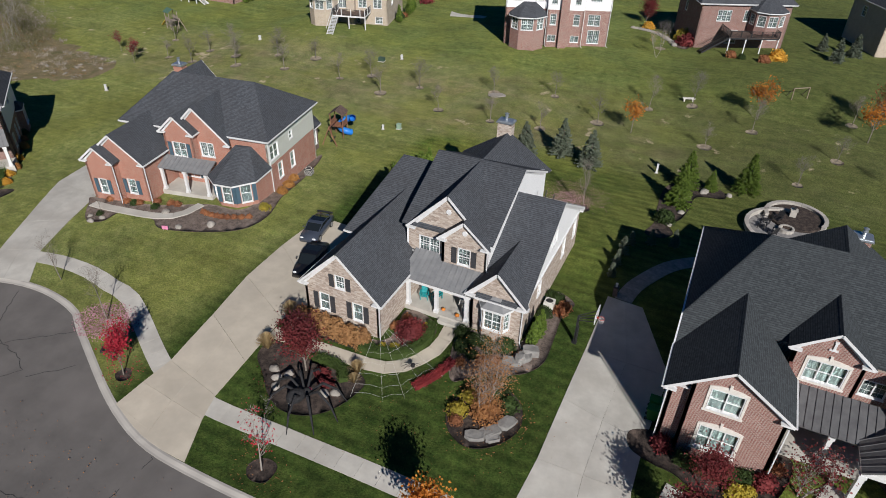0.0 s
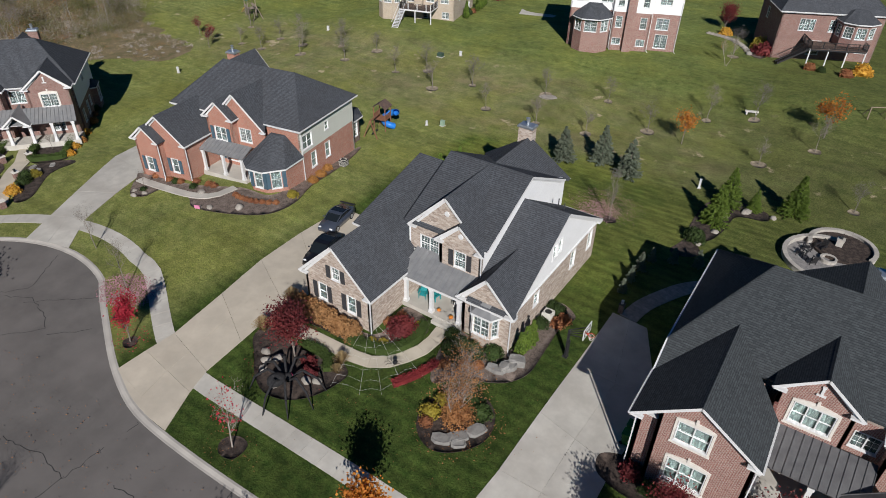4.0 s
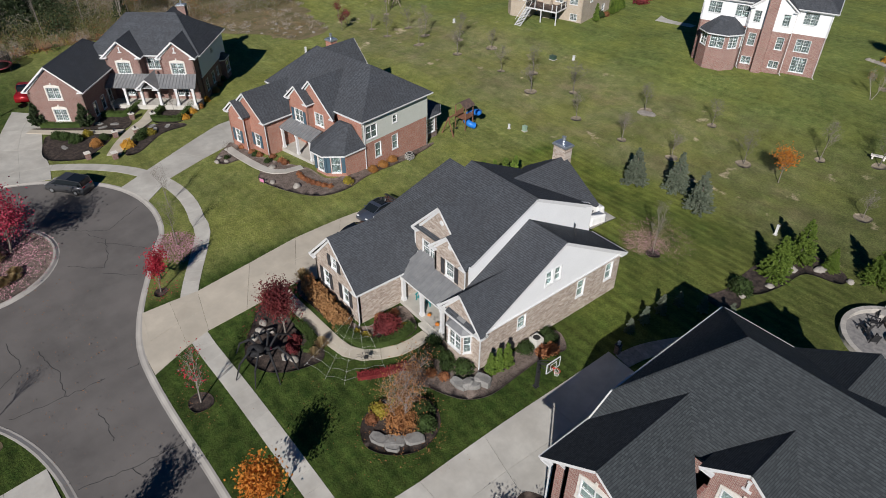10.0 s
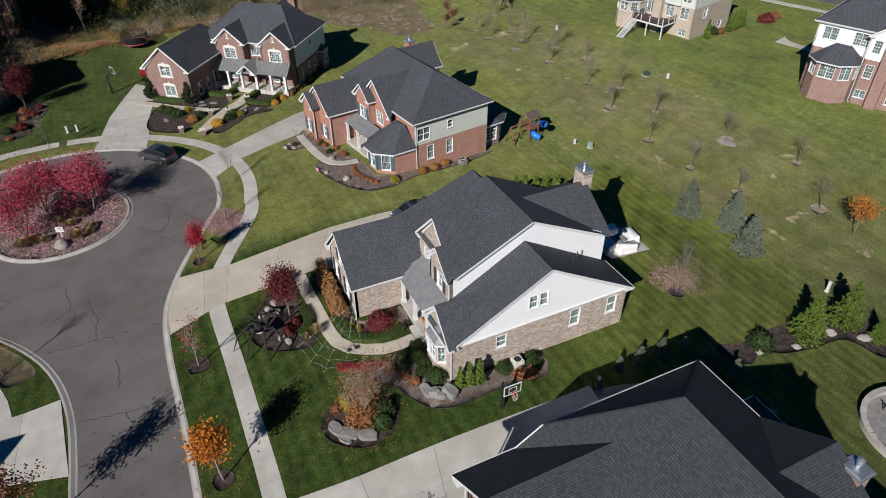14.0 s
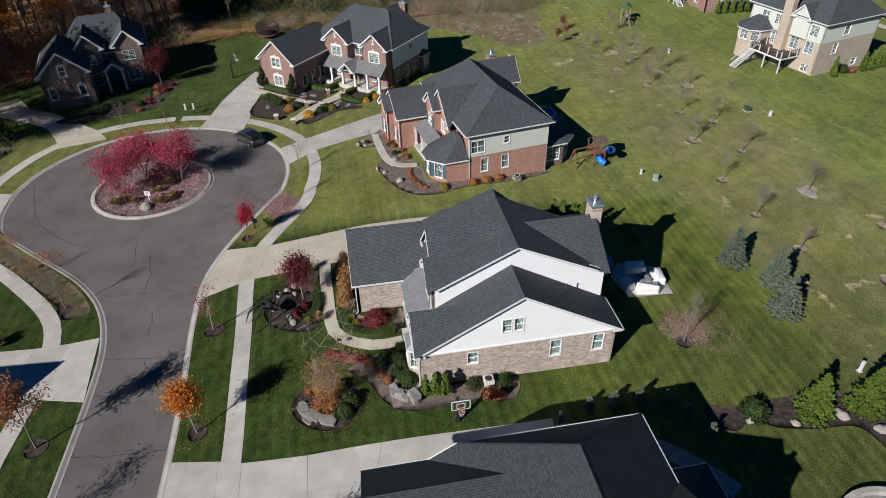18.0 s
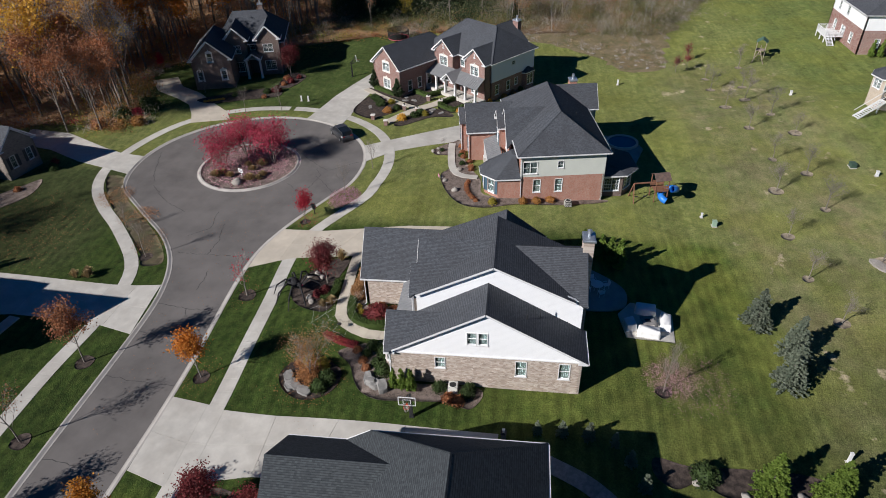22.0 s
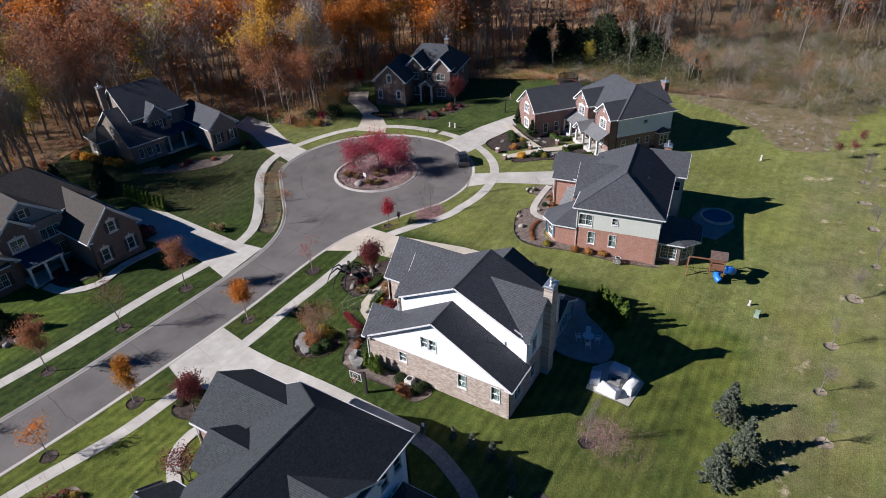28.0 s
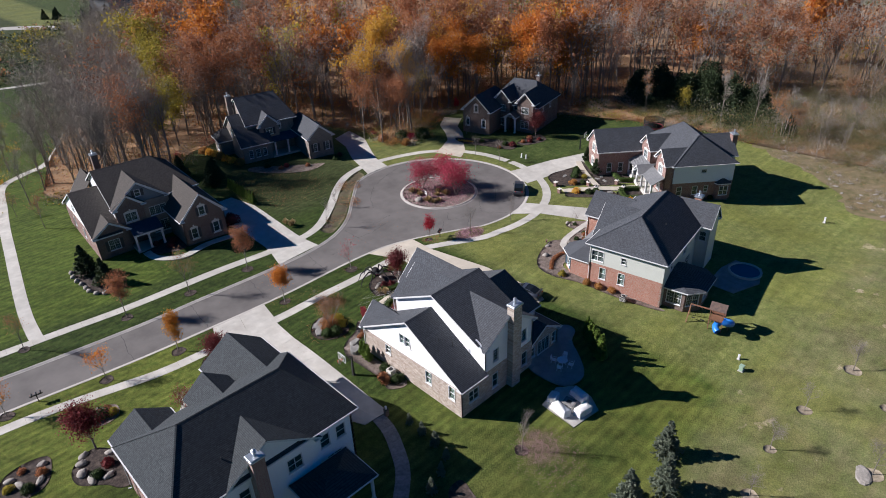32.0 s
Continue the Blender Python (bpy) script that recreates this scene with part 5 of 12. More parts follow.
for cx, cy in ((3.2, 53.2), (6.0, 53.2), (8.8, 53.2)):
    N.column(cx, cy, -0.2, 2.95, 0.12)
for x, y in ((1.3, 31.65), (8.2, 31.2), (19.0, 35.9)):
    N.downpipe(x, y, 0.4, 5.3)
for x, y in ((9.0, 46.9), (12.8, 46.5), (13.6, 46.8)):
    N.put("vent_pipe", Geo().tube((x, y, 8.1), (x, y, 8.8), 0.06), SHUTTER_BLACK, "short roof vent pipe")

# ---- the orange brick house with sage siding ----
ST = SHUTTER_TEAL
R = House("house", "orange red brick house with sage siding above", house_pose(-49.0, 46.5, 0.2, 9.0))
R.box_walls(-8.6, 8.0, -1.2, 9.2, -0.9, 6.4, {"f": BRICK_ORANGE, "l": BRICK_ORANGE, "b": SIDING_GREY, "r": BRICK_ORANGE}, sides="flb",
            wins={"b": [(3, 3.9, 1.2, 1.5, "dh"), (8, 3.9, 1.2, 1.5, "dh"), (13, 3.9, 1.2, 1.5, "dh"), (10, 0.8, 1.8, 2.0, "dh")], "l": [(3, 3.9, 0.9, 1.4, "dh")]})
R.wall((8.0, -1.2), (8.0, 9.2), -0.9, 3.4, BRICK_ORANGE, None, [(2.1, 1.2, 0.9, 1.75, "dh", None, None, "pale"), (4.8, 1.2, 0.9, 1.75, "dh", None, None, "pale")])
R.wall((8.02, -1.2), (8.02, 9.2), 3.4, 6.4, SIDING_GREY, None, [(1.2, 3.85, 1.7, 1.55, "dh"), (4.9, 4.5, 0.7, 0.9, "dh")])
R.roof(-9.0, 8.45, -1.65, 9.65, 6.45, 10.2, "x", 3.6, 4.2)
# front gables
R.wall((-2.6, -2.1), (4.2, -2.1), -0.9, 5.6, BRICK_ORANGE, (3.2, 9.0), [(1.4, 4.0, 1.5, 1.5, "dh", ST), (4.2, 4.0, 1.5, 1.5, "grid")])
R.wall((-2.6, -1.0), (-2.6, -2.1), -0.9, 5.6, BRICK_ORANGE)
R.roof(-2.95, 4.55, -2.5, 4.0, 5.75, 9.4, "y", onto=(-1.65, 6.45, 0.664))
R.wall((-2.75, -2.9), (0.6, -2.9), 3.4, 6.6, BRICK_ORANGE, (1.67, 8.2), [(1.67, 4.0, 1.5, 1.5, "dh", ST)])
R.wall((-2.75, -2.0), (-2.75, -2.9), 3.4, 6.6, BRICK_ORANGE)
R.wall((0.6, -2.9), (0.6, -2.0), 3.4, 6.6, BRICK_ORANGE)
R.roof(-3.1, 0.95, -3.25, 1.0, 6.7, 8.5, "y", onto=(-1.65, 6.45, 0.664))
# garage wing
R.wall((-8.9, -6.6), (-2.9, -6.6), -0.9, 4.5, BRICK_ORANGE, (2.9, 7.0), [(4.1, 0.9, 0.9, 1.6, "dh", ST)])
R.wall((-2.9, -6.6), (-2.9, -1.0), -0.9, 4.5, BRICK_ORANGE)
R.wall((-8.9, -1.0), (-8.9, -6.6), -0.9, 4.5, BRICK_ORANGE)
R.roof(-9.3, -2.55, -7.0, -0.5, 4.6, 7.4, "y", rakes=(True, False))
R.wall((-9.1, -7.4), (-5.9, -7.4), -0.9, 4.5, BRICK_ORANGE, (1.6, 5.9), [(1.5, 0.9, 0.9, 1.6, "dh", ST)])
R.wall((-5.9, -7.4), (-5.9, -6.5), -0.9, 4.5, BRICK_ORANGE)
R.wall((-9.1, -6.5), (-9.1, -7.4), -0.9, 4.5, BRICK_ORANGE)
R.roof(-9.45, -5.55, -7.75, -4.5, 4.6, 6.2, "y", rakes=(True, False), eaves=(True, False))
# porch and corner bay
R.seam_roof((-2.9, -2.9, 4.0), (2.9, -2.9, 4.0), (2.9, -4.7, 3.3), (-2.9, -4.7, 3.3), METAL_ROOF)
R.slab([(-2.9, -4.7), (3.0, -4.7), (3.0, -2.0), (-2.9, -2.0)], -0.3, 0.75, CONCRETE, label="concrete porch floor")
for cx in (-2.6, 0.1, 2.6):
    R.column(cx, -4.5, 0.75, 3.2, 0.13)
R.wall((-2.6, -2.12), (4.2, -2.12), 0.6, 3.4, BRICK_ORANGE, None, [(1.9, 1.3, 1.6, 1.4, "dh", ST), (4.6, 0.8, 1.0, 2.1, "doorgrid", None, None, "dim")])
R.bay([(3.2, -2.0), (3.2, -4.3), (4.5, -5.4), (6.3, -5.4), (7.9, -3.9), (7.98, -1.2)], -0.9, 3.3, BRICK_ORANGE, [(0, 0, 0), (1.0, 0.9, 2.0), (1.0, 1.0, 2.0), (1.0, 1.0, 2.0), (0, 0, 0)], "dh", SHINGLE, 5.6, ST)
R.chimney(-7.6, 8.0, 1.1, 0.95, 4.0, 9.4, BRICK_ORANGE)
R.roof(-9.2, -4.6, 6.0, 11.2, 6.35, 9.1, "y", onto=(9.65, 6.45, -0.664), gable=1)
R.box_walls(-8.8, -5.0, 9.0, 10.9, -0.9, 6.3, SIDING_GREY, sides="lrb", wins={"r": [(1.0, 4, 0.9, 1.4, "dh")]}, apex={"b": (1.9, 8.8)})
# glazed garden room
R.bay([(7.0, 9.2), (7.0, 12.0), (5.4, 13.6), (1.6, 13.6), (0.2, 12.0), (0.2, 9.2)], -1.2, 2.6, BRICK_BROWN, [(0.3, 1.9, 1.8), (0.3, 1.7, 1.8), (0.3, 2.2, 1.8), (0.3, 1.7, 1.8), (0, 0, 0)], "dhgrid", SHINGLE, 3.9)
for x, y, z in ((8.1, -1.1, 6.3), (-2.75, -6.7, 4.4), (-5.8, -7.5, 4.4)):
    R.downpipe(x, y, 0.1, z)
for x, y, z in ((-2.5, 6.2, 8.6), (1.5, 6.6, 8.4)):
    R.put("vent_pipe", Geo().tube((x, y, z - 0.8), (x, y, z + 0.3), 0.06), SHUTTER_BLACK, "short roof vent pipe")

# ---- the red brick house with the long porch ----
W = House("house", "wine red brick house with grey side siding and long porch", house_pose(-80.0, 37.5, -0.7, 50.0))
W.box_walls(-6.5, 6.8, -2.2, 8.6, -0.5, 6.5, {"f": BRICK_WINE, "l": BRICK_WINE, "b": SIDING_SLATE, "r": BRICK_WINE}, sides="flb", wins={"f": [(7.0, 4.5, 1.7, 1.5, "grid")]})
W.wall((6.8, -2.2), (6.8, 8.6), -0.5, 3.2, BRICK_WINE, None, [(1.4, 0.9, 0.9, 1.6, "dh"), (4.2, 0.9, 0.9, 1.6, "dh"), (6.2, 1.3, 0.7, 1.2, "dh")])
W.wall((6.82, -2.2), (6.82, 8.6), 3.2, 6.5, SIDING_SKY_TINT, None, [(5.4, 5.0, 0.9, 0.6, "dh")])
W.bay([(6.8, 5.6), (7.5, 5.9), (7.5, 7.9), (6.8, 8.2)], -0.3, 3.0, BRICK_WINE, [(0, 0, 0), (0.8, 1.5, 1.7), (0, 0, 0)], "dh", SHINGLE, 3.7)
W.roof(-8.6, 7.25, -2.65, 9.05, 6.6, 10.6, "x", 4.5, 4.4)
for gx in (-3.1, 4.3):
    W.wall((gx - 2.3, -3.6), (gx + 2.3, -3.6), -0.3, 6.6, BRICK_WINE, (2.3, 8.7), [(2.3, 4.3, 1.7, 1.5, "arch_dhgrid"), (2.3, 1.2, 1.5, 1.6, "dhgrid", None, None, "dim")])
    W.wall((gx - 2.3, -2.2), (gx - 2.3, -3.6), -0.3, 6.6, BRICK_WINE)
    W.wall((gx + 2.3, -3.6), (gx + 2.3, -2.2), -0.3, 6.6, BRICK_WINE)
    W.roof(gx - 2.7, gx + 2.7, -4.0, 2.5, 6.65, 8.9, "y", onto=(-2.65, 6.6, 0.684))
    W.put("keystone_ornament", Geo().box((0, 0, 0), (0.14, 0.1, 0.62)).box((0, -0.01, -0.34), (0.5, 0.12, 0.1)).box((0, -0.01, 0.3), (0.22, 0.12, 0.1)), TRIM, "white gable ornament", Matrix.Translation((gx, -3.65, 7.6)))
W.seam_roof((-5.4, -3.6, 4.3), (6.6, -3.6, 4.3), (7.0, -6.0, 3.2), (-5.8, -6.0, 3.2), METAL_ROOF)
W.roof(-0.9, 2.1, -6.6, -4.2, 3.3, 4.6, "y", mat=METAL_ROOF, onto=(-6.0, 3.2, 0.46))
W.slab([(-5.6, -5.9), (6.8, -5.9), (6.8, -3.5), (-5.6, -3.5)], -0.3, 0.7, CONCRETE, label="concrete porch floor")
for cx in (-5.4, -2.8, -0.6, 1.8, 4.2, 6.5):
    W.column(cx, -5.75, 0.7, 3.1, 0.16)
W.wall((-12.3, -11.8), (-5.3, -11.8), -0.3, 5.0, BRICK_WINE, (3.5, 8.1), [(3.5, 4.1, 1.6, 1.4, "arch_dhgrid"), (3.5, 1.1, 1.6, 1.5, "arch_dhgrid")])
W.wall((-5.3, -11.8), (-5.3, -2.2), -0.3, 5.0, BRICK_WINE, None, [(2.2, 0.9, 0.9, 1.8, "dh"), (4.4, 0.9, 0.9, 1.8, "dh"), (6.6, 0.9, 0.9, 1.8, "dh")])
W.wall((-12.3, 2.0), (-12.3, -11.8), -0.3, 5.0, BRICK_WINE)
W.wall((-6.5, 2.0), (-12.3, 2.0), -0.3, 5.0, BRICK_WINE)
W.roof(-12.7, -4.9, -12.2, 2.4, 5.1, 8.4, "y", in1=3.9)
W.chimney(0.9, 10.6, 1.2, 0.9, -0.5, 9.5, BRICK_WINE)
W.box_walls(-4.0, 3.4, 8.6, 10.2, -0.5, 6.5, {"l": SIDING_SLATE, "r": SIDING_SKY_TINT, "b": SIDING_SKY_TINT}, sides="lrb", wins={"b": [(5.6, 4.2, 1.2, 1.5, "dh"), (1.2, 4.2, 1.2, 1.5, "dh")]}, apex={"b": (3.7, 8.9)})
W.roof(-4.4, 3.8, 6.0, 10.6, 6.5, 9.4, "y", onto=(9.05, 6.6, -0.684), gable=1)

# ---- the brown brick house below the woods ----
B = House("house", "brown brick house with twin front gables below the woods", house_pose(-84.0, -4.5, -0.4, 103.5))
B.box_walls(-5.0, 6.6, 0.6, 12.0, -0.5, 5.6, BRICK_BROWN, wins={"f": [(6.2, 4.4, 0.9, 1.2, "dh")], "r": [(3, 3.9, 0.9, 1.4, "dh"), (7, 3.9, 0.9, 1.4, "dh")]})
B.roof(-5.5, 7.1, 0.15, 12.5, 5.7, 10.0, "x", 3.4, 3.6)
for gx in (-1.6, 4.2):
    B.wall((gx - 2.0, -0.8), (gx + 2.0, -0.8), -0.5, 6.6, BRICK_BROWN, (2.0, 8.8), [(2.0, 4.3, 1.7, 1.4, "dhgrid"), (2.0, 0.9, 1.9, 1.7, "dhgrid")])
    B.wall((gx - 2.0, 0.6), (gx - 2.0, -0.8), -0.5, 6.6, BRICK_BROWN)
    B.wall((gx + 2.0, -0.8), (gx + 2.0, 0.6), -0.5, 6.6, BRICK_BROWN)
    B.roof(gx - 2.45, gx + 2.45, -1.2, 5.0, 6.65, 9.1, "y", onto=(0.15, 5.7, 0.696))
B.wall((-8.7, -6.2), (-1.9, -6.2), -0.5, 5.2, BRICK_BROWN, (3.4, 8.3), [(3.4, 5.0, 0.8, 1.4, "arch_dh"), (5.3, 1.7, 0.8, 1.5, "arch_dh"), (1.2, 1.7, 0.8, 1.5, "arch_dh")])
B.wall((-1.9, -6.2), (-1.9, 0.6), -0.5, 5.2, BRICK_BROWN)
B.wall((-8.7, 6.0), (-8.7, -6.2), -0.5, 5.2, BRICK_BROWN)
B.wall((-5.0, 6.0), (-8.7, 6.0), -0.5, 5.2, BRICK_BROWN)
B.roof(-9.1, -1.5, -6.6, 6.4, 5.3, 8.7, "y", in1=3.8)
B.roof(-0.2, 2.8, -2.6, 0.0, 3.6, 4.7, "y", mat=METAL_DARK)
for cx in (0.1, 2.5):
    B.column(cx, -2.3, 0, 3.5, 0.17)
B.chimney(2.6, 9.4, 0.9, 0.9, 6, 10.2, BRICK_BROWN)

# ---- the dark stone house in the shade of the woods ----
L1 = House("house", "dark stone house with steep charcoal roofs in shade", house_pose(-40.0, -31.5, -0.1, 168.0))
L1.box_walls(-6.2, 4.0, 1.5, 12.8, -0.5, 7.0, STONE_DARK, wins={"l": [(5.6, 4.6, 0.9, 1.4, "dh")], "f": [(6.6, 5.0, 1.4, 1.4, "dhgrid")]}, apex={"l": (5.65, 11.0)})
L1.roof(-6.6, 4.6, 0.9, 13.2, 7.1, 11.7, "x", 0, 2.4)
L1.wall((-4.0, 0.2), (0.2, 0.2), 3.6, 6.6, STONE_DARK, (2.1, 8.6), [(2.1, 4.6, 1.4, 1.4, "dhgrid", SB)])
L1.roof(-4.4, 0.6, -0.2, 6.0, 6.6, 9.0, "y", onto=(0.9, 7.1, 0.748))
L1.wall((-8.6, -1.5), (-2.4, -1.5), -0.5, 3.6, STONE_DARK, None, [(1.6, 0.9, 0.8, 1.7, "dhgrid"), (3.1, 0.9, 0.9, 1.7, "dhgrid"), (4.6, 0.9, 0.8, 1.7, "dhgrid")])
L1.wall((-8.6, 12.0), (-8.6, -1.5), -0.5, 3.6, STONE_DARK, (6.75, 8.3), [(7.0, 4.2, 0.9, 1.5, "dh")])
L1.wall((-6.2, 12.0), (-8.6, 12.0), -0.5, 3.6, STONE_DARK)
L1.roof(-9.0, -2.0, -2.0, 12.4, 3.7, 8.7, "x", 0, 0, rakes=(True, False))
L1.seam_roof((-2.4, 1.0, 4.3), (4.2, 1.0, 4.3), (4.2, -1.6, 3.4), (-2.4, -1.6, 3.4), METAL_BLUE)
for cx in (-1.6, 1.2, 3.9):
    L1.column(cx, -1.4, 0, 3.3, 0.15)
L1.slab([(-2.4, -1.7), (4.2, -1.7), (4.2, 1.5), (-2.4, 1.5)], -0.5, 0.4, CONCRETE, label="concrete porch floor")
L1.wall((3.6, -7.4), (9.0, -7.4), -0.5, 4.3, STONE_DARK, (2.7, 6.4), [(1.4, 1.4, 0.8, 1.7, "dhgrid", SB), (4.1, 1.4, 0.8, 1.7, "dhgrid", SB)])
L1.wall((3.6, 1.5), (3.6, -7.4), -0.5, 4.3, STONE_DARK)
L1.wall((9.0, -7.4), (9.0, 6.0), -0.5, 4.3, STONE_DARK)
L1.wall((9.0, 6.0), (4.0, 6.0), -0.5, 4.3, STONE_DARK)
L1.roof(3.2, 9.4, -7.8, 6.4, 4.4, 7.0, "y", in1=3.0)
L1.chimney(-7.0, 9.4, 1.0, 1.0, 2, 11.6, STONE_DARK)
L1.box_walls(-11.2, -8.6, 6.0, 11.0, -0.5, 3.2, STONE_DARK, sides="flb", wins={"l": [(2.5, 0.8, 1.4, 1.6, "dh")]})
L1.roof(-11.6, -8.2, 5.6, 11.4, 3.3, 5.2, "x", 1.6, 0)

# ---- the brown brick house with taupe roofs ----
L2 = House("house", "brown brick house with taupe roofs and blue porch roof", house_pose(-3.7, -13.5, 0.1, 176.0))
TS = SHINGLE_TAN
L2.box_walls(-4.2, 4.3, 0.6, 15.0, -0.5, 7.0, {"f": BRICK_BROWN, "l": SIDING_WHITE, "r": BRICK_BROWN, "b": BRICK_BROWN}, wins={"f": [(6.5, 4.3, 2.1, 1.5, "grid"), (6.5, 1.0, 2.1, 1.9, "grid")]}, apex={"l": (7.2, 10.6)})
L2.roof(-4.6, 9.5, 0.2, 15.4, 7.05, 11.2, "x", 0, 4.5, TS)
L2.wall((-4.4, 0.0), (3.9, 0.0), 6.9, 7.0, SIDING_SLATE, (4.2, 10.2), [(4.2, 8.0, 0.8, 1.1, "dh", SB)])
L2.roof(-4.75, 4.35, -0.4, 7.5, 7.05, 10.5, "y", mat=TS, ridge=-0.1, onto=(0.2, 7.05, 0.546))
L2.wall((-4.3, -0.6), (0.0, -0.6), 3.4, 6.9, BRICK_BROWN, (2.15, 8.7), [(2.15, 4.5, 1.7, 1.4, "arch_dhgrid")])
L2.roof(-4.7, 0.4, -1.0, 5.0, 6.95, 9.0, "y", mat=TS, onto=(0.2, 7.05, 0.546))
L2.wall((0.0, -0.3), (4.2, -0.3), -0.5, 7.0, STONE_DARK, None, [(2.1, 4.2, 2.6, 1.5, "grid"), (2.1, 1.1, 2.6, 1.9, "grid")])
L2.seam_roof((-3.2, -0.6, 4.1), (1.4, -0.6, 4.1), (1.4, -3.4, 3.2), (-3.2, -3.4, 3.2), METAL_BLUE)
L2.put("porch_beam", Geo().box((-0.9, -3.2, 3.0), (4.6, 0.25, 0.4)), TRIM, "white porch beam")
for cx in (-3.0, -1.0, 1.1):
    L2.column(cx, -3.2, 0.2, 2.85, 0.14)
L2.slab([(-3.2, -3.5), (1.4, -3.5), (1.4, 0), (-3.2, 0)], -0.5, 0.3, CONCRETE, label="concrete porch floor")
L2.wall((-8.3, -1.3), (-3.3, -1.3), -0.5, 3.7, BRICK_BROWN, (2.5, 5.5), [(2.5, 1.0, 1.6, 1.7, "dhgrid", SB)])
L2.wall((-8.3, 17.0), (-8.3, -1.3), -0.5, 3.7, BRICK_WINE, None, [(5, 1.2, 0.9, 1.6, "dh"), (11, 1.2, 0.9, 1.6, "dh")])
L2.wall((-8.32, 16.6), (-8.32, -0.9), 3.7, 3.8, SIDING_WHITE, (8.75, 8.2), [(6.8, 4.5, 1.3, 1.3, "dh")])
L2.wall((-4.2, 17.0), (-8.3, 17.0), -0.5, 3.7, BRICK_WINE)
L2.roof(-8.7, -4.2, -1.7, 17.4, 3.8, 8.6, "x", mat=TS, rakes=(True, False))
L2.roof(-8.72, -2.9, -1.8, 5.0, 3.9, 5.9, "y", mat=TS, onto=(-1.7, 3.8, 0.503))
L2.wall((3.3, -7.3), (10.2, -7.3), -0.5, 4.7, BRICK_BROWN, (3.45, 8.4), [(1.6, 1.3, 0.9, 1.7, "arch_dh", SB), (5.2, 1.3, 0.9, 1.7, "arch_dh", SB), (3.45, 4.9, 0.9, 1.4, "arch_dh", SB)])
L2.wall((3.3, 0.6), (3.3, -7.3), -0.5, 4.7, BRICK_BROWN)
L2.wall((10.2, -7.3), (10.2, 13.0), -0.5, 4.7, BRICK_BROWN)
L2.wall((10.2, 13.0), (4.3, 13.0), -0.5, 4.7, BRICK_BROWN)
L2.roof(2.9, 10.6, -7.7, 10.0, 4.8, 8.7, "y", mat=TS, in1=3.5)
L2.chimney(-2.0, 15.2, 1.0, 1.0, 4, 11.3, BRICK_BROWN)
L2.roof(-7.0, -1.0, 12.0, 18.5, 4.5, 8.5, "y", mat=TS, rakes=(False, True))

# ---- houses beyond the field ----
F1 = House("house", "tan brick house with a raised white deck", house_pose(-66.5, 103.2, 1.4, 15.0))
F1.box_walls(-7, 7, 0, 12, -1, 4.9, BRICK_TAN, wins={"f": [(6.0, 2.6, 2.2, 2.1, "doorgrid", None, None, "dim"), (9.4, 2.9, 1.5, 1.8, "dhgrid"), (12.2, 2.9, 1.5, 1.8, "dhgrid"), (12.4, 0.2, 1.3, 1.1, "dhgrid"), (8.0, 0.0, 1.8, 2.0, "grid")],
                                                     "r": [(3.5, 2.9, 1.0, 1.6, "dhgrid"), (9.0, 0.2, 1.2, 1.1, "dhgrid")], "l": [(5, 2.9, 1.0, 1.6, "dhgrid")]})
F1.box_walls(-7.02, 7.02, -0.02, 12.02, 4.9, 7.9, SIDING_CREAM, wins={"f": [(3.0, 5.6, 1.4, 1.5, "dhgrid"), (5.6, 5.6, 1.4, 1.5, "dhgrid"), (9.6, 5.6, 1.7, 1.6, "dhgrid"), (12.3, 5.6, 1.5, 1.6, "dhgrid")], "r": [(5, 5.6, 1.2, 1.5, "dhgrid")]})
F1.roof(-7.5, 7.5, -0.5, 12.5, 8.0, 12.2, "x", 4, 4)
F1.wall((1.4, -0.4), (4.4, -0.4), 4.9, 7.9, SIDING_CREAM, (1.5, 9.6))
F1.roof(1.0, 4.8, -0.8, 4.0, 7.9, 9.9, "y", onto=(-0.5, 8.0, 0.646))
F1.bay([(-6.8, 0), (-7.0, -1.9), (-5.7, -3.2), (-3.6, -3.2), (-2.4, -1.9), (-2.2, 0)], -1, 4.7, BRICK_TAN, [(2.9, 1.0, 1.7), (2.9, 1.1, 1.7), (2.9, 1.5, 1.7), (2.9, 1.1, 1.7), (0, 0, 0)], "dhgrid", SHINGLE, 6.2)
F1.chimney(0.4, -0.5, 1.5, 1.0, -0.5, 12.4, BRICK_TAN)


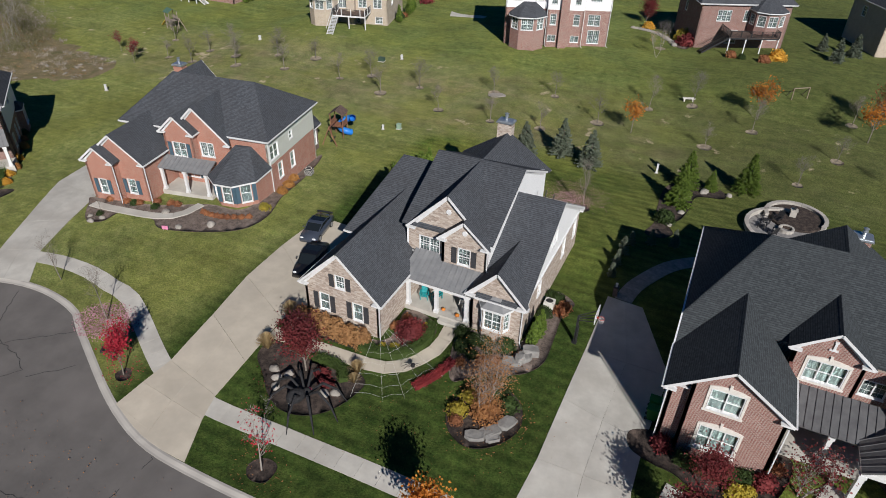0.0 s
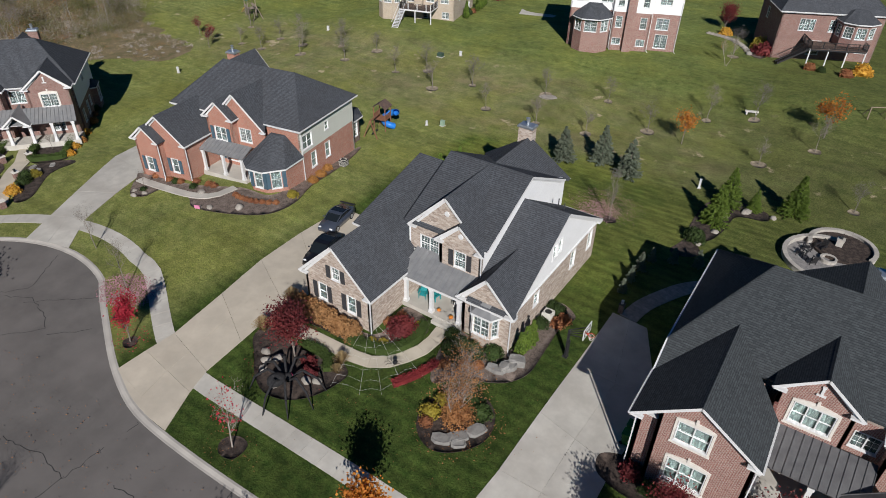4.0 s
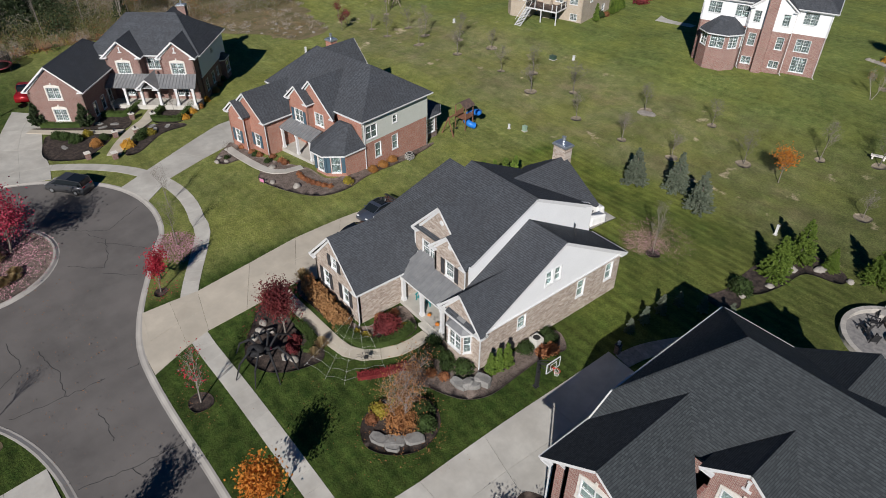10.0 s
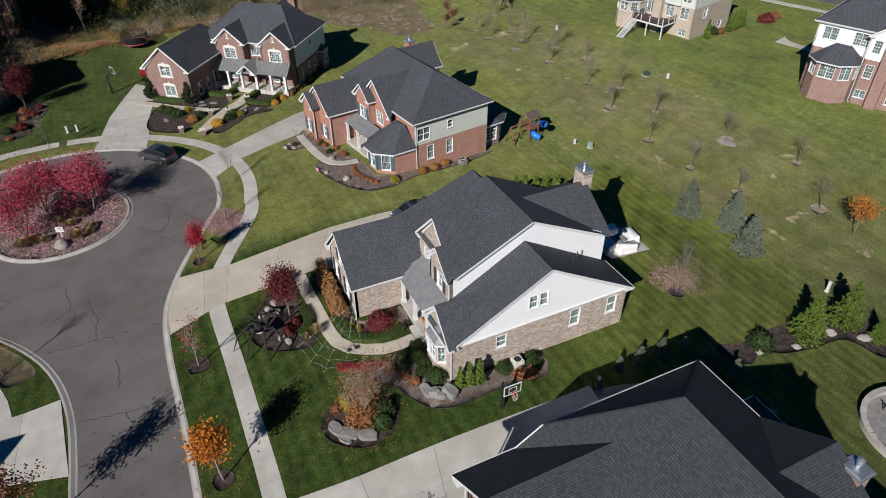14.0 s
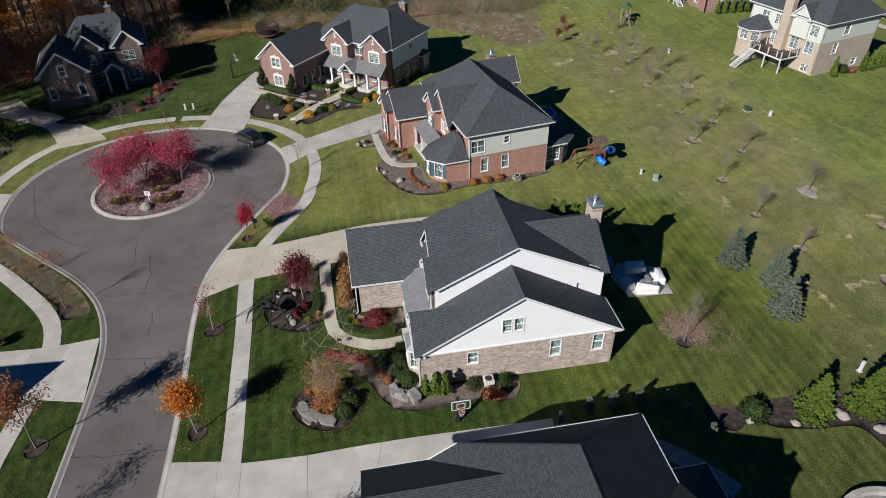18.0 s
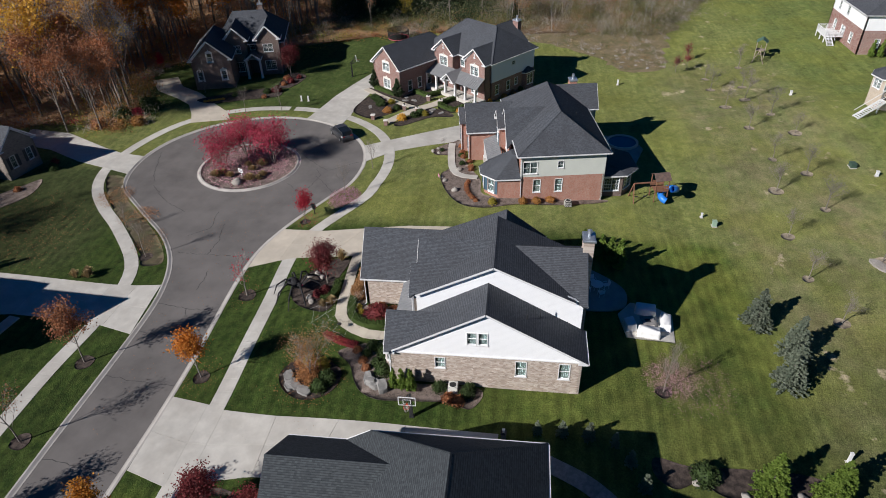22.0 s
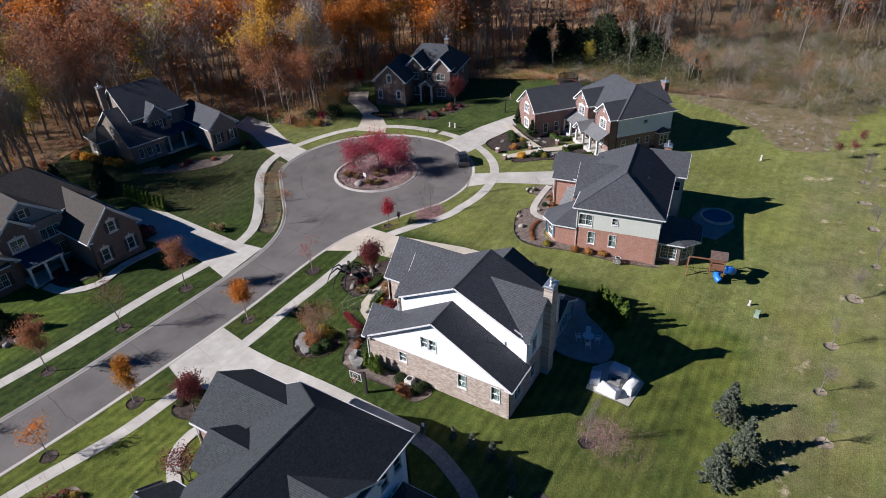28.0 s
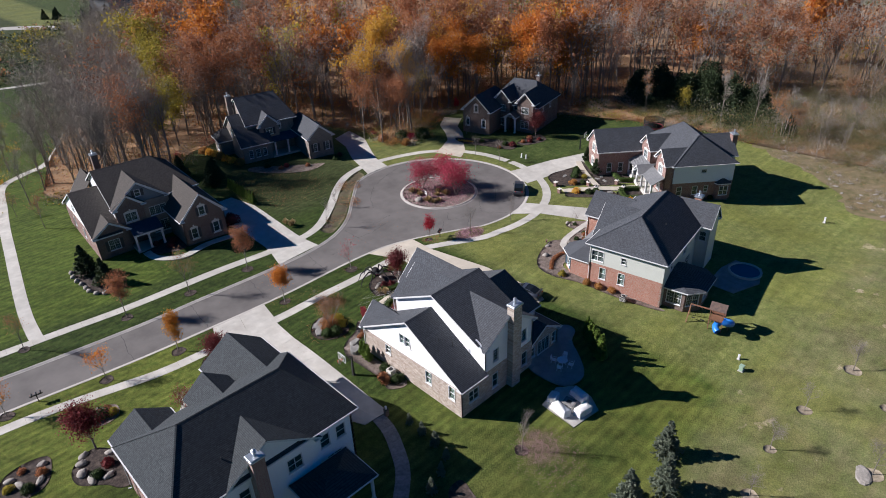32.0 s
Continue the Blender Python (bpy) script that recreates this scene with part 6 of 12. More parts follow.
def raised_deck(name, label, m, w, d, z, mat, rail, side=1, legs=None, infill=None, stair_front=False):
    """Boards on posts with a rail all round and a stair."""
    t = thing(name, label, "deck", m)
    g = Geo()
    k = int(d / 0.16)
    board = Geo().box((0, 0, z - 0.02), (w, d / k - 0.012, 0.04)).mesh("deck_board", mat)
    for i in range(k):
        part("deck_board", board, None, t, m=Matrix.Translation((0, (i + 0.5) * d / k, 0)))
    g = Geo().box((0, 0.03, z - 0.16), (w, 0.06, 0.24)).box((-w / 2, d / 2, z - 0.16), (0.06, d, 0.24)).box((w / 2, d / 2, z - 0.16), (0.06, d, 0.24))
    part("rim_joist", g, rail, t)
    post = Geo().box((0, 0, z / 2), (0.16, 0.16, z)).mesh("post", legs or rail)
    n = max(2, int(w / 2.6))
    for i in range(n + 1):
        part("post", post, None, t, m=Matrix.Translation((-w / 2 + w * i / n, 0.1, 0)))
    g = Geo()
    rail_post = Geo().bar((0, 0, z), (0, 0, z + 1.05), 0.12).mesh("rail_post", rail)
    for a, b in (((-w / 2, 0.05), (w / 2, 0.05)), ((-w / 2, 0.05), (-w / 2, d)), ((w / 2, 0.05), (w / 2, d))):
        g.bar((*a, z + 1.0), (*b, z + 1.0), 0.09 if infill is None else 0.05, 0.06).bar((*a, z + 0.12), (*b, z + 0.12), 0.05)
        ln = math.hypot(b[0] - a[0], b[1] - a[1])
        c = int(ln / 0.14)
        for i in range(c + 1):
            s = i / c
            p = (a[0] + (b[0] - a[0]) * s, a[1] + (b[1] - a[1]) * s)
            if i % 12 == 0:
                part("rail_post", rail_post, None, t, m=Matrix.Translation((*p, 0)))
            else:
                g.bar((*p, z), (*p, z + 1.05), 0.03)
    part("railing", g, infill or rail, t)
    g = Geo()
    s = int(z / 0.18)
    for i in range(s):
        if stair_front:
            g.box((side * (w / 2 - 0.6), -0.3 - i * 0.27, z - (i + 1) * 0.18), (1.1, 0.28, 0.05))
        else:
            g.box((side * (w / 2 + 0.3 + i * 0.27), 0.7, z - (i + 1) * 0.18), (0.28, 1.1, 0.05))
    for u in (0.05, 1.15):
        a, b = ((side * (w / 2 - u), 0.0), (side * (w / 2 - u), -0.3 - s * 0.27)) if stair_front else ((side * w / 2, u + 0.1), (side * (w / 2 + 0.3 + s * 0.27), u + 0.1))
        g.bar((*a, z - 0.1), (*b, 0.0), 0.06, 0.24)
        g.bar((*a, z + 0.95), (*b, 1.0), 0.06)
    part("stair", g, rail, t)
    return t


DECK_BROWN = mottled("brown_deck_boards", (0.11, 0.075, 0.06), (0.16, 0.11, 0.09), 3, rough=0.7, bump=0.1)
raised_deck("deck", "dark brown raised deck with white posts behind the tan house", pose(-64.6, 99.6, 1.3, 0, 0, 15), 6.0, 4.0, 2.4, DECK_BROWN, TRIM, -1, None, BLACK_METAL, True)

F2 = House("house", "tall red brick house with white upper storey", house_pose(-26.5, 108.0, 2.1, 20.0))
BW = BRICK_RED
F2.box_walls(-11, 6.2, 0, 11, -1, 5.6, BW, wins={"f": [(14.6, 3.2, 1.9, 1.7, "dhgrid"), (14.8, 0.3, 1.9, 2.1, "grid")]})
F2.box_walls(-11.02, 6.22, -0.02, 11.02, 5.6, 9.0, SIDING_WHITE, wins={"f": [(1.8, 6.8, 1.8, 1.6, "dhgrid"), (5.6, 6.8, 1.8, 1.6, "dhgrid"), (14.6, 7.0, 1.8, 1.6, "dhgrid")]})
F2.roof(-11.5, 6.7, -0.5, 11.5, 9.1, 13.0, "x", 4.5, 4.5)
F2.bay([(-9.9, 0), (-10.1, -1.8), (-8.7, -3.3), (-6.1, -3.3), (-4.5, -1.8), (-4.4, 0)], -1, 5.0, BW, [(2.9, 1.1, 1.7), (2.9, 1.4, 1.7), (2.9, 1.9, 1.7), (2.9, 1.4, 1.7), (2.9, 1.1, 1.7)], "dhgrid", SHINGLE, 6.6)
F2.wall((-4.1, -0.9), (1.7, -0.9), -1, 5.7, BW, None, [(0.95, 3.3, 0.95, 1.7, "dhgrid"), (4.75, 3.3, 0.95, 1.7, "dhgrid"), (0.95, 0.6, 1.3, 1.0, "grid"), (4.75, 0.6, 1.3, 1.0, "grid")])
F2.wall((-4.12, -0.92), (1.72, -0.92), 5.7, 8.6, SIDING_WHITE, (2.92, 11.0), [(0.95, 6.6, 0.9, 1.6, "dhgrid"), (4.75, 6.6, 0.9, 1.6, "dhgrid")])
F2.wall((-4.1, 0), (-4.1, -0.9), -1, 8.6, BW)
F2.wall((1.7, -0.9), (1.7, 0), -1, 8.6, BW)
F2.roof(-4.5, 2.1, -1.25, 4, 8.7, 11.3, "y", onto=(-0.5, 9.1, 0.65))
F2.chimney(-1.4, -1.25, 1.3, 0.75, -0.5, 12.8, BW)
for x in (-4.2, 1.8, 6.1):
    F2.downpipe(x, -0.12 if x > 4 else -1.0, -0.2, 8.6)

F3 = House("house", "red brown brick house with a black railed balcony deck", house_pose(-1.2, 121.0, 2.2, 25.0))
F3.box_walls(-7, 8, 0, 11, -1, 6.8, BRICK_WINE, wins={"f": [(4, 4, 2.2, 1.7, "dhgrid"), (8, 4, 1.4, 1.7, "dhgrid"), (11.5, 4, 2.2, 1.6, "dhgrid"), (6, 0.4, 1.8, 2.1, "dhgrid"), (13, 1.0, 1.4, 1.6, "dhgrid")], "l": [(4, 4, 1.0, 1.6, "dh")]})
F3.roof(-7.5, 8.5, -0.5, 11.5, 6.9, 11, "x", 4, 4)
F3.bay([(1.2, 0), (1.5, -2.0), (3.0, -3.0), (4.8, -3.0), (6.3, -2.0), (6.6, 0)], 2.6, 6.2, BRICK_WINE, [(3.9, 1.1, 1.6), (3.9, 1.2, 1.6), (3.9, 1.4, 1.6), (3.9, 1.2, 1.6), (3.9, 1.1, 1.6)], "dhgrid", SHINGLE, 7.6)
raised_deck("deck", "dark raised deck on white posts behind the tan house", pose(1.6, 117.6, 2.1, 0, 0, 25), 8.0, 4.6, 2.6, DECK_BROWN, BLACK_METAL, -1, TRIM)
F4 = House("house", "tan brick house beyond the lawns", house_pose(27.0, 132.0, 2.3, 25.0))
F4.box_walls(-7, 7, 0, 11, -1, 6.6, BRICK_TAN, wins={"f": [(3, 4, 1.4, 1.6, "dhgrid"), (7, 4, 1.4, 1.6, "dhgrid"), (3, 1, 1.4, 1.6, "dhgrid"), (11, 1, 1.4, 1.6, "dhgrid")], "l": [(4, 4, 1.2, 1.6, "dhgrid")]})
F4.roof(-7.5, 7.5, -0.5, 11.5, 6.7, 10.6, "x", 4, 4)
F0 = House("house", "dark red brick house with white upper storey and white deck", house_pose(-105.0, 108.0, 0, 0.0))
F0.box_walls(-8, 7, 0, 11, -1, 4.2, BRICK_RED, wins={"f": [(3, 1.2, 1.2, 1.6, "dhgrid"), (7, 0.6, 1.8, 2.1, "doorgrid"), (11, 0.8, 1.2, 1.8, "dhgrid")], "r": [(3, 1.0, 1.0, 1.6, "dhgrid"), (7.5, 1.0, 1.0, 1.6, "dhgrid")], "l": [(5, 1, 1.0, 1.6, "dhgrid")]})
F0.box_walls(-8.02, 7.02, -0.02, 11.02, 4.2, 7.0, SIDING_WHITE, wins={"f": [(3, 4.8, 1.2, 1.6, "dhgrid"), (7, 4.8, 1.2, 1.6, "dhgrid")], "r": [(5, 4.8, 1.0, 1.5, "dhgrid")]})
F0.roof(-8.5, 7.5, -0.5, 11.5, 7.1, 11.0, "x", 4, 4)
raised_deck("deck", "small white railed deck behind the red brick house", pose(-107.0, 104.5, -0.2, 0, 0, 0), 4.2, 3.4, 1.3, TRIM, TRIM)

# ---- plants ----
BARK = mottled("grey_bark", (0.13, 0.113, 0.097), (0.26, 0.23, 0.20), 4, rough=0.95, bump=0.5)
BARK_DARK = mottled("dark_grey_bark", (0.10, 0.088, 0.08), (0.19, 0.17, 0.155), 4, rough=0.95, bump=0.5)
BARK_PALE = mottled("pale_grey_bark", (0.26, 0.235, 0.21), (0.36, 0.33, 0.30), 4, rough=0.95, bump=0.4)
TWIG = mottled("thin_grey_twigs", (0.27, 0.232, 0.198), (0.38, 0.335, 0.295), 2, rough=0.95, bump=0)


def leaf_mat(name, c1, c2, c3, scale=0.5, trans=0.25):
    """Leaves that differ one by one, in patches and from plant to plant, and let a little light through."""
    m, n, l, p = base_mat(name, 0.7)
    p.inputs["Specular IOR Level"].default_value = 0.25
    geo = n.new("ShaderNodeNewGeometry")
    col = mixc(n, l, geo.outputs["Random Per Island"], c1, c2)
    pos = geo.outputs["Position"]
    col = mixc(n, l, math_node(n, l, "MULTIPLY", noise_fac(n, l, pos, scale, 0.4, 0.65), 0.8), col, c3)
    r = n.new("ShaderNodeObjectInfo").outputs["Random"]
    v = math_node(n, l, "ADD", 0.82, math_node(n, l, "MULTIPLY", r, 0.36))
    col = val(n, l, "ShaderNodeHueSaturation", {"Value": v, "Color": col}).outputs[0]
    l.new(col, p.inputs["Base Color"])
    tr = val(n, l, "ShaderNodeBsdfTranslucent", {"Color": col})
    mx = val(n, l, "ShaderNodeMixShader", {0: trans, 1: p.outputs[0], 2: tr.outputs[0]})
    l.new(mx.outputs[0], n["Material Output"].inputs[0])
    return m


LEAF_ORANGE = leaf_mat("orange_leaves", (0.55, 0.19, 0.03), (0.68, 0.31, 0.05), (0.45, 0.13, 0.03), trans=0.4)
LEAF_RUST = leaf_mat("rust_leaves", (0.35, 0.15, 0.07), (0.48, 0.225, 0.105), (0.26, 0.105, 0.06), trans=0.4)
LEAF_YELLOW = leaf_mat("golden_leaves", (0.66, 0.38, 0.05), (0.74, 0.47, 0.09), (0.55, 0.28, 0.04), trans=0.4)
LEAF_CRIMSON = leaf_mat("crimson_leaves", (0.42, 0.035, 0.06), (0.55, 0.08, 0.11), (0.30, 0.03, 0.045))
LEAF_ROSE = leaf_mat("rose_red_leaves", (0.43, 0.045, 0.09), (0.57, 0.10, 0.155), (0.31, 0.035, 0.06), trans=0.35)
LEAF_COPPER = leaf_mat("coppery_dry_leaves", (0.34, 0.15, 0.055), (0.45, 0.23, 0.09), (0.25, 0.12, 0.06), 1.0)
LEAF_AMBER = leaf_mat("amber_brown_leaves", (0.36, 0.17, 0.05), (0.47, 0.25, 0.075), (0.28, 0.13, 0.04), 1.0)
LEAF_SCARLET = leaf_mat("scarlet_leaves", (0.46, 0.022, 0.05), (0.58, 0.06, 0.085), (0.33, 0.02, 0.04))
LEAF_WINE = leaf_mat("wine_leaves", (0.15, 0.026, 0.03), (0.25, 0.05, 0.048), (0.105, 0.022, 0.027))
LEAF_OLIVE = leaf_mat("olive_leaves", (0.36, 0.29, 0.04), (0.50, 0.40, 0.06), (0.22, 0.20, 0.04), trans=0.4)
LEAF_GREEN = leaf_mat("shrub_leaves", (0.035, 0.062, 0.018), (0.06, 0.095, 0.025), (0.028, 0.045, 0.014), 1.0)
LEAF_BOX = leaf_mat("clipped_box_leaves", (0.05, 0.085, 0.02), (0.08, 0.12, 0.03), (0.045, 0.07, 0.018), 1.0)
LEAF_LIME = leaf_mat("bright_conifer_needles", (0.10, 0.155, 0.022), (0.155, 0.215, 0.038), (0.07, 0.115, 0.018), 1.2)
LEAF_SPRUCE = leaf_mat("blue_grey_needles", (0.125, 0.15, 0.105), (0.19, 0.215, 0.16), (0.09, 0.115, 0.08), 1.0)
LEAF_ARB = leaf_mat("arborvitae_needles", (0.13, 0.20, 0.03), (0.18, 0.25, 0.045), (0.07, 0.12, 0.022), 1.5)
LEAF_DARK = leaf_mat("dark_evergreen_needles", (0.036, 0.056, 0.024), (0.058, 0.082, 0.034), (0.026, 0.042, 0.018), 1.0)
LEAF_TAN = leaf_mat("dry_grass_blades", (0.36, 0.27, 0.14), (0.48, 0.37, 0.20), (0.28, 0.20, 0.10), 1.0)
LEAF_BROWN = leaf_mat("dried_flower_heads", (0.36, 0.19, 0.08), (0.50, 0.29, 0.13), (0.27, 0.14, 0.06), 1.2)
LEAF_BRUSH = leaf_mat("wild_brush_leaves", (0.125, 0.135, 0.055), (0.205, 0.20, 0.095), (0.195, 0.16, 0.105), 0.12)
LEAF_GOLD_ORANGE = leaf_mat("golden_orange_leaves", (0.58, 0.25, 0.035), (0.68, 0.36, 0.06), (0.48, 0.18, 0.03), trans=0.4)
LEAF_BARBERRY = leaf_mat("barberry_leaves", (0.23, 0.03, 0.035), (0.34, 0.055, 0.055), (0.15, 0.022, 0.028), 1.0)
LEAF_SCRUB = leaf_mat("olive_scrub_leaves", (0.14, 0.155, 0.042), (0.205, 0.21, 0.065), (0.15, 0.14, 0.065), 0.2)
LEAF_PINK = leaf_mat("fallen_pink_leaves", (0.36, 0.18, 0.215), (0.47, 0.28, 0.31), (0.25, 0.14, 0.155), 1.0, 0.0)
LEAF_LITTER = leaf_mat("fallen_rust_leaves", (0.30, 0.13, 0.05), (0.40, 0.20, 0.08), (0.22, 0.10, 0.05), 1.0, 0.0)


def quads_mesh(name, v, q, mat, smooth=False):
    """A mesh of quads straight from arrays."""
    v, q = np.asarray(v, dtype=np.float32), np.asarray(q, dtype=np.int32)
    me = bpy.data.meshes.new(name)
    me.vertices.add(len(v))
    me.vertices.foreach_set("co", v.ravel())
    me.loops.add(q.size)
    me.loops.foreach_set("vertex_index", q.ravel())
    me.polygons.add(len(q))
    me.polygons.foreach_set("loop_start", np.arange(0, q.size, 4, dtype=np.int32))
    me.update(calc_edges=True)
    me.materials.append(mat)
    if smooth:
        me.polygons.foreach_set("use_smooth", [True] * len(q))
    return me


def leaf_quads(pts, size, rng, flat=0.0, long=1.0):
    """A small folded leaf or spray at each point, turned at random."""
    pts = np.asarray(pts, float)
    n = len(pts)
    a = rng.normal(size=(n, 3))
    a[:, 2] *= 1 - flat
    a /= np.linalg.norm(a, axis=1)[:, None] + 1e-9
    b = np.cross(a, rng.normal(size=(n, 3)))
    b /= np.linalg.norm(b, axis=1)[:, None] + 1e-9
    s = size * rng.uniform(0.6, 1.3, (n, 1))
    a, b = a * s * long, b * s * 0.8
    v = np.stack([pts - a, pts + b, pts + a, pts - b], 1).reshape(-1, 3)
    return v, np.arange(4 * n).reshape(-1, 4)


def limbs(seed, height, spread, levels_=3, r0=0.12, kids=5, trunk_frac=0.35, up=0.55, sides=5, stems=1):
    """Branch skeleton: quads of tapered tubes, and the ends of the twigs with their directions."""
    rng = np.random.default_rng(seed)
    V, Q, tips = [], [], []
    count = 0

    def tube(p, q, ra, rb, k):
        nonlocal count
        d = q - p
        d = d / (np.linalg.norm(d) + 1e-9)
        s = np.cross(d, (0.31, 0.93, 0.2) if abs(d[2]) > 0.9 else (0, 0, 1.0))
        s /= np.linalg.norm(s) + 1e-9
        t = np.cross(d, s)
        ang = np.arange(k) * 2 * math.pi / k
        ring_ = np.cos(ang)[:, None] * s + np.sin(ang)[:, None] * t
        V.append(np.vstack([p + ring_ * ra, q + ring_ * rb]))
        i = np.arange(k)
        Q.append(np.stack([i, (i + 1) % k, (i + 1) % k + k, i + k], 1) + count)
        count += 2 * k

    def grow(p, d, ln, r, depth):
        k = sides if depth == levels_ else (4 if depth > 1 else 3)
        seg = 3 if depth >= levels_ - 1 else 2
        pts = [p]
        for i in range(seg):
            d = d + rng.normal(scale=0.12 if depth < levels_ or stems > 1 else 0.045, size=3) + np.array([0, 0, 0.06])
            d /= np.linalg.norm(d)
            q = p + d * ln / seg
            ra, rb = r * (1 - 0.65 * i / seg), r * (1 - 0.65 * (i + 1) / seg)
            tube(p, q, ra, rb, k)
            p = q
            pts.append(p)
        tips.append((p, d))
        if depth > 0:
            n = kids if depth < levels_ else int(kids * 1.6)
            for i in range(n):
                s = rng.uniform(0.25 if depth < levels_ else trunk_frac, 1.0)
                j = min(int(s * seg), seg - 1)
                o = pts[j] + (pts[j + 1] - pts[j]) * (s * seg - j)
                ph = rng.uniform(0, 2 * math.pi)
                out = np.array([math.cos(ph), math.sin(ph), 0]) * spread
                e = out + np.array([0, 0, up]) + d * 0.5
                e /= np.linalg.norm(e)
                grow(o, e, ln * rng.uniform(0.38, 0.6) * (1.15 - 0.45 * s if depth == levels_ else 1), r * 0.45 * (1.1 - 0.5 * s), depth - 1)

    for k in range(stems):
        lean = np.array([0, 0, 1.0]) if stems == 1 else np.array([0.32 * math.cos(k * 2.3), 0.32 * math.sin(k * 2.3), 1.0])
        grow(np.zeros(3) + (0.12 * np.array([math.cos(k * 2.3), math.sin(k * 2.3), 0]) if stems > 1 else 0), lean / np.linalg.norm(lean), height * (0.82 if stems == 1 else rng.uniform(0.6, 0.8)), r0, levels_)
    v = np.vstack(V)
    v[:, 2] -= 0.05
    return v, np.vstack(Q), tips


def crown_points(tips, n, radius, rng, zmin=0.0):
    t = np.array([p for p, _ in tips])
    t = t[t[:, 2] > zmin]
    i = rng.integers(0, len(t), n)
    return t[i] + rng.normal(scale=radius, size=(n, 3)) * (1, 1, 0.8)


def twig_quads(tips, n, rng, ln=0.5, w=0.008, zmin=0.0):
    """Fine end twigs as slender blades."""
    t = np.array([np.concatenate([p, d]) for p, d in tips])
    t = t[t[:, 2] > zmin]
    i = rng.integers(0, len(t), n)
    p = t[i, :3] + rng.normal(scale=ln * 0.25, size=(n, 3))
    d = t[i, 3:] + rng.normal(scale=0.6, size=(n, 3))
    d /= np.linalg.norm(d, axis=1)[:, None]
    s = np.cross(d, rng.normal(size=(n, 3)))
    s = s / np.linalg.norm(s, axis=1)[:, None] * w
    q = p + d * ln * rng.uniform(0.5, 1.2, (n, 1))
    v = np.stack([p - s, p + s, q + s * 0.3, q - s * 0.3], 1).reshape(-1, 3)
    return v, np.arange(4 * n).reshape(-1, 4)


def join_quads(*sets):
    V, Q, b = [], [], 0
    for v, q in sets:
        V.append(v)
        Q.append(q + b)
        b += len(v)
    return np.vstack(V), np.vstack(Q)


def tree_meshes(key, seed, height, spread, leaf=None, leaves=0, size=0.06, radius=0.25, twigs=300, bark=None, **kw):
    """Trunk and crown meshes of one tree, kept for its copies."""
    def make():
        rng = np.random.default_rng(seed + 7)
        v, q, tips = limbs(seed, height, spread, **kw)
        zmin = height * 0.22
        trunk = quads_mesh("trunk", v, q, bark or BARK)
        spray = quads_mesh("twig_spray", *twig_quads(tips, twigs, rng, height * 0.075, max(0.006, height * (0.0012 if height < 12 else 0.0011)), zmin), bark or TWIG) if twigs else None
        crown = None
        if leaf and leaves:
            crown = quads_mesh("crown", *leaf_quads(crown_points(tips, leaves, radius, rng, zmin), size, rng), leaf)
        return trunk, crown, spray
    return cached(("tree", key), make)


def put_tree(meshes, x, y, label, category="tree", rz=0.0, s=1.0, group="", name="tree", dz=0.0):
    t = thing(name, label, category, on(x, y, dz, rz) @ Matrix.Scale(s, 4), group)
    part("trunk", meshes[0], None, t)
    if meshes[1]:
        part("crown", meshes[1], None, t)
    if meshes[2]:
        part("twig_spray", meshes[2], None, t, kind="stuff")
    return t


def mulch_ring(x, y, r, mat=None, dz=0.045, hump=0.05):
    pts = [(x + r * (1 + 0.08 * math.sin(3 * a + x)) * math.cos(a), y + r * (1 + 0.07 * math.cos(2 * a + y)) * math.sin(a)) for a in np.linspace(0, 2 * math.pi, 19)[:-1]]
    tagged(new("mulch_ring", sheet(pts, dz, 0.1, 0.5, hump=hump).mesh("mulch_ring", mat or MULCH, True)), "dark mulch ring round a young tree", "mulch", kind="structure")


def conifer_mesh(key, seed, h, r, leaf, n=2600, size=0.1, droop=0.25, open_=0.25):
    """A cone of drooping whorled boughs, ragged at the rim."""
    def make():
        rng = np.random.default_rng(seed)
        V, Q, b = [], [], 0
        trunk = Geo().tube((0, 0, -0.1), (0, 0, h * 0.95), r * 0.07, 0.01, 7).mesh("trunk", BARK)
        pts = []
        tiers = int(h * 4.5)
        for k in range(tiers):
            s = k / tiers
            z = h * (0.05 + 0.95 * s)
            rad = r * (1 - s) ** 0.85 + 0.05
            nb = max(5, int(13 * (1 - s) + 4))
            for j in range(nb):
                a = rng.uniform(0, 2 * math.pi)
                ln = rad * rng.uniform(0.75, 1.12)
                m = max(3, int(n / tiers / nb * (0.5 + 1.2 * (1 - s))))
                u = np.sqrt(rng.uniform(0.02, 1, m))
                w = rng.normal(scale=0.09 * ln + 0.03, size=m) * (1.15 - u)
                pts.append(np.stack([math.cos(a) * ln * u - math.sin(a) * w, math.sin(a) * ln * u + math.cos(a) * w, z - droop * ln * u + rng.normal(scale=0.04, size=m) + 0.12 * ln * u * u], 1))
        p = np.vstack(pts)
        return trunk, quads_mesh("crown", *leaf_quads(p, size, rng, 0.5, 1.5), leaf)
    return cached(("con", key), make)


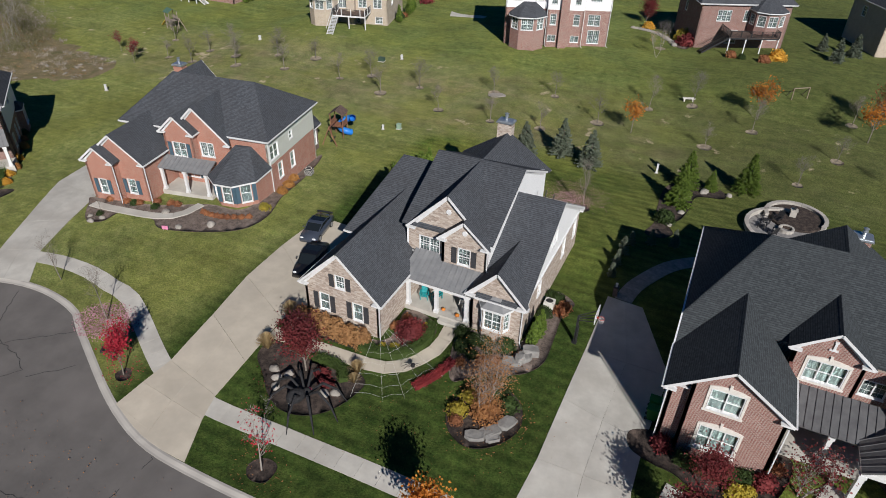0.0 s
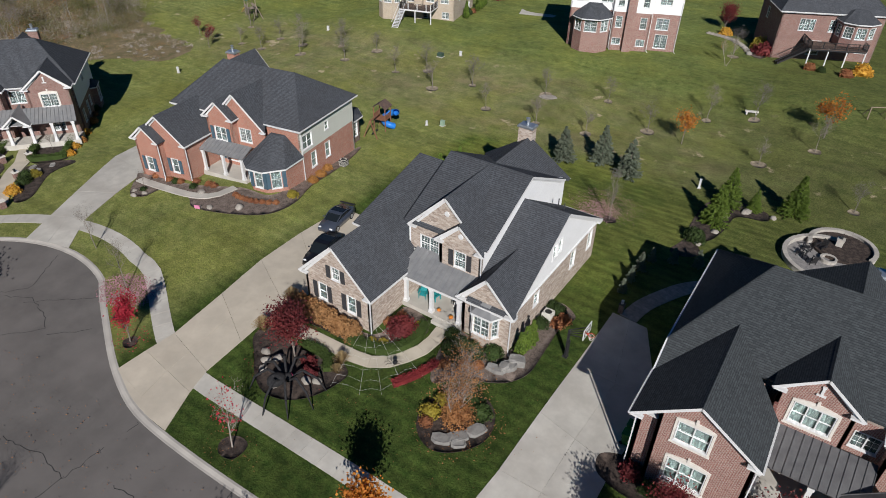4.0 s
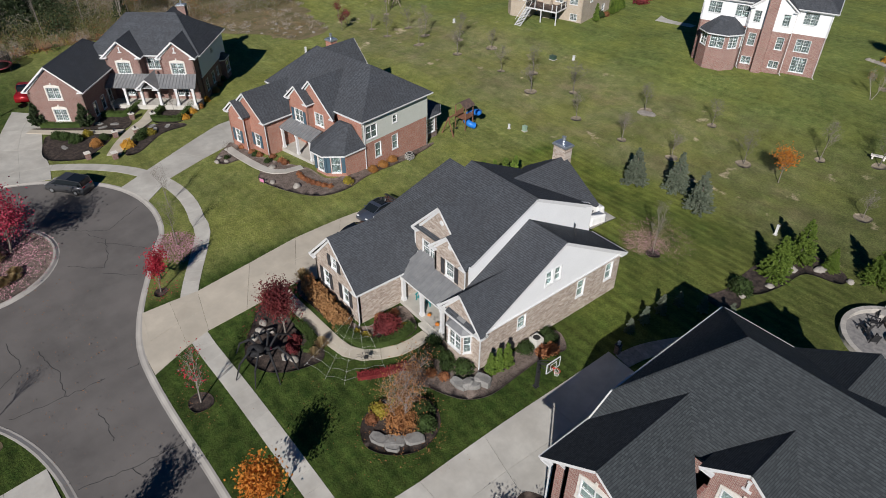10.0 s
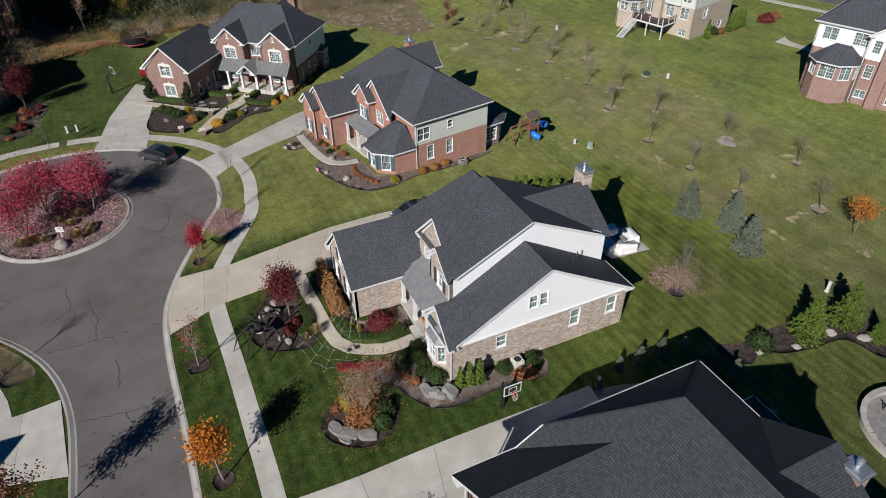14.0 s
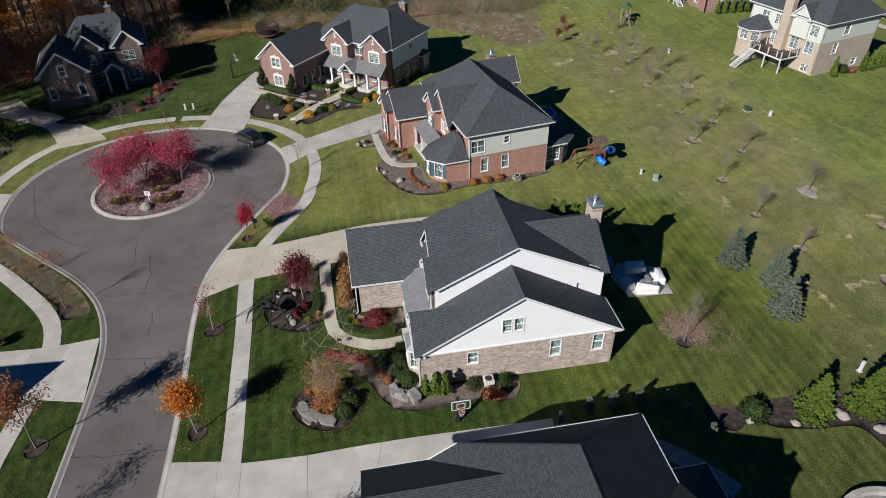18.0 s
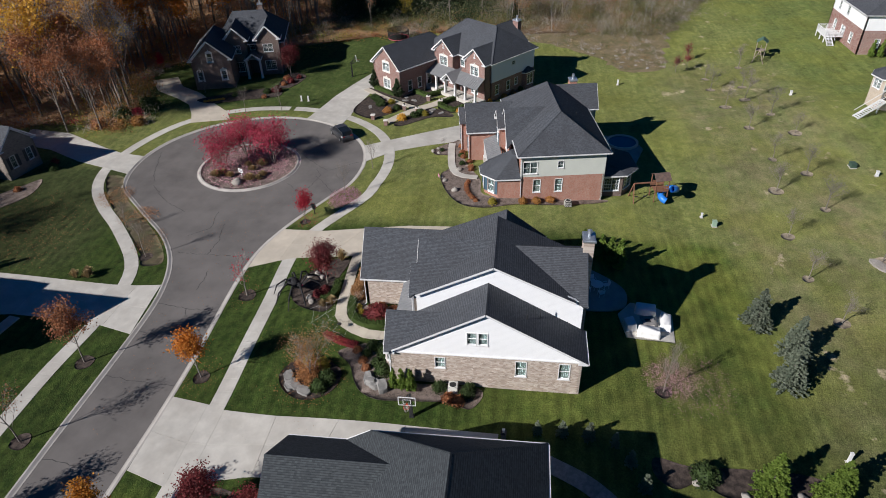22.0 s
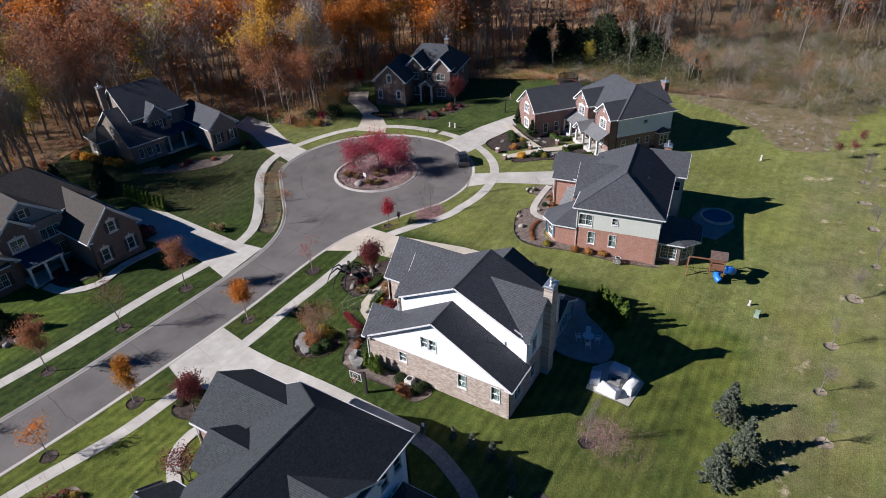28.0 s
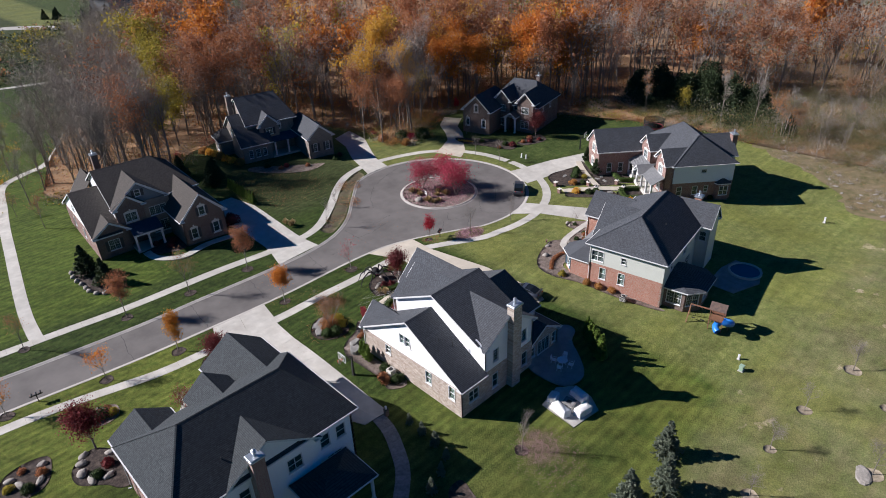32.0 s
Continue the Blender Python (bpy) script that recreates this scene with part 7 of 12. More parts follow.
def shrub_mesh(key, seed, rx, ry, h, leaf, n=700, size=0.06, shell=0.75):
    """A rounded leafy shrub: leaves filling an uneven dome, denser at its skin."""
    def make():
        rng = np.random.default_rng(seed)
        d = rng.normal(size=(n, 3))
        d[:, 2] = np.abs(d[:, 2])
        d /= np.linalg.norm(d, axis=1)[:, None]
        wob = np.array([1 + 0.22 * noise.noise((x * 1.6 + seed, y * 1.6, z * 1.6)) + 0.12 * noise.noise((x * 4 + seed, y * 4, z * 4)) for x, y, z in d])
        rr = (shell + (1 - shell) * rng.uniform(0, 1, n)) * wob
        p = d * rr[:, None] * (rx, ry, h)
        k = 0.7 if shell > 0.5 else 0.35
        core = Geo().blob((0, 0, h * 0.28), (rx * k, ry * k, h * k * 0.7), seed, 0.15, 6).mesh("branches", leaf)
        return core, quads_mesh("foliage", *leaf_quads(p, size, rng), leaf)
    return cached(("shrub", key), make)


def put_shrub(meshes, x, y, label, category="shrub", name="shrub", s=1.0, rz=0, dz=0.05, group=""):
    t = thing(name, label, category, on(x, y, dz, rz) @ Matrix.Scale(s, 4), group)
    part("inner_foliage", meshes[0], None, t)
    part("foliage", meshes[1], None, t)
    return t


def grass_mesh(key, seed, r, h, n=260, leaf=None):
    """A fountain of arching blades."""
    def make():
        rng = np.random.default_rng(seed)
        a, u = rng.uniform(0, 2 * math.pi, n), rng.uniform(0.15, 1, n)
        d = np.stack([np.cos(a), np.sin(a), np.zeros(n)], 1)
        side = np.stack([-np.sin(a), np.cos(a), np.zeros(n)], 1) * 0.022
        up = np.array([0, 0, 1.0])
        V, Q, b = [], [], 0
        rows = []
        for s in (0, 0.55, 1.0):
            p = d * (r * u * s ** 1.6)[:, None] + up * (h * (1.1 - 0.45 * u) * (s - 0.28 * s * s * u))[:, None] + d * 0.06
            rows.append((p - side * (1.15 - s), p + side * (1.15 - s)))
        v = np.stack([k for pr in rows for k in pr], 1).reshape(-1, 3)
        i = np.arange(n) * 6
        q = np.concatenate([np.stack([i, i + 1, i + 3, i + 2], 1), np.stack([i + 2, i + 3, i + 5, i + 4], 1)])
        return quads_mesh("ornamental_grass", v, q, leaf or LEAF_TAN)
    return cached(("grass", key), make)


def put_grass(me, x, y, label="tan tufted ornamental grass in a bed", s=1.0, rz=0, group=""):
    return tagged_obj("ornamental_grass", me, label, "ornamental grass", on(x, y, 0.04, rz) @ Matrix.Scale(s, 4), group)


def tagged_obj(name, me, label, category, m, group="", kind=""):
    ob = new(name, me)
    ob.matrix_basis = m
    return tagged(ob, label, category, group, kind)


def hedge(line, w, h, leaf, label, seed=0, density=260):
    """A clipped hedge along a line: a solid heart under a skin of leaves."""
    rng = np.random.default_rng(seed)
    c = resample(smooth_line(line, n=5), 0.25)
    a, b = band(c, w)
    t = thing("hedge", label, "hedge", on(*c[len(c) // 2]))
    o = t.matrix_basis.translation
    g = Geo()
    rows = []
    for (x0, y0), (x1, y1), (cx, cy) in zip(a, b, c):
        z = level(cx, cy)
        k = 0.8
        rows.append([(cx + (x0 - cx) * k, cy + (y0 - cy) * k, z - 0.1), (cx + (x0 - cx) * k, cy + (y0 - cy) * k, z + h * 0.84), (cx + (x1 - cx) * k, cy + (y1 - cy) * k, z + h * 0.84), (cx + (x1 - cx) * k, cy + (y1 - cy) * k, z - 0.1)])
    g.add([(x - o.x, y - o.y, z - o.z) for r in rows for x, y, z in r], [(i * 4 + j, i * 4 + j + 1, i * 4 + j + 5, i * 4 + j + 4) for i in range(len(rows) - 1) for j in range(3)] + [(0, 1, 2, 3), tuple(len(rows) * 4 - k for k in (1, 2, 3, 4))])
    part("inner_foliage", g, leaf, t)
    n = int(density * len(c) * 0.25)
    i = rng.integers(0, len(c), n)
    u = rng.uniform(-1, 1, n)
    s = rng.uniform(0, 1, n)
    face = rng.uniform(0, 1, n) < 0.5
    u = np.where(face, u, np.sign(u) * rng.uniform(0.85, 1.0, n))
    s = np.where(face, rng.uniform(0.85, 1.03, n), s)
    A, Bq = np.array(a), np.array(b)
    xy = (A[i] + Bq[i]) / 2 + (A[i] - Bq[i]) / 2 * u[:, None] + rng.normal(scale=0.07, size=(n, 2))
    z = levels(xy[:, 0], xy[:, 1]) + s * h
    p = np.column_stack([xy, z]) - np.array(o)
    part("foliage", quads_mesh("foliage", *leaf_quads(p, 0.055, rng), leaf), None, t)
    return t


def litter(cx, cy, rx, ry, n, leaf, label, size=0.05, seed=1, power=1.0, lift=0.03):
    """Fallen leaves strewn on the grass."""
    rng = np.random.default_rng(seed)
    a, r = rng.uniform(0, 2 * math.pi, n), rng.uniform(0, 1, n) ** (0.5 * power) * rng.uniform(0.75, 1.15, n)
    x, y = cx + rx * r * np.cos(a), cy + ry * r * np.sin(a)
    z = levels(x, y) + lift + rng.uniform(0, 0.03, n)
    v, q = leaf_quads(np.column_stack([x, y, z]), size, rng, 0.85)
    tagged(new("fallen_leaves", quads_mesh("fallen_leaves", v, q, leaf)), label, "leaf litter", kind="stuff")


def bed(name, pts, label, mat=None, closed=True, dz=0.05, n=5):
    poly = smooth_line(pts, closed=True, n=n)
    if sum(a[0] * b[1] - b[0] * a[1] for a, b in zip(poly, poly[1:] + poly[:1])) < 0:
        poly.reverse()
    tagged(new(name, sheet(poly, dz, 0.15, 0.8, hump=0.07).mesh(name, mat or MULCH, True)), label, "flower bed", kind="structure")


BOULDER = mottled("pale_field_stone", (0.26, 0.24, 0.215), (0.38, 0.35, 0.315), 3.5, c3=(0.17, 0.15, 0.135), scale3=1.0, rough=0.9, bump=0.6, by_object=0.1)
FLAGSTONE = mottled("grey_ledge_stone", (0.20, 0.197, 0.19), (0.33, 0.318, 0.30), 3.0, c3=(0.13, 0.125, 0.12), scale3=1.6, rough=0.9, bump=0.9, by_object=0.1)


def boulder(x, y, s, seed, label="rounded pale boulder in a planting bed", mat=None, dz=0.0, name="boulder", flat=None, rz=0, group="", cat="boulder"):
    g = Geo().blob((0, 0, s[2] * 0.45), s, seed, 0.16, 9, flat)
    return single(name, g, mat or BOULDER, label, cat, on(x, y, dz, rz), group, smooth=flat is None)


def ledge(x, y, w, d, h, seed, rz, label="flat grey ledge stone set into the bed"):
    """A quarried slab with chipped uneven outline."""
    rnd = random.Random(seed)
    k = 9
    ang = [2 * math.pi * (i + rnd.uniform(-0.25, 0.25)) / k for i in range(k)]
    base = [(w / 2 * rnd.uniform(0.8, 1.1) * math.copysign(abs(math.cos(a)) ** 0.6, math.cos(a)), d / 2 * rnd.uniform(0.8, 1.1) * math.copysign(abs(math.sin(a)) ** 0.6, math.sin(a))) for a in ang]
    g = Geo()
    rings = [(1.0, -0.2), (1.03, h * 0.5), (1.0, h * 0.88), (0.93, h)]
    for s, z in rings:
        g.v += [(x_ * s, y_ * s, z + rnd.uniform(-0.07, 0.07)) for x_, y_ in base]
    g.f += [(j * k + i, j * k + (i + 1) % k, (j + 1) * k + (i + 1) % k, (j + 1) * k + i) for j in range(3) for i in range(k)] + [tuple(range(3 * k, 4 * k))]
    return single("ledge_stone", g, FLAGSTONE, label, "stone", on(x, y, 0.04, rz), "ledge stones in the front beds")


# ---- the woods ----
WOODS = [(-113, 62), (-110, 40), (-112, 30), (-108, 14), (-101, 2), (-99, -10), (-92, -19), (-84, -25), (-76, -23), (-66, -14.5), (-60.5, -16), (-60.5, -30), (-55, -43),
         (-42, -50), (-27, -48), (-14, -37), (-2, -36), (3, -50), (-3, -68), (-15, -92), (-32, -128), (-60, -190), (-150, -220), (-280, -150), (-290, 60), (-150, 92), (-120, 74)]
LITTER_FLOOR = mottled("forest_leaf_litter", (0.25, 0.145, 0.075), (0.36, 0.215, 0.11), 1.6, c3=(0.19, 0.14, 0.085), scale3=0.22, rough=0.95, bump=0.8, bump_scale=6, dist=0.12, space="World")
BRUSH_FLOOR = mottled("dry_brush_grass", (0.115, 0.108, 0.045), (0.195, 0.152, 0.085), 0.9, c3=(0.25, 0.19, 0.125), scale3=0.35, rough=0.95, bump=0.8, bump_scale=7, dist=0.1, space="World")
wood_poly = WOODS if sum(a[0] * b[1] - b[0] * a[1] for a, b in zip(WOODS, WOODS[1:] + WOODS[:1])) > 0 else WOODS[::-1]
tagged(new("forest_floor", sheet(resample(wood_poly, 4, True), 0.1, 0.3, 4.0).mesh("forest_floor", LITTER_FLOOR, True)), "rust brown leaf litter under the woods", "forest floor", kind="structure")
brush = [(-111, 40), (-108.6, 42.5), (-103.4, 55.0), (-96.5, 62.0), (-91.0, 66.8), (-94.5, 72.5), (-108, 75.5), (-120, 80), (-150, 94), (-170, 90), (-150, 60), (-118, 44)]
if sum(a[0] * b[1] - b[0] * a[1] for a, b in zip(brush, brush[1:] + brush[:1])) < 0:
    brush.reverse()
rnd_e = random.Random(3)
brush = [(x + rnd_e.uniform(-0.9, 0.9), y + rnd_e.uniform(-0.9, 0.9)) for x, y in resample(smooth_line(brush, True, 3), 1.6, True)]
tagged(new("rough_ground", sheet(brush, 0.02, 0.1, 2.0).mesh("rough_ground", BRUSH_FLOOR)), "dry tan rough grass at the edge of the woods", "rough grass", kind="structure")
KINDS = [
    ("bare", None, 0, 1.0, "tall bare grey tree at the edge of the woods"),
    ("bare2", None, 0, 1.0, "tall bare grey tree at the edge of the woods"),
    ("rust", LEAF_RUST, 4200, 0.20, "tall oak with rust brown autumn leaves"),
    ("orange", LEAF_ORANGE, 8000, 0.20, "tall tree with glowing orange autumn leaves"),
    ("wine", LEAF_RUST, 1500, 0.18, "tall oak with thinning red brown leaves"),
    ("gold", LEAF_YELLOW, 5600, 0.20, "tall tree with golden yellow leaves"),
    ("olive", LEAF_OLIVE, 5200, 0.20, "tall tree with olive yellow leaves"),
]


def forest_tree(i, kind):
    key, leaf, n, size, label = KINDS[kind]
    h = 17 + 1.7 * (i % 3)
    return tree_meshes(("forest", key, i % 3), 40 + kind * 5 + i % 3, h, 0.6, leaf, n, size, 0.95, 900 if leaf is None else 350, None, r0=0.23, kids=5, levels_=3, trunk_frac=0.2, up=0.7), label


def deep_tree(i, kind):
    """A lighter build of the same trees for the depth of the woods."""
    key, leaf, n, size, label = KINDS[kind]
    return tree_meshes(("deep", key, i % 3), 140 + kind * 5 + i % 3, 17 + 1.7 * (i % 3), 0.6, leaf, n // 6, size * 1.85, 1.3, 560 if leaf is None else 130, None, r0=0.22, kids=5, levels_=2, trunk_frac=0.2, up=0.7, sides=4)


rng0 = np.random.default_rng(5)
cand = [(x + rng0.uniform(-2.2, 2.2), y + rng0.uniform(-2.2, 2.2)) for x in np.arange(-235, 6, 5.0) for y in np.arange(-160, 94, 5.0)]
cand = [p for p, k in zip(cand, inside(WOODS, [p[0] for p in cand], [p[1] for p in cand])) if k]
EDGE = np.array(resample(WOODS, 2.0, True))


def edge_distance(p):
    return float(np.min(np.hypot(EDGE[:, 0] - p[0], EDGE[:, 1] - p[1])))


far_sets = {}
n_near = 0
deep = []
for i, p in enumerate(cand):
    d = edge_distance(p)
    in_brush = (p[1] > 36 and p[0] > -165) or (1 < p[1] <= 36 and p[0] > -136) or (-98 < p[1] < -43 and abs(p[0] + 25 - (p[1] + 47) * 0.31) < 3.5)
    along, off = (p[0] + 111) * 0.63 - (p[1] + 8.5) * 0.78, (p[0] + 111) * 0.78 + (p[1] + 8.5) * 0.63
    clearing = 2 < along < 22 and abs(off) < 5
    if d < 1.2 or in_brush or clearing or (d > 40 and i % 2) or (d > 65 and i % 3) or d > 92:
        continue
    if (p[0] > -52 and -60 < p[1] < -30) or (p[1] < -45 and p[0] > -33 + (p[1] + 87) * 0.47):
        w = [0.56, 0.37, 0.03, 0.0, 0.03, 0.0, 0.01]
    elif p[1] > 5:
        w = [0.42, 0.30, 0.07, 0.07, 0.10, 0.01, 0.02]
    elif p[0] < -85:
        w = [0.26, 0.22, 0.22, 0.07, 0.19, 0.02, 0.02]
    else:
        w = [0.35, 0.28, 0.13, 0.06, 0.13, 0.02, 0.02]
    if d > 30:
        w[3] += 0.02
        w[2] += 0.05
    kind = int(rng0.choice(7, p=np.array(w) / sum(w)))
    s, rz = rng0.uniform(0.66, 1.08), rng0.uniform(0, 360)
    deep.append((p, d))
    if d < 7 and p[0] > -112 and n_near < 110:
        n_near += 1
        ms, label = forest_tree(i, kind)
        put_tree(ms, *p, label, rz=rz, s=s, group="trees at the edge of the woods")
    else:
        far_sets.setdefault((kind, i % 3), []).append((p, s, rz))
# landmark trees: gold by the shaded drive, olive by the dark stone house, orange crowns behind
for x, y, k, s in ((-64.3, -27.0, 5, 1.08), (-67.5, -24.0, 5, 0.85), (-31.0, -66.0, 6, 1.1), (-27.0, -54.0, 6, 0.85), (-34.5, -77.0, 6, 1.1), (-40.0, -93.0, 6, 1.2), (-103, -16, 3, 1.15), (-58.8, -20.0, 4, 0.62), (-62.8, -19.6, 2, 0.6), (-57.6, -25.0, 2, 0.7), (-66.0, -20.5, 4, 0.62), (-110.5, -8.0, 3, 1.0), (-113.5, -10.5, 3, 1.05), (-141.0, -5.0, 2, 1.25), (-116, -4, 4, 1.1), (-80, -45, 3, 1.05), (-87, -38, 2, 1.15),
                   (-138, 8, 4, 1.15), (-96, -30, 2, 1.1), (-34, -50.5, 4, 0.9), (-35, -53, 4, 1.0), (-19, -45, 1, 0.9), (-15.5, -42, 0, 0.9), (-22, -47.5, 6, 0.85), (-38, -55, 2, 1.0), (-11, -41, 1, 0.8), (-18, -52, 0, 1.0), (-45, -56, 2, 1.0), (-32, -60, 4, 1.05), (-8, -37.5, 0, 0.95), (-14, -39.5, 4, 0.9), (-10.5, -43.5, 0, 1.0), (-7, -40.5, 1, 0.95), (-20, -42.5, 0, 0.95), (-17, -47.5, 2, 0.85), (-16.5, -38.5, 1, 1.0), (-13, -46, 1, 1.0), (-4.5, -43, 0, 0.9), (-150, 40, 4, 1.0), (-148, 62, 2, 0.95), (-140, 30, 2, 1.0)):
    put_tree(forest_tree(k, k)[0], x, y, KINDS[k][4], rz=(x * 37) % 360, s=s, group="trees at the edge of the woods")


def gather(me, m, store):
    n = len(me.vertices)
    v = np.empty(n * 3, np.float32)
    me.vertices.foreach_get("co", v)
    q = np.empty(len(me.loops), np.int32)
    me.loops.foreach_get("vertex_index", q)
    a = np.array(m)
    store.append((v.reshape(-1, 3) @ a[:3, :3].T + a[:3, 3], q.reshape(-1, 4)))


trunks, sprays, crowns = [], [], {}
for (kind, v3), items in far_sets.items():
    ms = deep_tree(v3, kind)
    for p, s, rz in items:
        m = on(*p, 0, rz) @ Matrix.Scale(s, 4)
        gather(ms[0], m, trunks)
        gather(ms[2], m, sprays)
        if ms[1]:
            gather(ms[1], m, crowns.setdefault(KINDS[kind][1].name, []))
# slender poles between the big trees
POLE = [limbs(300 + k, 12.0, 0.5, levels_=1, r0=0.09, kids=5, trunk_frac=0.3, up=0.9, sides=4) for k in range(3)]
for k, (p, d) in enumerate(deep):
    if d > 24:
        continue
    for j in range(1):
        v, q, tips = POLE[(k + j) % 3]
        a, s = rng0.uniform(0, 6.28), rng0.uniform(0.55, 1.15)
        x, y = p[0] + rng0.uniform(-2.6, 2.6), p[1] + rng0.uniform(-2.6, 2.6)
        m = np.array([[math.cos(a), -math.sin(a), 0], [math.sin(a), math.cos(a), 0], [0, 0, 1]]) * s
        base = np.array([x, y, level(x, y)])
        trunks.append((v @ m.T + base, q))
        tv, tq = twig_quads(tips, 30, rng0, 1.2, 0.016, 3.0)
        sprays.append((tv @ m.T + base, tq))
woods = thing("woods", "deep autumn woods of bare and rust coloured trees", "woods", kind="stuff")
part("trunks", quads_mesh("trunks", *join_quads(*trunks), BARK), None, woods, kind="stuff")
part("twig_spray", quads_mesh("twig_spray", *join_quads(*sprays), TWIG), None, woods, kind="stuff")
for nm, sets in crowns.items():
    part("crowns", quads_mesh("crowns", *join_quads(*sets), bpy.data.materials[nm]), None, woods, kind="stuff")
# undergrowth: along the wood's edge, between the trees, and over the rough ground
under = {}
inner = [(-112, 37), (-126, 32), (-152, 36), (-165, 56), (-188, 86), (-160, 95), (-138, 88), (-116, 79), (-106.5, 72), (-108, 66), (-110, 59), (-112.5, 50), (-110.5, 42)]
BUSH_EDGE = [(LEAF_BRUSH, 0.24), (LEAF_OLIVE, 0.10), (LEAF_RUST, 0.16), (TWIG, 0.26), (LEAF_GREEN, 0.06), (LEAF_CRIMSON, 0.02), (LEAF_YELLOW, 0.03), (LEAF_COPPER, 0.10), (LEAF_LIME, 0.03)]
BUSH_DEEP = [(LEAF_RUST, 0.27), (TWIG, 0.20), (LEAF_COPPER, 0.32), (LEAF_YELLOW, 0.05), (LEAF_OLIVE, 0.06), (LEAF_ORANGE, 0.04), (LEAF_SCRUB, 0.06)]
BUSH_FIELD = [(LEAF_BRUSH, 0.62), (LEAF_SCRUB, 0.22), (TWIG, 0.12), (LEAF_COPPER, 0.03)]


def bush(x, y, h, leaf, n, wide=0.55, size=0.11):
    d = rng0.normal(size=(n, 3)) * (wide, wide, 0.42)
    d[:, 2] = np.abs(d[:, 2])
    q = d * h * 0.9 + np.array([x, y, level(x, y)])
    twig = leaf is TWIG
    under.setdefault(leaf.name, []).append(leaf_quads(q, 0.03 if twig else size, rng0, -0.5 if twig else 0, 16.0 if twig else 1.0))


def pick(kinds):
    pr = np.array([b for _, b in kinds])
    return kinds[int(rng0.choice(len(kinds), p=pr / pr.sum()))][0]


for x, y in resample(WOODS[:18], 0.9):
    if y < 40:
        bush(x + rng0.uniform(-2, 2), y + rng0.uniform(-2, 2), rng0.uniform(0.7, 3.4), pick(BUSH_EDGE), 110)
for p, d in deep:
    if d < 36:
        for j in range(4):
            bush(p[0] + rng0.uniform(-2.5, 2.5), p[1] + rng0.uniform(-2.5, 2.5), rng0.uniform(1.5, 9.0), pick(BUSH_DEEP), 64, 0.3, 0.13)
spots = [(rng0.uniform(-185, -111), rng0.uniform(32, 94)) for _ in range(2000)]
for p, k in zip(spots, inside(inner, [p[0] for p in spots], [p[1] for p in spots])):
    if k:
        bush(*p, rng0.uniform(1.2, 5.2), pick(BUSH_FIELD), 230, 0.5, 0.075)
for _ in range(170):
    bush(rng0.uniform(-134, -117.5), rng0.uniform(4, 40), rng0.uniform(2.5, 6.0), pick([(LEAF_DARK, 0.75), (TWIG, 0.15), (LEAF_SCRUB, 0.10)]), 220, 0.45, 0.14)
for _ in range(230):
    y = rng0.uniform(-6, 42)
    bush(rng0.uniform(-121, -111) - 0.12 * abs(y - 16) + (7 if y < 8 else 0), y, rng0.uniform(0.7, 2.4), pick([(LEAF_BRUSH, 0.34), (LEAF_SCRUB, 0.30), (TWIG, 0.10), (LEAF_COPPER, 0.10), (LEAF_DARK, 0.10), (LEAF_GREEN, 0.06)]), 150, 0.5, 0.085)
for _ in range(70):
    a = rng0.uniform(0, 1)
    bush(-60 - 17 * a + rng0.uniform(-2.5, 1.5), -18.5 - 5 * a + rng0.uniform(-2.5, 2.0), rng0.uniform(1.5, 4.2), pick([(LEAF_SCRUB, 0.3), (LEAF_GREEN, 0.22), (LEAF_RUST, 0.16), (TWIG, 0.14), (LEAF_ORANGE, 0.10), (LEAF_YELLOW, 0.08)]), 170, 0.42, 0.085)
for _ in range(520):
    bush(rng0.uniform(-215, -150), rng0.uniform(14, 66), rng0.uniform(2.5, 6.5), pick([(LEAF_BRUSH, 0.45), (TWIG, 0.35), (LEAF_COPPER, 0.12), (LEAF_OLIVE, 0.08)]), 110, 0.55)
tufts = [(rng0.uniform(-150, -93), rng0.uniform(46, 92)) for _ in range(2600)]
for p, k in zip(tufts, inside(brush, [p[0] for p in tufts], [p[1] for p in tufts])):
    if k:
        bush(*p, rng0.uniform(0.25, 0.9), pick([(LEAF_BRUSH, 0.42), (LEAF_TAN, 0.36), (LEAF_COPPER, 0.06), (TWIG, 0.12)]), 34, 0.9, 0.045)
ug = thing("undergrowth", "tangled brush and saplings along the edge of the woods", "undergrowth", kind="stuff")
for nm, sets in under.items():
    part("foliage", quads_mesh("foliage", *join_quads(*sets), bpy.data.materials[nm]), None, ug, kind="stuff")
# dark evergreens in the corner behind the brown brick house
for i, (x, y, s) in enumerate(((-124.0, 10.5, 1.0), (-126.0, 16.0, 1.2), (-128.0, 21.5, 1.25), (-129.5, 27.0, 1.15), (-131.0, 32.0, 1.0), (-133.0, 19.0, 1.35), (-129.0, 8.0, 1.2), (-127.0, 3.5, 1.0))):
    t = thing("evergreen", "big rounded dark evergreen at the wood's edge", "conifer", on(x, y, 0, i * 77) @ Matrix.Scale(s, 4), "evergreens at the wood's edge")
    ms = shrub_mesh(("thicket", i % 3), 210 + i % 3, 3.6, 3.3, 7.2, LEAF_DARK, 5200, 0.2, 0.6)
    part("trunk", cached("evergreen_trunk", lambda: Geo().tube((0, 0, -0.2), (0, 0, 5.5), 0.28, 0.05, 8).mesh("trunk", BARK)), None, t)
    part("inner_foliage", ms[0], None, t)
    part("crown", ms[1], None, t)
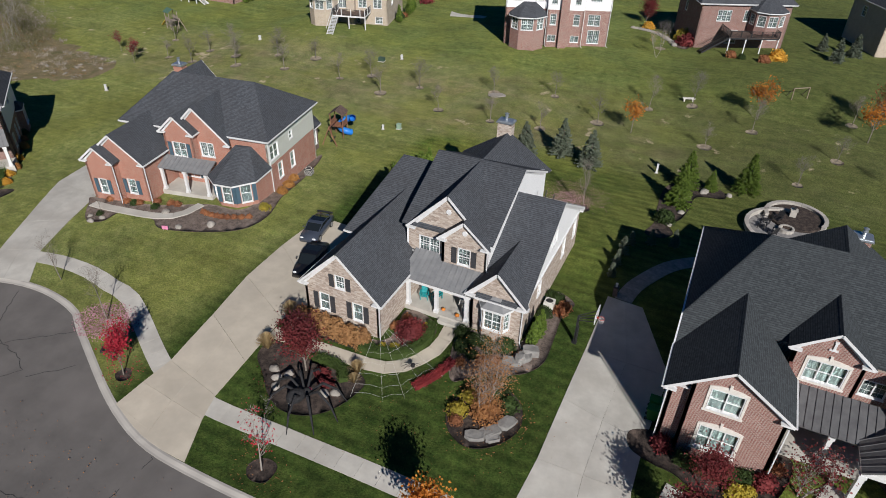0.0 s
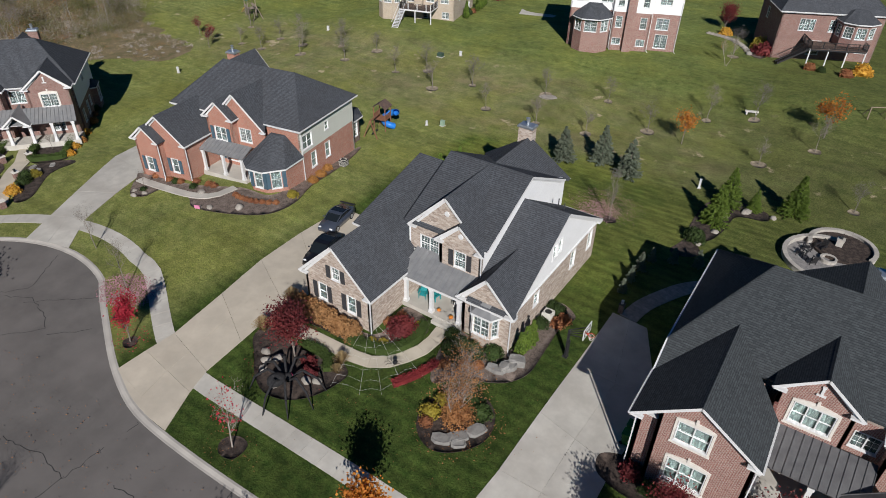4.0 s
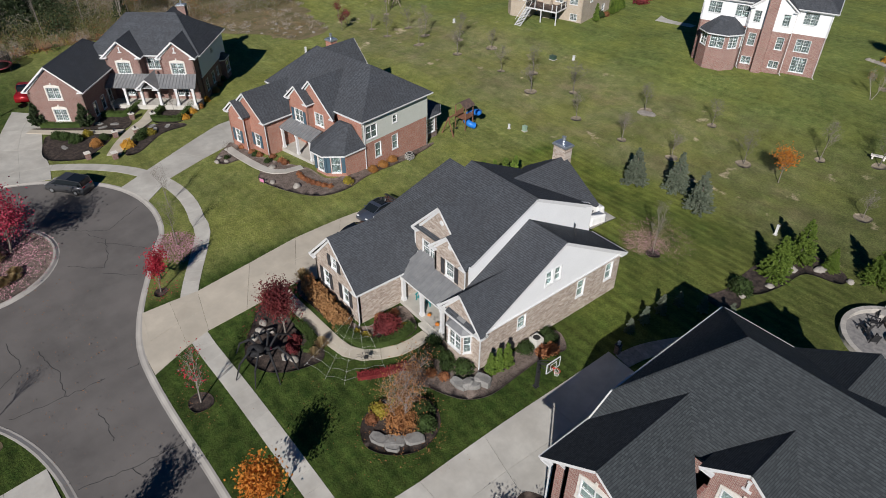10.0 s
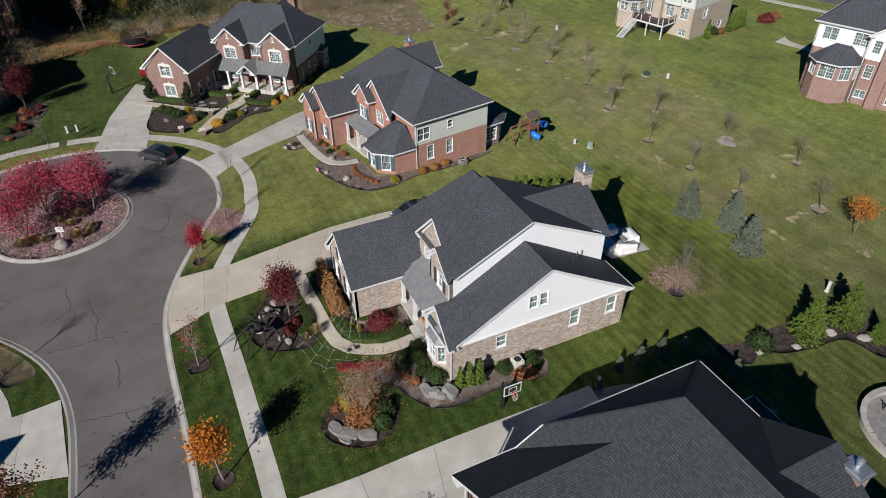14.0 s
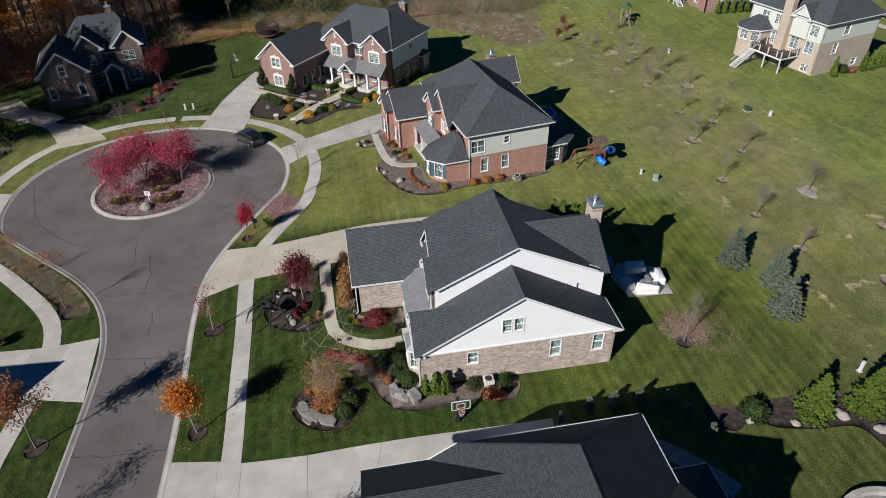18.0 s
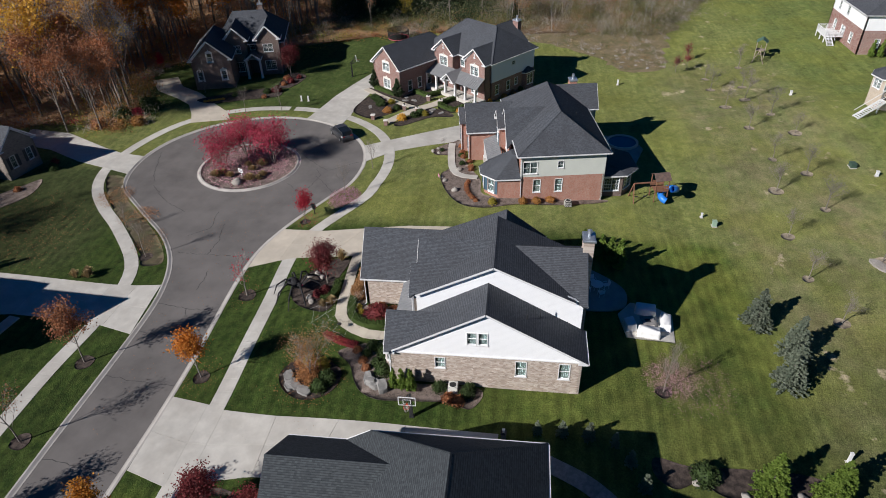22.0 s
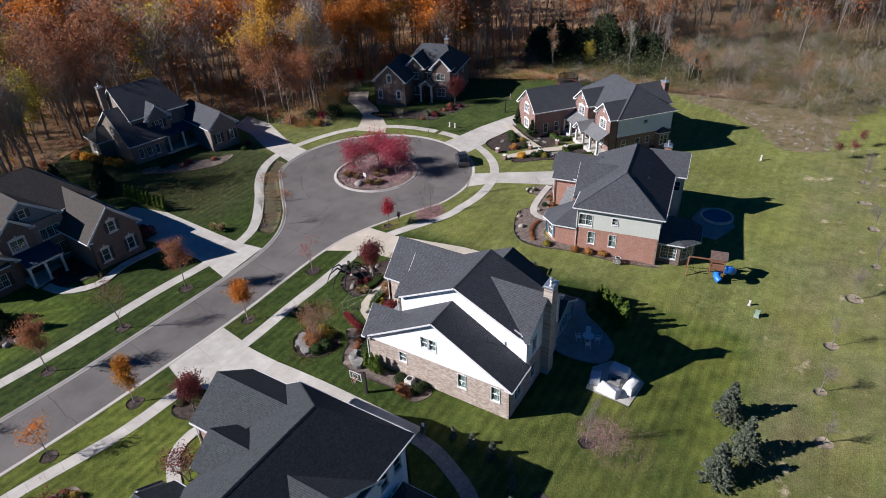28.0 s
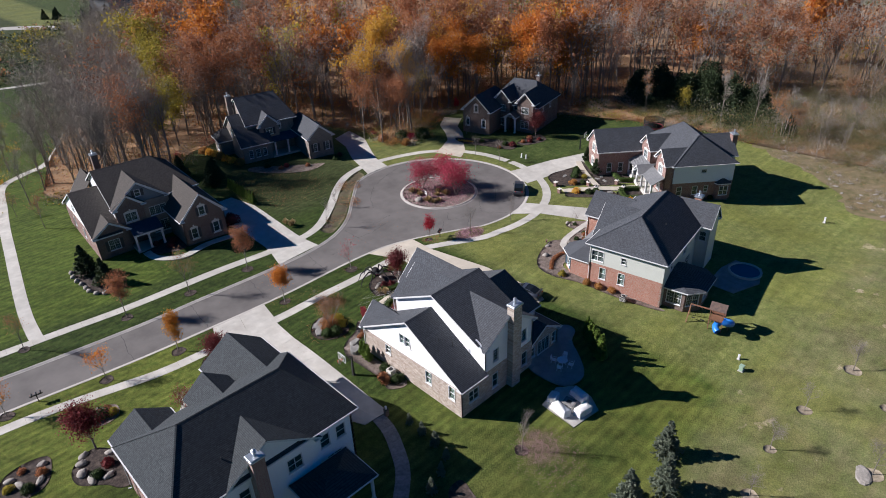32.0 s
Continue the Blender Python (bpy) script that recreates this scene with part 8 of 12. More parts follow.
put_tree(tree_meshes("yellow_green", 61, 5.6, 0.5, LEAF_OLIVE, 2200, 0.10, 0.34, 120, BARK, r0=0.07, kids=6, trunk_frac=0.15, up=0.8), -120.6, 19.6, "young yellow green tree before the dark evergreens", rz=40)
# slim bare trees standing before the evergreens
for i, (x, y) in enumerate(((-116.0, 3.0), (-115.2, 12.4), (-118.0, 29.8), (-118.6, 36.8))):
    put_tree(tree_meshes(("slim", i % 3), 180 + i % 3, 9.5, 0.4, LEAF_COPPER if i % 3 == 1 else None, 380, 0.13, 0.45, 650, None, r0=0.09, kids=5, up=0.8), x, y, "slim nearly bare tree before the evergreens", rz=i * 70, s=0.8 + 0.12 * (i % 4), group="slim trees before the evergreens")
# saplings standing in the brush
for i in range(60):
    x, y = rng0.uniform(-160, -112), rng0.uniform(42, 90)
    if not inside(inner, [x], [y])[0]:
        continue
    k = i % 4
    put_tree(tree_meshes(("sapling", k), 90 + k, 8.0, 0.55, (None, LEAF_BRUSH, None, LEAF_COPPER)[k], (0, 500, 0, 500)[k], 0.12, 0.4, 600, BARK_PALE if k == 0 else BARK, r0=0.09, kids=4), x, y,
             "slender sapling in the brush", rz=i * 50, s=rng0.uniform(0.6, 1.2), group="saplings in the brush")

# ---- street trees ----
RED_YOUNG = tree_meshes("scarlet", 6, 3.7, 0.42, LEAF_SCARLET, 2300, 0.075, 0.26, 120, BARK, r0=0.055, kids=6, trunk_frac=0.25, up=0.75)
ORANGE_ROUND = tree_meshes("orange_round", 5, 4.6, 0.55, LEAF_ORANGE, 3600, 0.095, 0.36, 80, BARK_PALE, r0=0.07, kids=7, trunk_frac=0.3, up=0.65)
GOLD_TALL = tree_meshes("gold_tall", 8, 5.7, 0.36, LEAF_GOLD_ORANGE, 3200, 0.10, 0.32, 120, BARK_PALE, r0=0.075, kids=7, trunk_frac=0.22, up=0.8)
RUST_STREET = tree_meshes("rust_street", 12, 6.0, 0.62, LEAF_RUST, 3000, 0.085, 0.34, 500, BARK, r0=0.08, kids=5)
SPARSE = tree_meshes("sparse", 14, 6.0, 0.55, LEAF_RUST, 420, 0.075, 0.35, 550, BARK, r0=0.075, kids=5)
BARE_STREET = [tree_meshes(("bare_street", k), 20 + k, 4.8 + 0.5 * k, 0.62, None, 0, 0, 0, 420, BARK, r0=0.065, kids=5) for k in range(3)]
BARE_RED = tree_meshes("bare_red", 27, 4.6, 0.6, LEAF_SCARLET, 160, 0.08, 0.3, 400, BARK_PALE, r0=0.065, kids=5, trunk_frac=0.3)
ORANGE_THIN = tree_meshes("orange_thin", 29, 4.4, 0.75, LEAF_ORANGE, 700, 0.08, 0.32, 260, BARK_PALE, r0=0.06, kids=5)
FIELD_SMALL = tree_meshes("field_small", 53, 3.2, 0.6, None, 0, 0, 0, 300, BARK, r0=0.045, kids=5)
WINE_TREE = tree_meshes("wine_tree", 31, 4.3, 0.62, LEAF_WINE, 5200, 0.085, 0.5, 160, BARK, r0=0.1, kids=7, trunk_frac=0.12, up=0.7)
ST = "young street trees on the verge"
put_tree(RED_YOUNG, -34.6, 20.7, "small scarlet leaved maple on the verge", rz=20, group=ST)
put_tree(BARE_STREET[0], -40.3, 24.4, "small bare tree over fallen pink leaves", rz=70, s=0.9, group=ST)
put_tree(BARE_STREET[1], -48.0, 26.4, "small bare tree on the verge", rz=150, s=0.75, group=ST)
put_tree(BARE_RED, -20.5, 18.55, "nearly bare young tree with a few red leaves", rz=0, group=ST)
put_tree(ORANGE_ROUND, -9.0, 18.5, "round headed bright orange maple on the verge", rz=40, group=ST)
put_tree(RUST_STREET, -9.95, 6.5, "rust leaved street tree across the road", rz=10, group=ST)
put_tree(SPARSE, -0.8, 6.3, "thinning rust leaved street tree", rz=100, group=ST)
put_tree(RUST_STREET, 7.9, 5.5, "full rust leaved street tree", rz=200, s=0.95, group=ST)
put_tree(SPARSE, 20.0, 2.8, "thinning street tree by the footpath", rz=240, s=0.8, group=ST)
put_tree(BARE_STREET[2], -26.4, 4.2, "bare young tree across the road", rz=15, s=0.8, group=ST)
put_tree(GOLD_TALL, 6.3, 18.0, "tall narrow golden orange street tree", rz=30, s=0.86, group=ST)
put_tree(ORANGE_THIN, 14.7, 16.8, "spreading thin orange street tree", rz=80, s=0.95, group=ST)
put_tree(ORANGE_THIN, 24.9, 14.9, "spreading thin orange street tree", rz=190, group=ST)
put_tree(BARE_STREET[1], -32.0, -1.2, "bare young tree on the verge", rz=60, s=0.6, group=ST)
put_tree(BARE_STREET[0], -66.3, 1.2, "bare shrubby tree by the kerb", rz=60, s=0.8, group=ST)
put_tree(BARE_STREET[2], -67.4, 7.0, "bare shrubby tree by the kerb", rz=160, s=0.8, group=ST)
for x, y, r in ((-34.6, 20.7, 0.6), (-20.5, 18.55, 0.95), (-9.0, 18.5, 0.8), (-9.95, 6.5, 0.9), (-0.8, 6.3, 0.85), (7.9, 5.5, 0.8), (20, 2.8, 0.7), (6.3, 18.0, 0.9), (14.7, 16.8, 0.8), (24.9, 14.9, 0.8), (-26.4, 4.2, 0.8)):
    mulch_ring(x, y, r)
litter(-40.2, 24.3, 2.8, 2.0, 3200, LEAF_PINK, "pink fallen leaves on the verge", 0.06, 3)
litter(-34.8, 21.0, 1.6, 1.4, 160, LEAF_CRIMSON, "scattered red leaves on the verge", 0.05, 4)
litter(-20.5, 18.5, 2.5, 1.6, 130, LEAF_LITTER, "scattered red leaves on the verge", 0.045, 5)
litter(-9.2, 18.4, 2.6, 1.8, 220, LEAF_LITTER, "scattered orange leaves on the verge", 0.05, 6)
litter(-30, 12, 26, 4, 500, LEAF_LITTER, "brown leaves strewn over the street", 0.04, 8)
litter(-29, -17, 10, 11, 3600, LEAF_LITTER, "fallen leaves on the shaded lawn", 0.055, 9)
litter(-34.8, -1.2, 2.2, 2.6, 1500, LEAF_LITTER, "brown leaves on the verge", 0.05, 10)
litter(-39.0, -6.6, 2.6, 2.4, 1900, LEAF_LITTER, "brown leaves on the verge", 0.05, 22)
litter(-29.5, 3.0, 2.6, 2.0, 700, LEAF_LITTER, "brown leaves on the verge", 0.05, 23)
litter(-15, 28, 13, 7, 420, LEAF_LITTER, "a few dry leaves on the front lawn", 0.04, 11)

# ---- cracks in the asphalt ----
TAR = mottled("tar_crack_filler", (0.03, 0.03, 0.03), (0.05, 0.05, 0.05), 4, rough=0.7, bump=0.1)


def crack(pts, seed, w=0.05):
    rnd = random.Random(seed)
    line = [(x + rnd.uniform(-0.12, 0.12), y + rnd.uniform(-0.12, 0.12)) for x, y in resample(pts, 0.45)]
    a, b = band(line, w)
    g = Geo()
    za = [level(*p) + ROAD_DZ + 0.006 for p in line]
    k = len(line)
    g.add([(*p, z) for p, z in zip(a, za)] + [(*p, z) for p, z in zip(b, za)] + [(*p, z - 0.03) for p, z in zip(line, za)],
          [(i, i + 1, k + i + 1, k + i) for i in range(k - 1)] + [(i + 1, i, 2 * k + i, 2 * k + i + 1) for i in range(k - 1)])
    single("pavement_crack", g, TAR, "thin dark crack across the asphalt", "crack", kind="structure")


for i, pts in enumerate([[(-18.8, 9.5), (-18.2, 12.9), (-18.0, 16.2)], [(-27.8, 7.2), (-27.6, 12), (-27.5, 16.4)], [(-24.6, 12.4), (-23, 12.7), (-21.3, 12.5)], [(-8.6, 9.3), (-8.3, 12), (-8.0, 16.3)],
                         [(-44.2, 15.4), (-41.7, 17.8), (-43.5, 18.8), (-46.5, 19.3), (-48.6, 18.2)], [(-41, 17.5), (-38.5, 20.0)], [(0.5, 9.0), (0.9, 12.5), (1.2, 15.9)], [(10, 8.7), (10.6, 12), (10.9, 15.2)],
                         [(-36.5, 8.6), (-33, 9.2), (-31.2, 7.0)], [(-55.8, -2.5), (-58.2, 1.5), (-60.2, 5.2), (-60, 10.0)], [(-42.5, -3.0), (-38.6, 0.6), (-36.4, 4.2)], [(-18.2, 12.8), (-17.2, 13.1)], [(5.2, 12.0), (3.2, 12.6), (2.4, 13.6)], [(-52, 19.6), (-57.0, 15.0)], [(-51.8, 15.6), (-47.8, 19.9), (-50.2, 24.0)], [(-46.5, 18.7), (-41.4, 22.6)], [(-52.0, -6.6), (-45.6, -4.6), (-43.6, -3.4)], [(-34.0, 10.5), (-30.5, 11.2), (-27.6, 11.0)], [(-14.6, 9.2), (-14.2, 11.6), (-13.2, 12.6), (-13.4, 14.0)]]):
    crack(pts, i)

# ---- planted island ----
ISL_TREE = [tree_meshes(("isle", k), 60 + k, 4.6, 1.05, LEAF_ROSE, 4200, 0.08, 0.46, 600, BARK, r0=0.09, kids=6, trunk_frac=0.15, up=0.42, stems=3) for k in range(2)]
for i, (x, y) in enumerate(((-47.6, 4.9), (-52.0, 6.6), (-50.0, 11.6))):
    put_tree(ISL_TREE[i % 2], x, y, "spreading rose red leaved tree on the island", rz=i * 130, s=(1.2, 1.3, 1.34)[i], group="crimson trees on the island", dz=0.08)
TUFT = [grass_mesh(("tuft", k), 70 + k, 0.85, 0.95, 900) for k in range(2)]
for i, (x, y) in enumerate(((-45.3, 4.9), (-46.1, 5.6), (-45.4, 6.8), (-44.6, 9.9), (-44.9, 11.0), (-45.9, 11.3), (-48.8, 10.2), (-48.6, 8.3), (-47.4, 9.3))):
    put_grass(TUFT[i % 2], x, y, "tan tufted ornamental grass on the island", 0.9 + 0.3 * (i % 3 == 0), i * 40, "grasses on the island")
boulder(-43.7, 8.5, (0.85, 0.7, 0.42), 3, "large pale boulder on the island edge", dz=0.1)
litter(-49.0, 8.3, 6.5, 6.5, 7000, LEAF_PINK, "pink fallen leaves all over the island", 0.085, 12, 1.0, 0.13)
sg = thing("sign", "small white sign board on a post in the island", "sign", on(-45.4, 8.5, 0.05, 70))
part("post", Geo().box((0, 0, 0.55), (0.07, 0.07, 1.1)), TRIM, sg)
bd = part("board", Geo().box((0, -0.05, 1.05), (0.75, 0.04, 0.6)), TRIM, sg)
SIGN_INK = mottled("dark_sign_ink", (0.05, 0.06, 0.09), (0.07, 0.08, 0.11), 5, bump=0)
part("writing", Geo().box((0, -0.074, 1.17), (0.5, 0.006, 0.07)).box((0, -0.074, 1.02), (0.56, 0.006, 0.05)).box((0, -0.074, 0.9), (0.4, 0.006, 0.05)), SIGN_INK, bd, "dark unreadable bars of writing")

# ---- front garden of the stone house ----
bed("spider_bed", [(-27.1, 28.0), (-27.0, 26.4), (-25.5, 25.1), (-24.1, 23.8), (-22.4, 23.0), (-20.6, 23.3), (-19.2, 24.5), (-18.4, 26.3), (-18.4, 27.7), (-20.2, 28.3), (-23.4, 27.7), (-26.0, 28.2)], "dark mulch bed with boulders by the garden walk")
bed("island_bed", [(-12.0, 28.6), (-11.4, 26.6), (-9.9, 25.7), (-8.5, 26.1), (-7.3, 27.4), (-6.9, 28.9), (-7.5, 30.5), (-8.8, 31.3), (-10.6, 31.1)], "dark mulch island bed in the front lawn")
bed("house_bed", [(-27.2, 31.6), (-26.6, 29.9), (-23.0, 30.0), (-20.0, 30.1), (-17.6, 30.3), (-16.6, 31.4), (-15.9, 33.0), (-16.3, 35.2), (-19.2, 35.6), (-19.3, 31.6)], "mulch bed between the walk and the stone walls", MULCH_BROWN)
bed("side_bed", [(-14.4, 35.8), (-14.0, 33.0), (-12.8, 30.4), (-11.2, 31.8), (-9.2, 32.7), (-8.0, 33.6), (-7.3, 35.2), (-7.4, 37.9), (-7.6, 41.0), (-7.2, 43.2), (-9.5, 43.6), (-9.6, 36.3), (-13.8, 36.0)], "brown mulch bed along the stone house corner", MULCH_BROWN)
pavement("garden_walk", [(-27.5, 28.9), (-25.0, 28.9), (-22.8, 29.0), (-20.1, 29.1), (-18.0, 29.3), (-16.6, 30.1), (-15.6, 31.6), (-15.0, 33.2), (-15.1, 35.3)], 1.15, "curving pale concrete garden walk to the porch", CONCRETE_WARM, 1.4, 0.07)
WINE_BUSH = shrub_mesh("wine_bush", 1, 1.35, 1.25, 1.55, LEAF_WINE, 1500, 0.07)
put_shrub(WINE_BUSH, -17.5, 33.1, "round dark red weeping maple by the porch", "japanese maple")
put_tree(WINE_TREE, -22.8, 26.7, "wine red leaved tree in the mulch bed", rz=60, s=0.92)
HYD = [shrub_mesh(("hyd", k), 5 + k, 0.85, 0.75, 1.6, LEAF_BROWN, 750, 0.10, 0.7) for k in range(2)]
for i in range(6):
    put_shrub(HYD[i % 2], -26.0 + 1.12 * i, 30.85 - 0.05 * i, "tall dried brown hydrangea against the stone wall", "hydrangea", s=1.0 + 0.06 * (i % 2), rz=i * 55, group="hydrangeas along the garage wall")
GRASS_BIG = grass_mesh("big", 80, 0.95, 1.7, 520)
for x, y, s in ((-27.1, 30.9, 1.0), (-26.7, 27.3, 0.95), (-19.3, 28.1, 0.75), (-19.0, 27.2, 0.6)):
    put_grass(GRASS_BIG, x, y, "tall tan ornamental grass by the walk", s, x * 40)
hedge([(-20.3, 30.2), (-18.6, 30.35), (-17.3, 30.75), (-16.5, 31.7), (-16.1, 33.2), (-16.4, 34.7)], 0.75, 0.75, LEAF_BOX, "low clipped green box hedge along the curved walk", 1)
hedge([(-22.9, 27.9), (-21.4, 28.0), (-20.3, 27.7), (-19.7, 26.9)], 0.75, 0.6, LEAF_BOX, "low clipped green box hedge in the mulch bed", 2)
RED_BUSH = shrub_mesh("red_bush", 9, 0.7, 0.6, 0.85, LEAF_CRIMSON, 500, 0.07)
WINE_LOW = shrub_mesh("wine_low", 10, 0.7, 0.65, 0.8, LEAF_WINE, 450, 0.07)
hedge([(-14.9, 28.6), (-14.3, 29.6), (-13.8, 30.7), (-13.4, 32.0)], 0.62, 0.45, LEAF_BARBERRY, "low dark red barberry hedge along the garden walk", 8)
for x, y in ((-21.4, 26.8), (-20.7, 26.2)):
    put_shrub(WINE_LOW, x, y, "low wine red shrub in the mulch bed", s=0.95)
GREEN_BUSH = [shrub_mesh(("green", k), 15 + k, 0.8, 0.8, 0.95, LEAF_GREEN, 620, 0.065) for k in range(3)]
OLIVE_BUSH = shrub_mesh("olive", 19, 0.75, 0.7, 0.8, LEAF_OLIVE, 450, 0.07)
RUST_BUSH = shrub_mesh("rust", 20, 0.6, 0.6, 0.7, LEAF_RUST, 420, 0.06)
COPPER_BUSH = shrub_mesh("copperb", 23, 0.8, 0.75, 1.35, LEAF_COPPER, 1100, 0.05, 0.35)
ORANGE_BUSH = shrub_mesh("orangeb", 21, 0.8, 0.75, 0.9, LEAF_AMBER, 650, 0.06)
for i, (x, y, s) in enumerate(((-14.0, 35.0, 0.9), (-12.9, 34.6, 1.0), (-12.0, 34.8, 0.85), (-10.4, 35.1, 1.1), (-13.4, 33.6, 0.9), (-12.4, 33.2, 0.7), (-11.4, 34.3, 0.75))):
    put_shrub(GREEN_BUSH[i % 3], x, y, "rounded dark green shrub under the bay window", s=s, rz=i * 50, group="shrubs under the bay window")
for x, y in ((-11.6, 33.0), (-12.9, 32.2), (-10.7, 33.5), (-19.0, 33.4), (-18.6, 34.6)):
    put_shrub(RUST_BUSH, x, y, "small russet shrub in the bed", s=0.8, rz=x * 60)
for x, y in ((-18.8, 31.0), (-18.0, 31.4), (-16.8, 34.4)):
    put_shrub(OLIVE_BUSH, x, y, "small olive shrub in the bed", s=0.6, rz=x * 60)
# island bed: bare clump, orange shrub, dark shrubs
CLUMP = tree_meshes("clump", 33, 5.4, 0.5, LEAF_COPPER, 2400, 0.055, 0.45, 1000, BARK_PALE, r0=0.05, kids=5, trunk_frac=0.25, stems=4)
put_tree(CLUMP, -9.6, 28.7, "bare many-stemmed grey tree in the island bed", rz=0)
for x, y, m_, s in ((-9.4, 28.3, COPPER_BUSH, 1.5), (-9.9, 29.0, COPPER_BUSH, 1.2), (-8.9, 28.9, COPPER_BUSH, 1.1), (-11.2, 28.0, OLIVE_BUSH, 1.1), (-10.8, 29.4, OLIVE_BUSH, 1.2), (-9.2, 30.2, GREEN_BUSH[0], 1.2), (-8.2, 29.8, GREEN_BUSH[1], 1.1), (-11.0, 27.2, RUST_BUSH, 0.9)):
    put_shrub(m_, x, y, "autumn coloured shrub in the island bed", s=s, rz=x * 80)
for i, (x, y, w, d, rz) in enumerate(((-9.3, 26.7, 1.2, 0.7, 20), (-8.5, 27.5, 1.3, 0.7, 42), (-7.8, 28.5, 1.2, 0.75, 65), (-8.2, 27.0, 0.9, 0.5, 40))):
    ledge(x, y, w * 1.2, d * 1.25, 0.24, i, rz)
for i, (x, y, w, d, rz, h) in enumerate(((-9.5, 33.9, 1.5, 0.7, 10, 0.35), (-8.7, 34.7, 1.1, 1.0, 50, 0.45), (-8.5, 35.4, 1.3, 1.0, 20, 0.6), (-9.0, 34.3, 0.9, 0.7, 80, 0.6))):
    ledge(x, y, w, d, h, 10 + i, rz)
for i, (x, y, s) in enumerate(((-25.0, 25.8, 0.42), (-24.3, 25.2, 0.42), (-23.7, 25.9, 0.42), (-23.9, 24.5, 0.42), (-20.4, 25.4, 0.45), (-19.7, 25.8, 0.42), (-22.0, 23.9, 0.35))):
    boulder(x, y, (s, s * 0.75, s * 0.6), 20 + i, "pale boulder in the dark mulch bed", rz=i * 40, group="boulders in the spider bed")
litter(-22.6, 25.4, 3.4, 2.4, 500, LEAF_WINE, "dark red leaves fallen in the bed", 0.05, 14)
litter(-9.3, 28.6, 3.0, 3.2, 900, LEAF_LITTER, "orange leaves fallen in the island bed", 0.05, 15)
ARB = [conifer_mesh(("arb", k), 5 + k, 2.4, 0.42, LEAF_ARB, 2800, 0.055, -0.5) for k in range(2)]


def put_conifer(meshes, x, y, label, s=1.0, rz=0, group="", name="conifer", cat="conifer", dz=0.0):
    t = thing(name, label, cat, on(x, y, dz, rz) @ Matrix.Scale(s, 4), group)
    part("trunk", meshes[0], None, t)
    part("crown", meshes[1], None, t)
    return t


for i, (x, y) in enumerate(((-8.75, 36.35), (-8.65, 37.1), (-8.55, 37.9))):
    put_conifer(ARB[i % 2], x, y, "bright green column shaped arborvitae by the wall", 1.0 + 0.06 * i, i * 60, "arborvitae by the side wall", "arborvitae", "arborvitae")
for x, y, s in ((-9.0, 40.3, 0.9), (-8.6, 42.7, 0.95), (-9.2, 42.9, 0.8)):
    put_shrub(GREEN_BUSH[0], x, y, "rounded green shrub by the cooling unit", s=s)
for x, y in ((-7.9, 41.2), (-7.7, 42.0)):
    put_shrub(RUST_BUSH, x, y, "russet shrub by the cooling unit", s=1.1)
CREAM = mottled("cream_sheet_metal", (0.55, 0.54, 0.50), (0.62, 0.61, 0.57), 4, rough=0.5, bump=0.05)


def cooling_unit(x, y, rz, col=None):
    t = thing("cooling_unit", "square outdoor air conditioning unit beside the wall", "air conditioner", on(x, y, 0.03, rz))
    part("cabinet", Geo().box((0, 0, 0.4), (0.8, 0.8, 0.74)), col or CREAM, t)
    g = Geo().lathe([(0.38, 0.77), (0.38, 0.8), (0.31, 0.8), (0.31, 0.775)], 20)
    part("fan_ring", g, CREAM, t)
    g = Geo()
    for i in range(7):
        g.bar((-0.33 + i * 0.11, -0.3, 0.79), (-0.33 + i * 0.11, 0.3, 0.79), 0.015)
    part("grille", g, BLACK_METAL, t)
    g = Geo()
    for i in range(9):
        g.box((0, 0, 0.1 + i * 0.07), (0.82, 0.82, 0.02))
    part("louvres", g, CREAM, t)
    part("fan_well", Geo().lathe([(0.305, 0.775), (0.305, 0.778), (0.02, 0.778)], 16), BLACK_METAL, t)


cooling_unit(-8.95, 41.5, 0)
cooling_unit(-40.6, 52.6, 9, BLACK_METAL)

# giant spider and rope web
SPIDER = mottled("black_furry_plush", (0.012, 0.012, 0.014), (0.03, 0.03, 0.033), 8, rough=0.9, bump=0.8)
EYE_RED = mottled("magenta_plastic", (0.5, 0.02, 0.12), (0.6, 0.04, 0.15), 5, rough=0.3, bump=0)
sp = thing("spider_decoration", "giant black furry spider decoration standing on the lawn bed", "decoration", on(-21.0, 24.2, 0.05, 155) @ Matrix.Scale(1.12, 4))
part("abdomen", Geo().blob((0, 0.65, 1.15), (0.5, 0.62, 0.45), 1, 0.06, 10), SPIDER, sp, smooth=True)
hd = part("head", Geo().blob((0, -0.05, 1.0), (0.34, 0.36, 0.28), 2, 0.06, 9), SPIDER, sp, smooth=True)
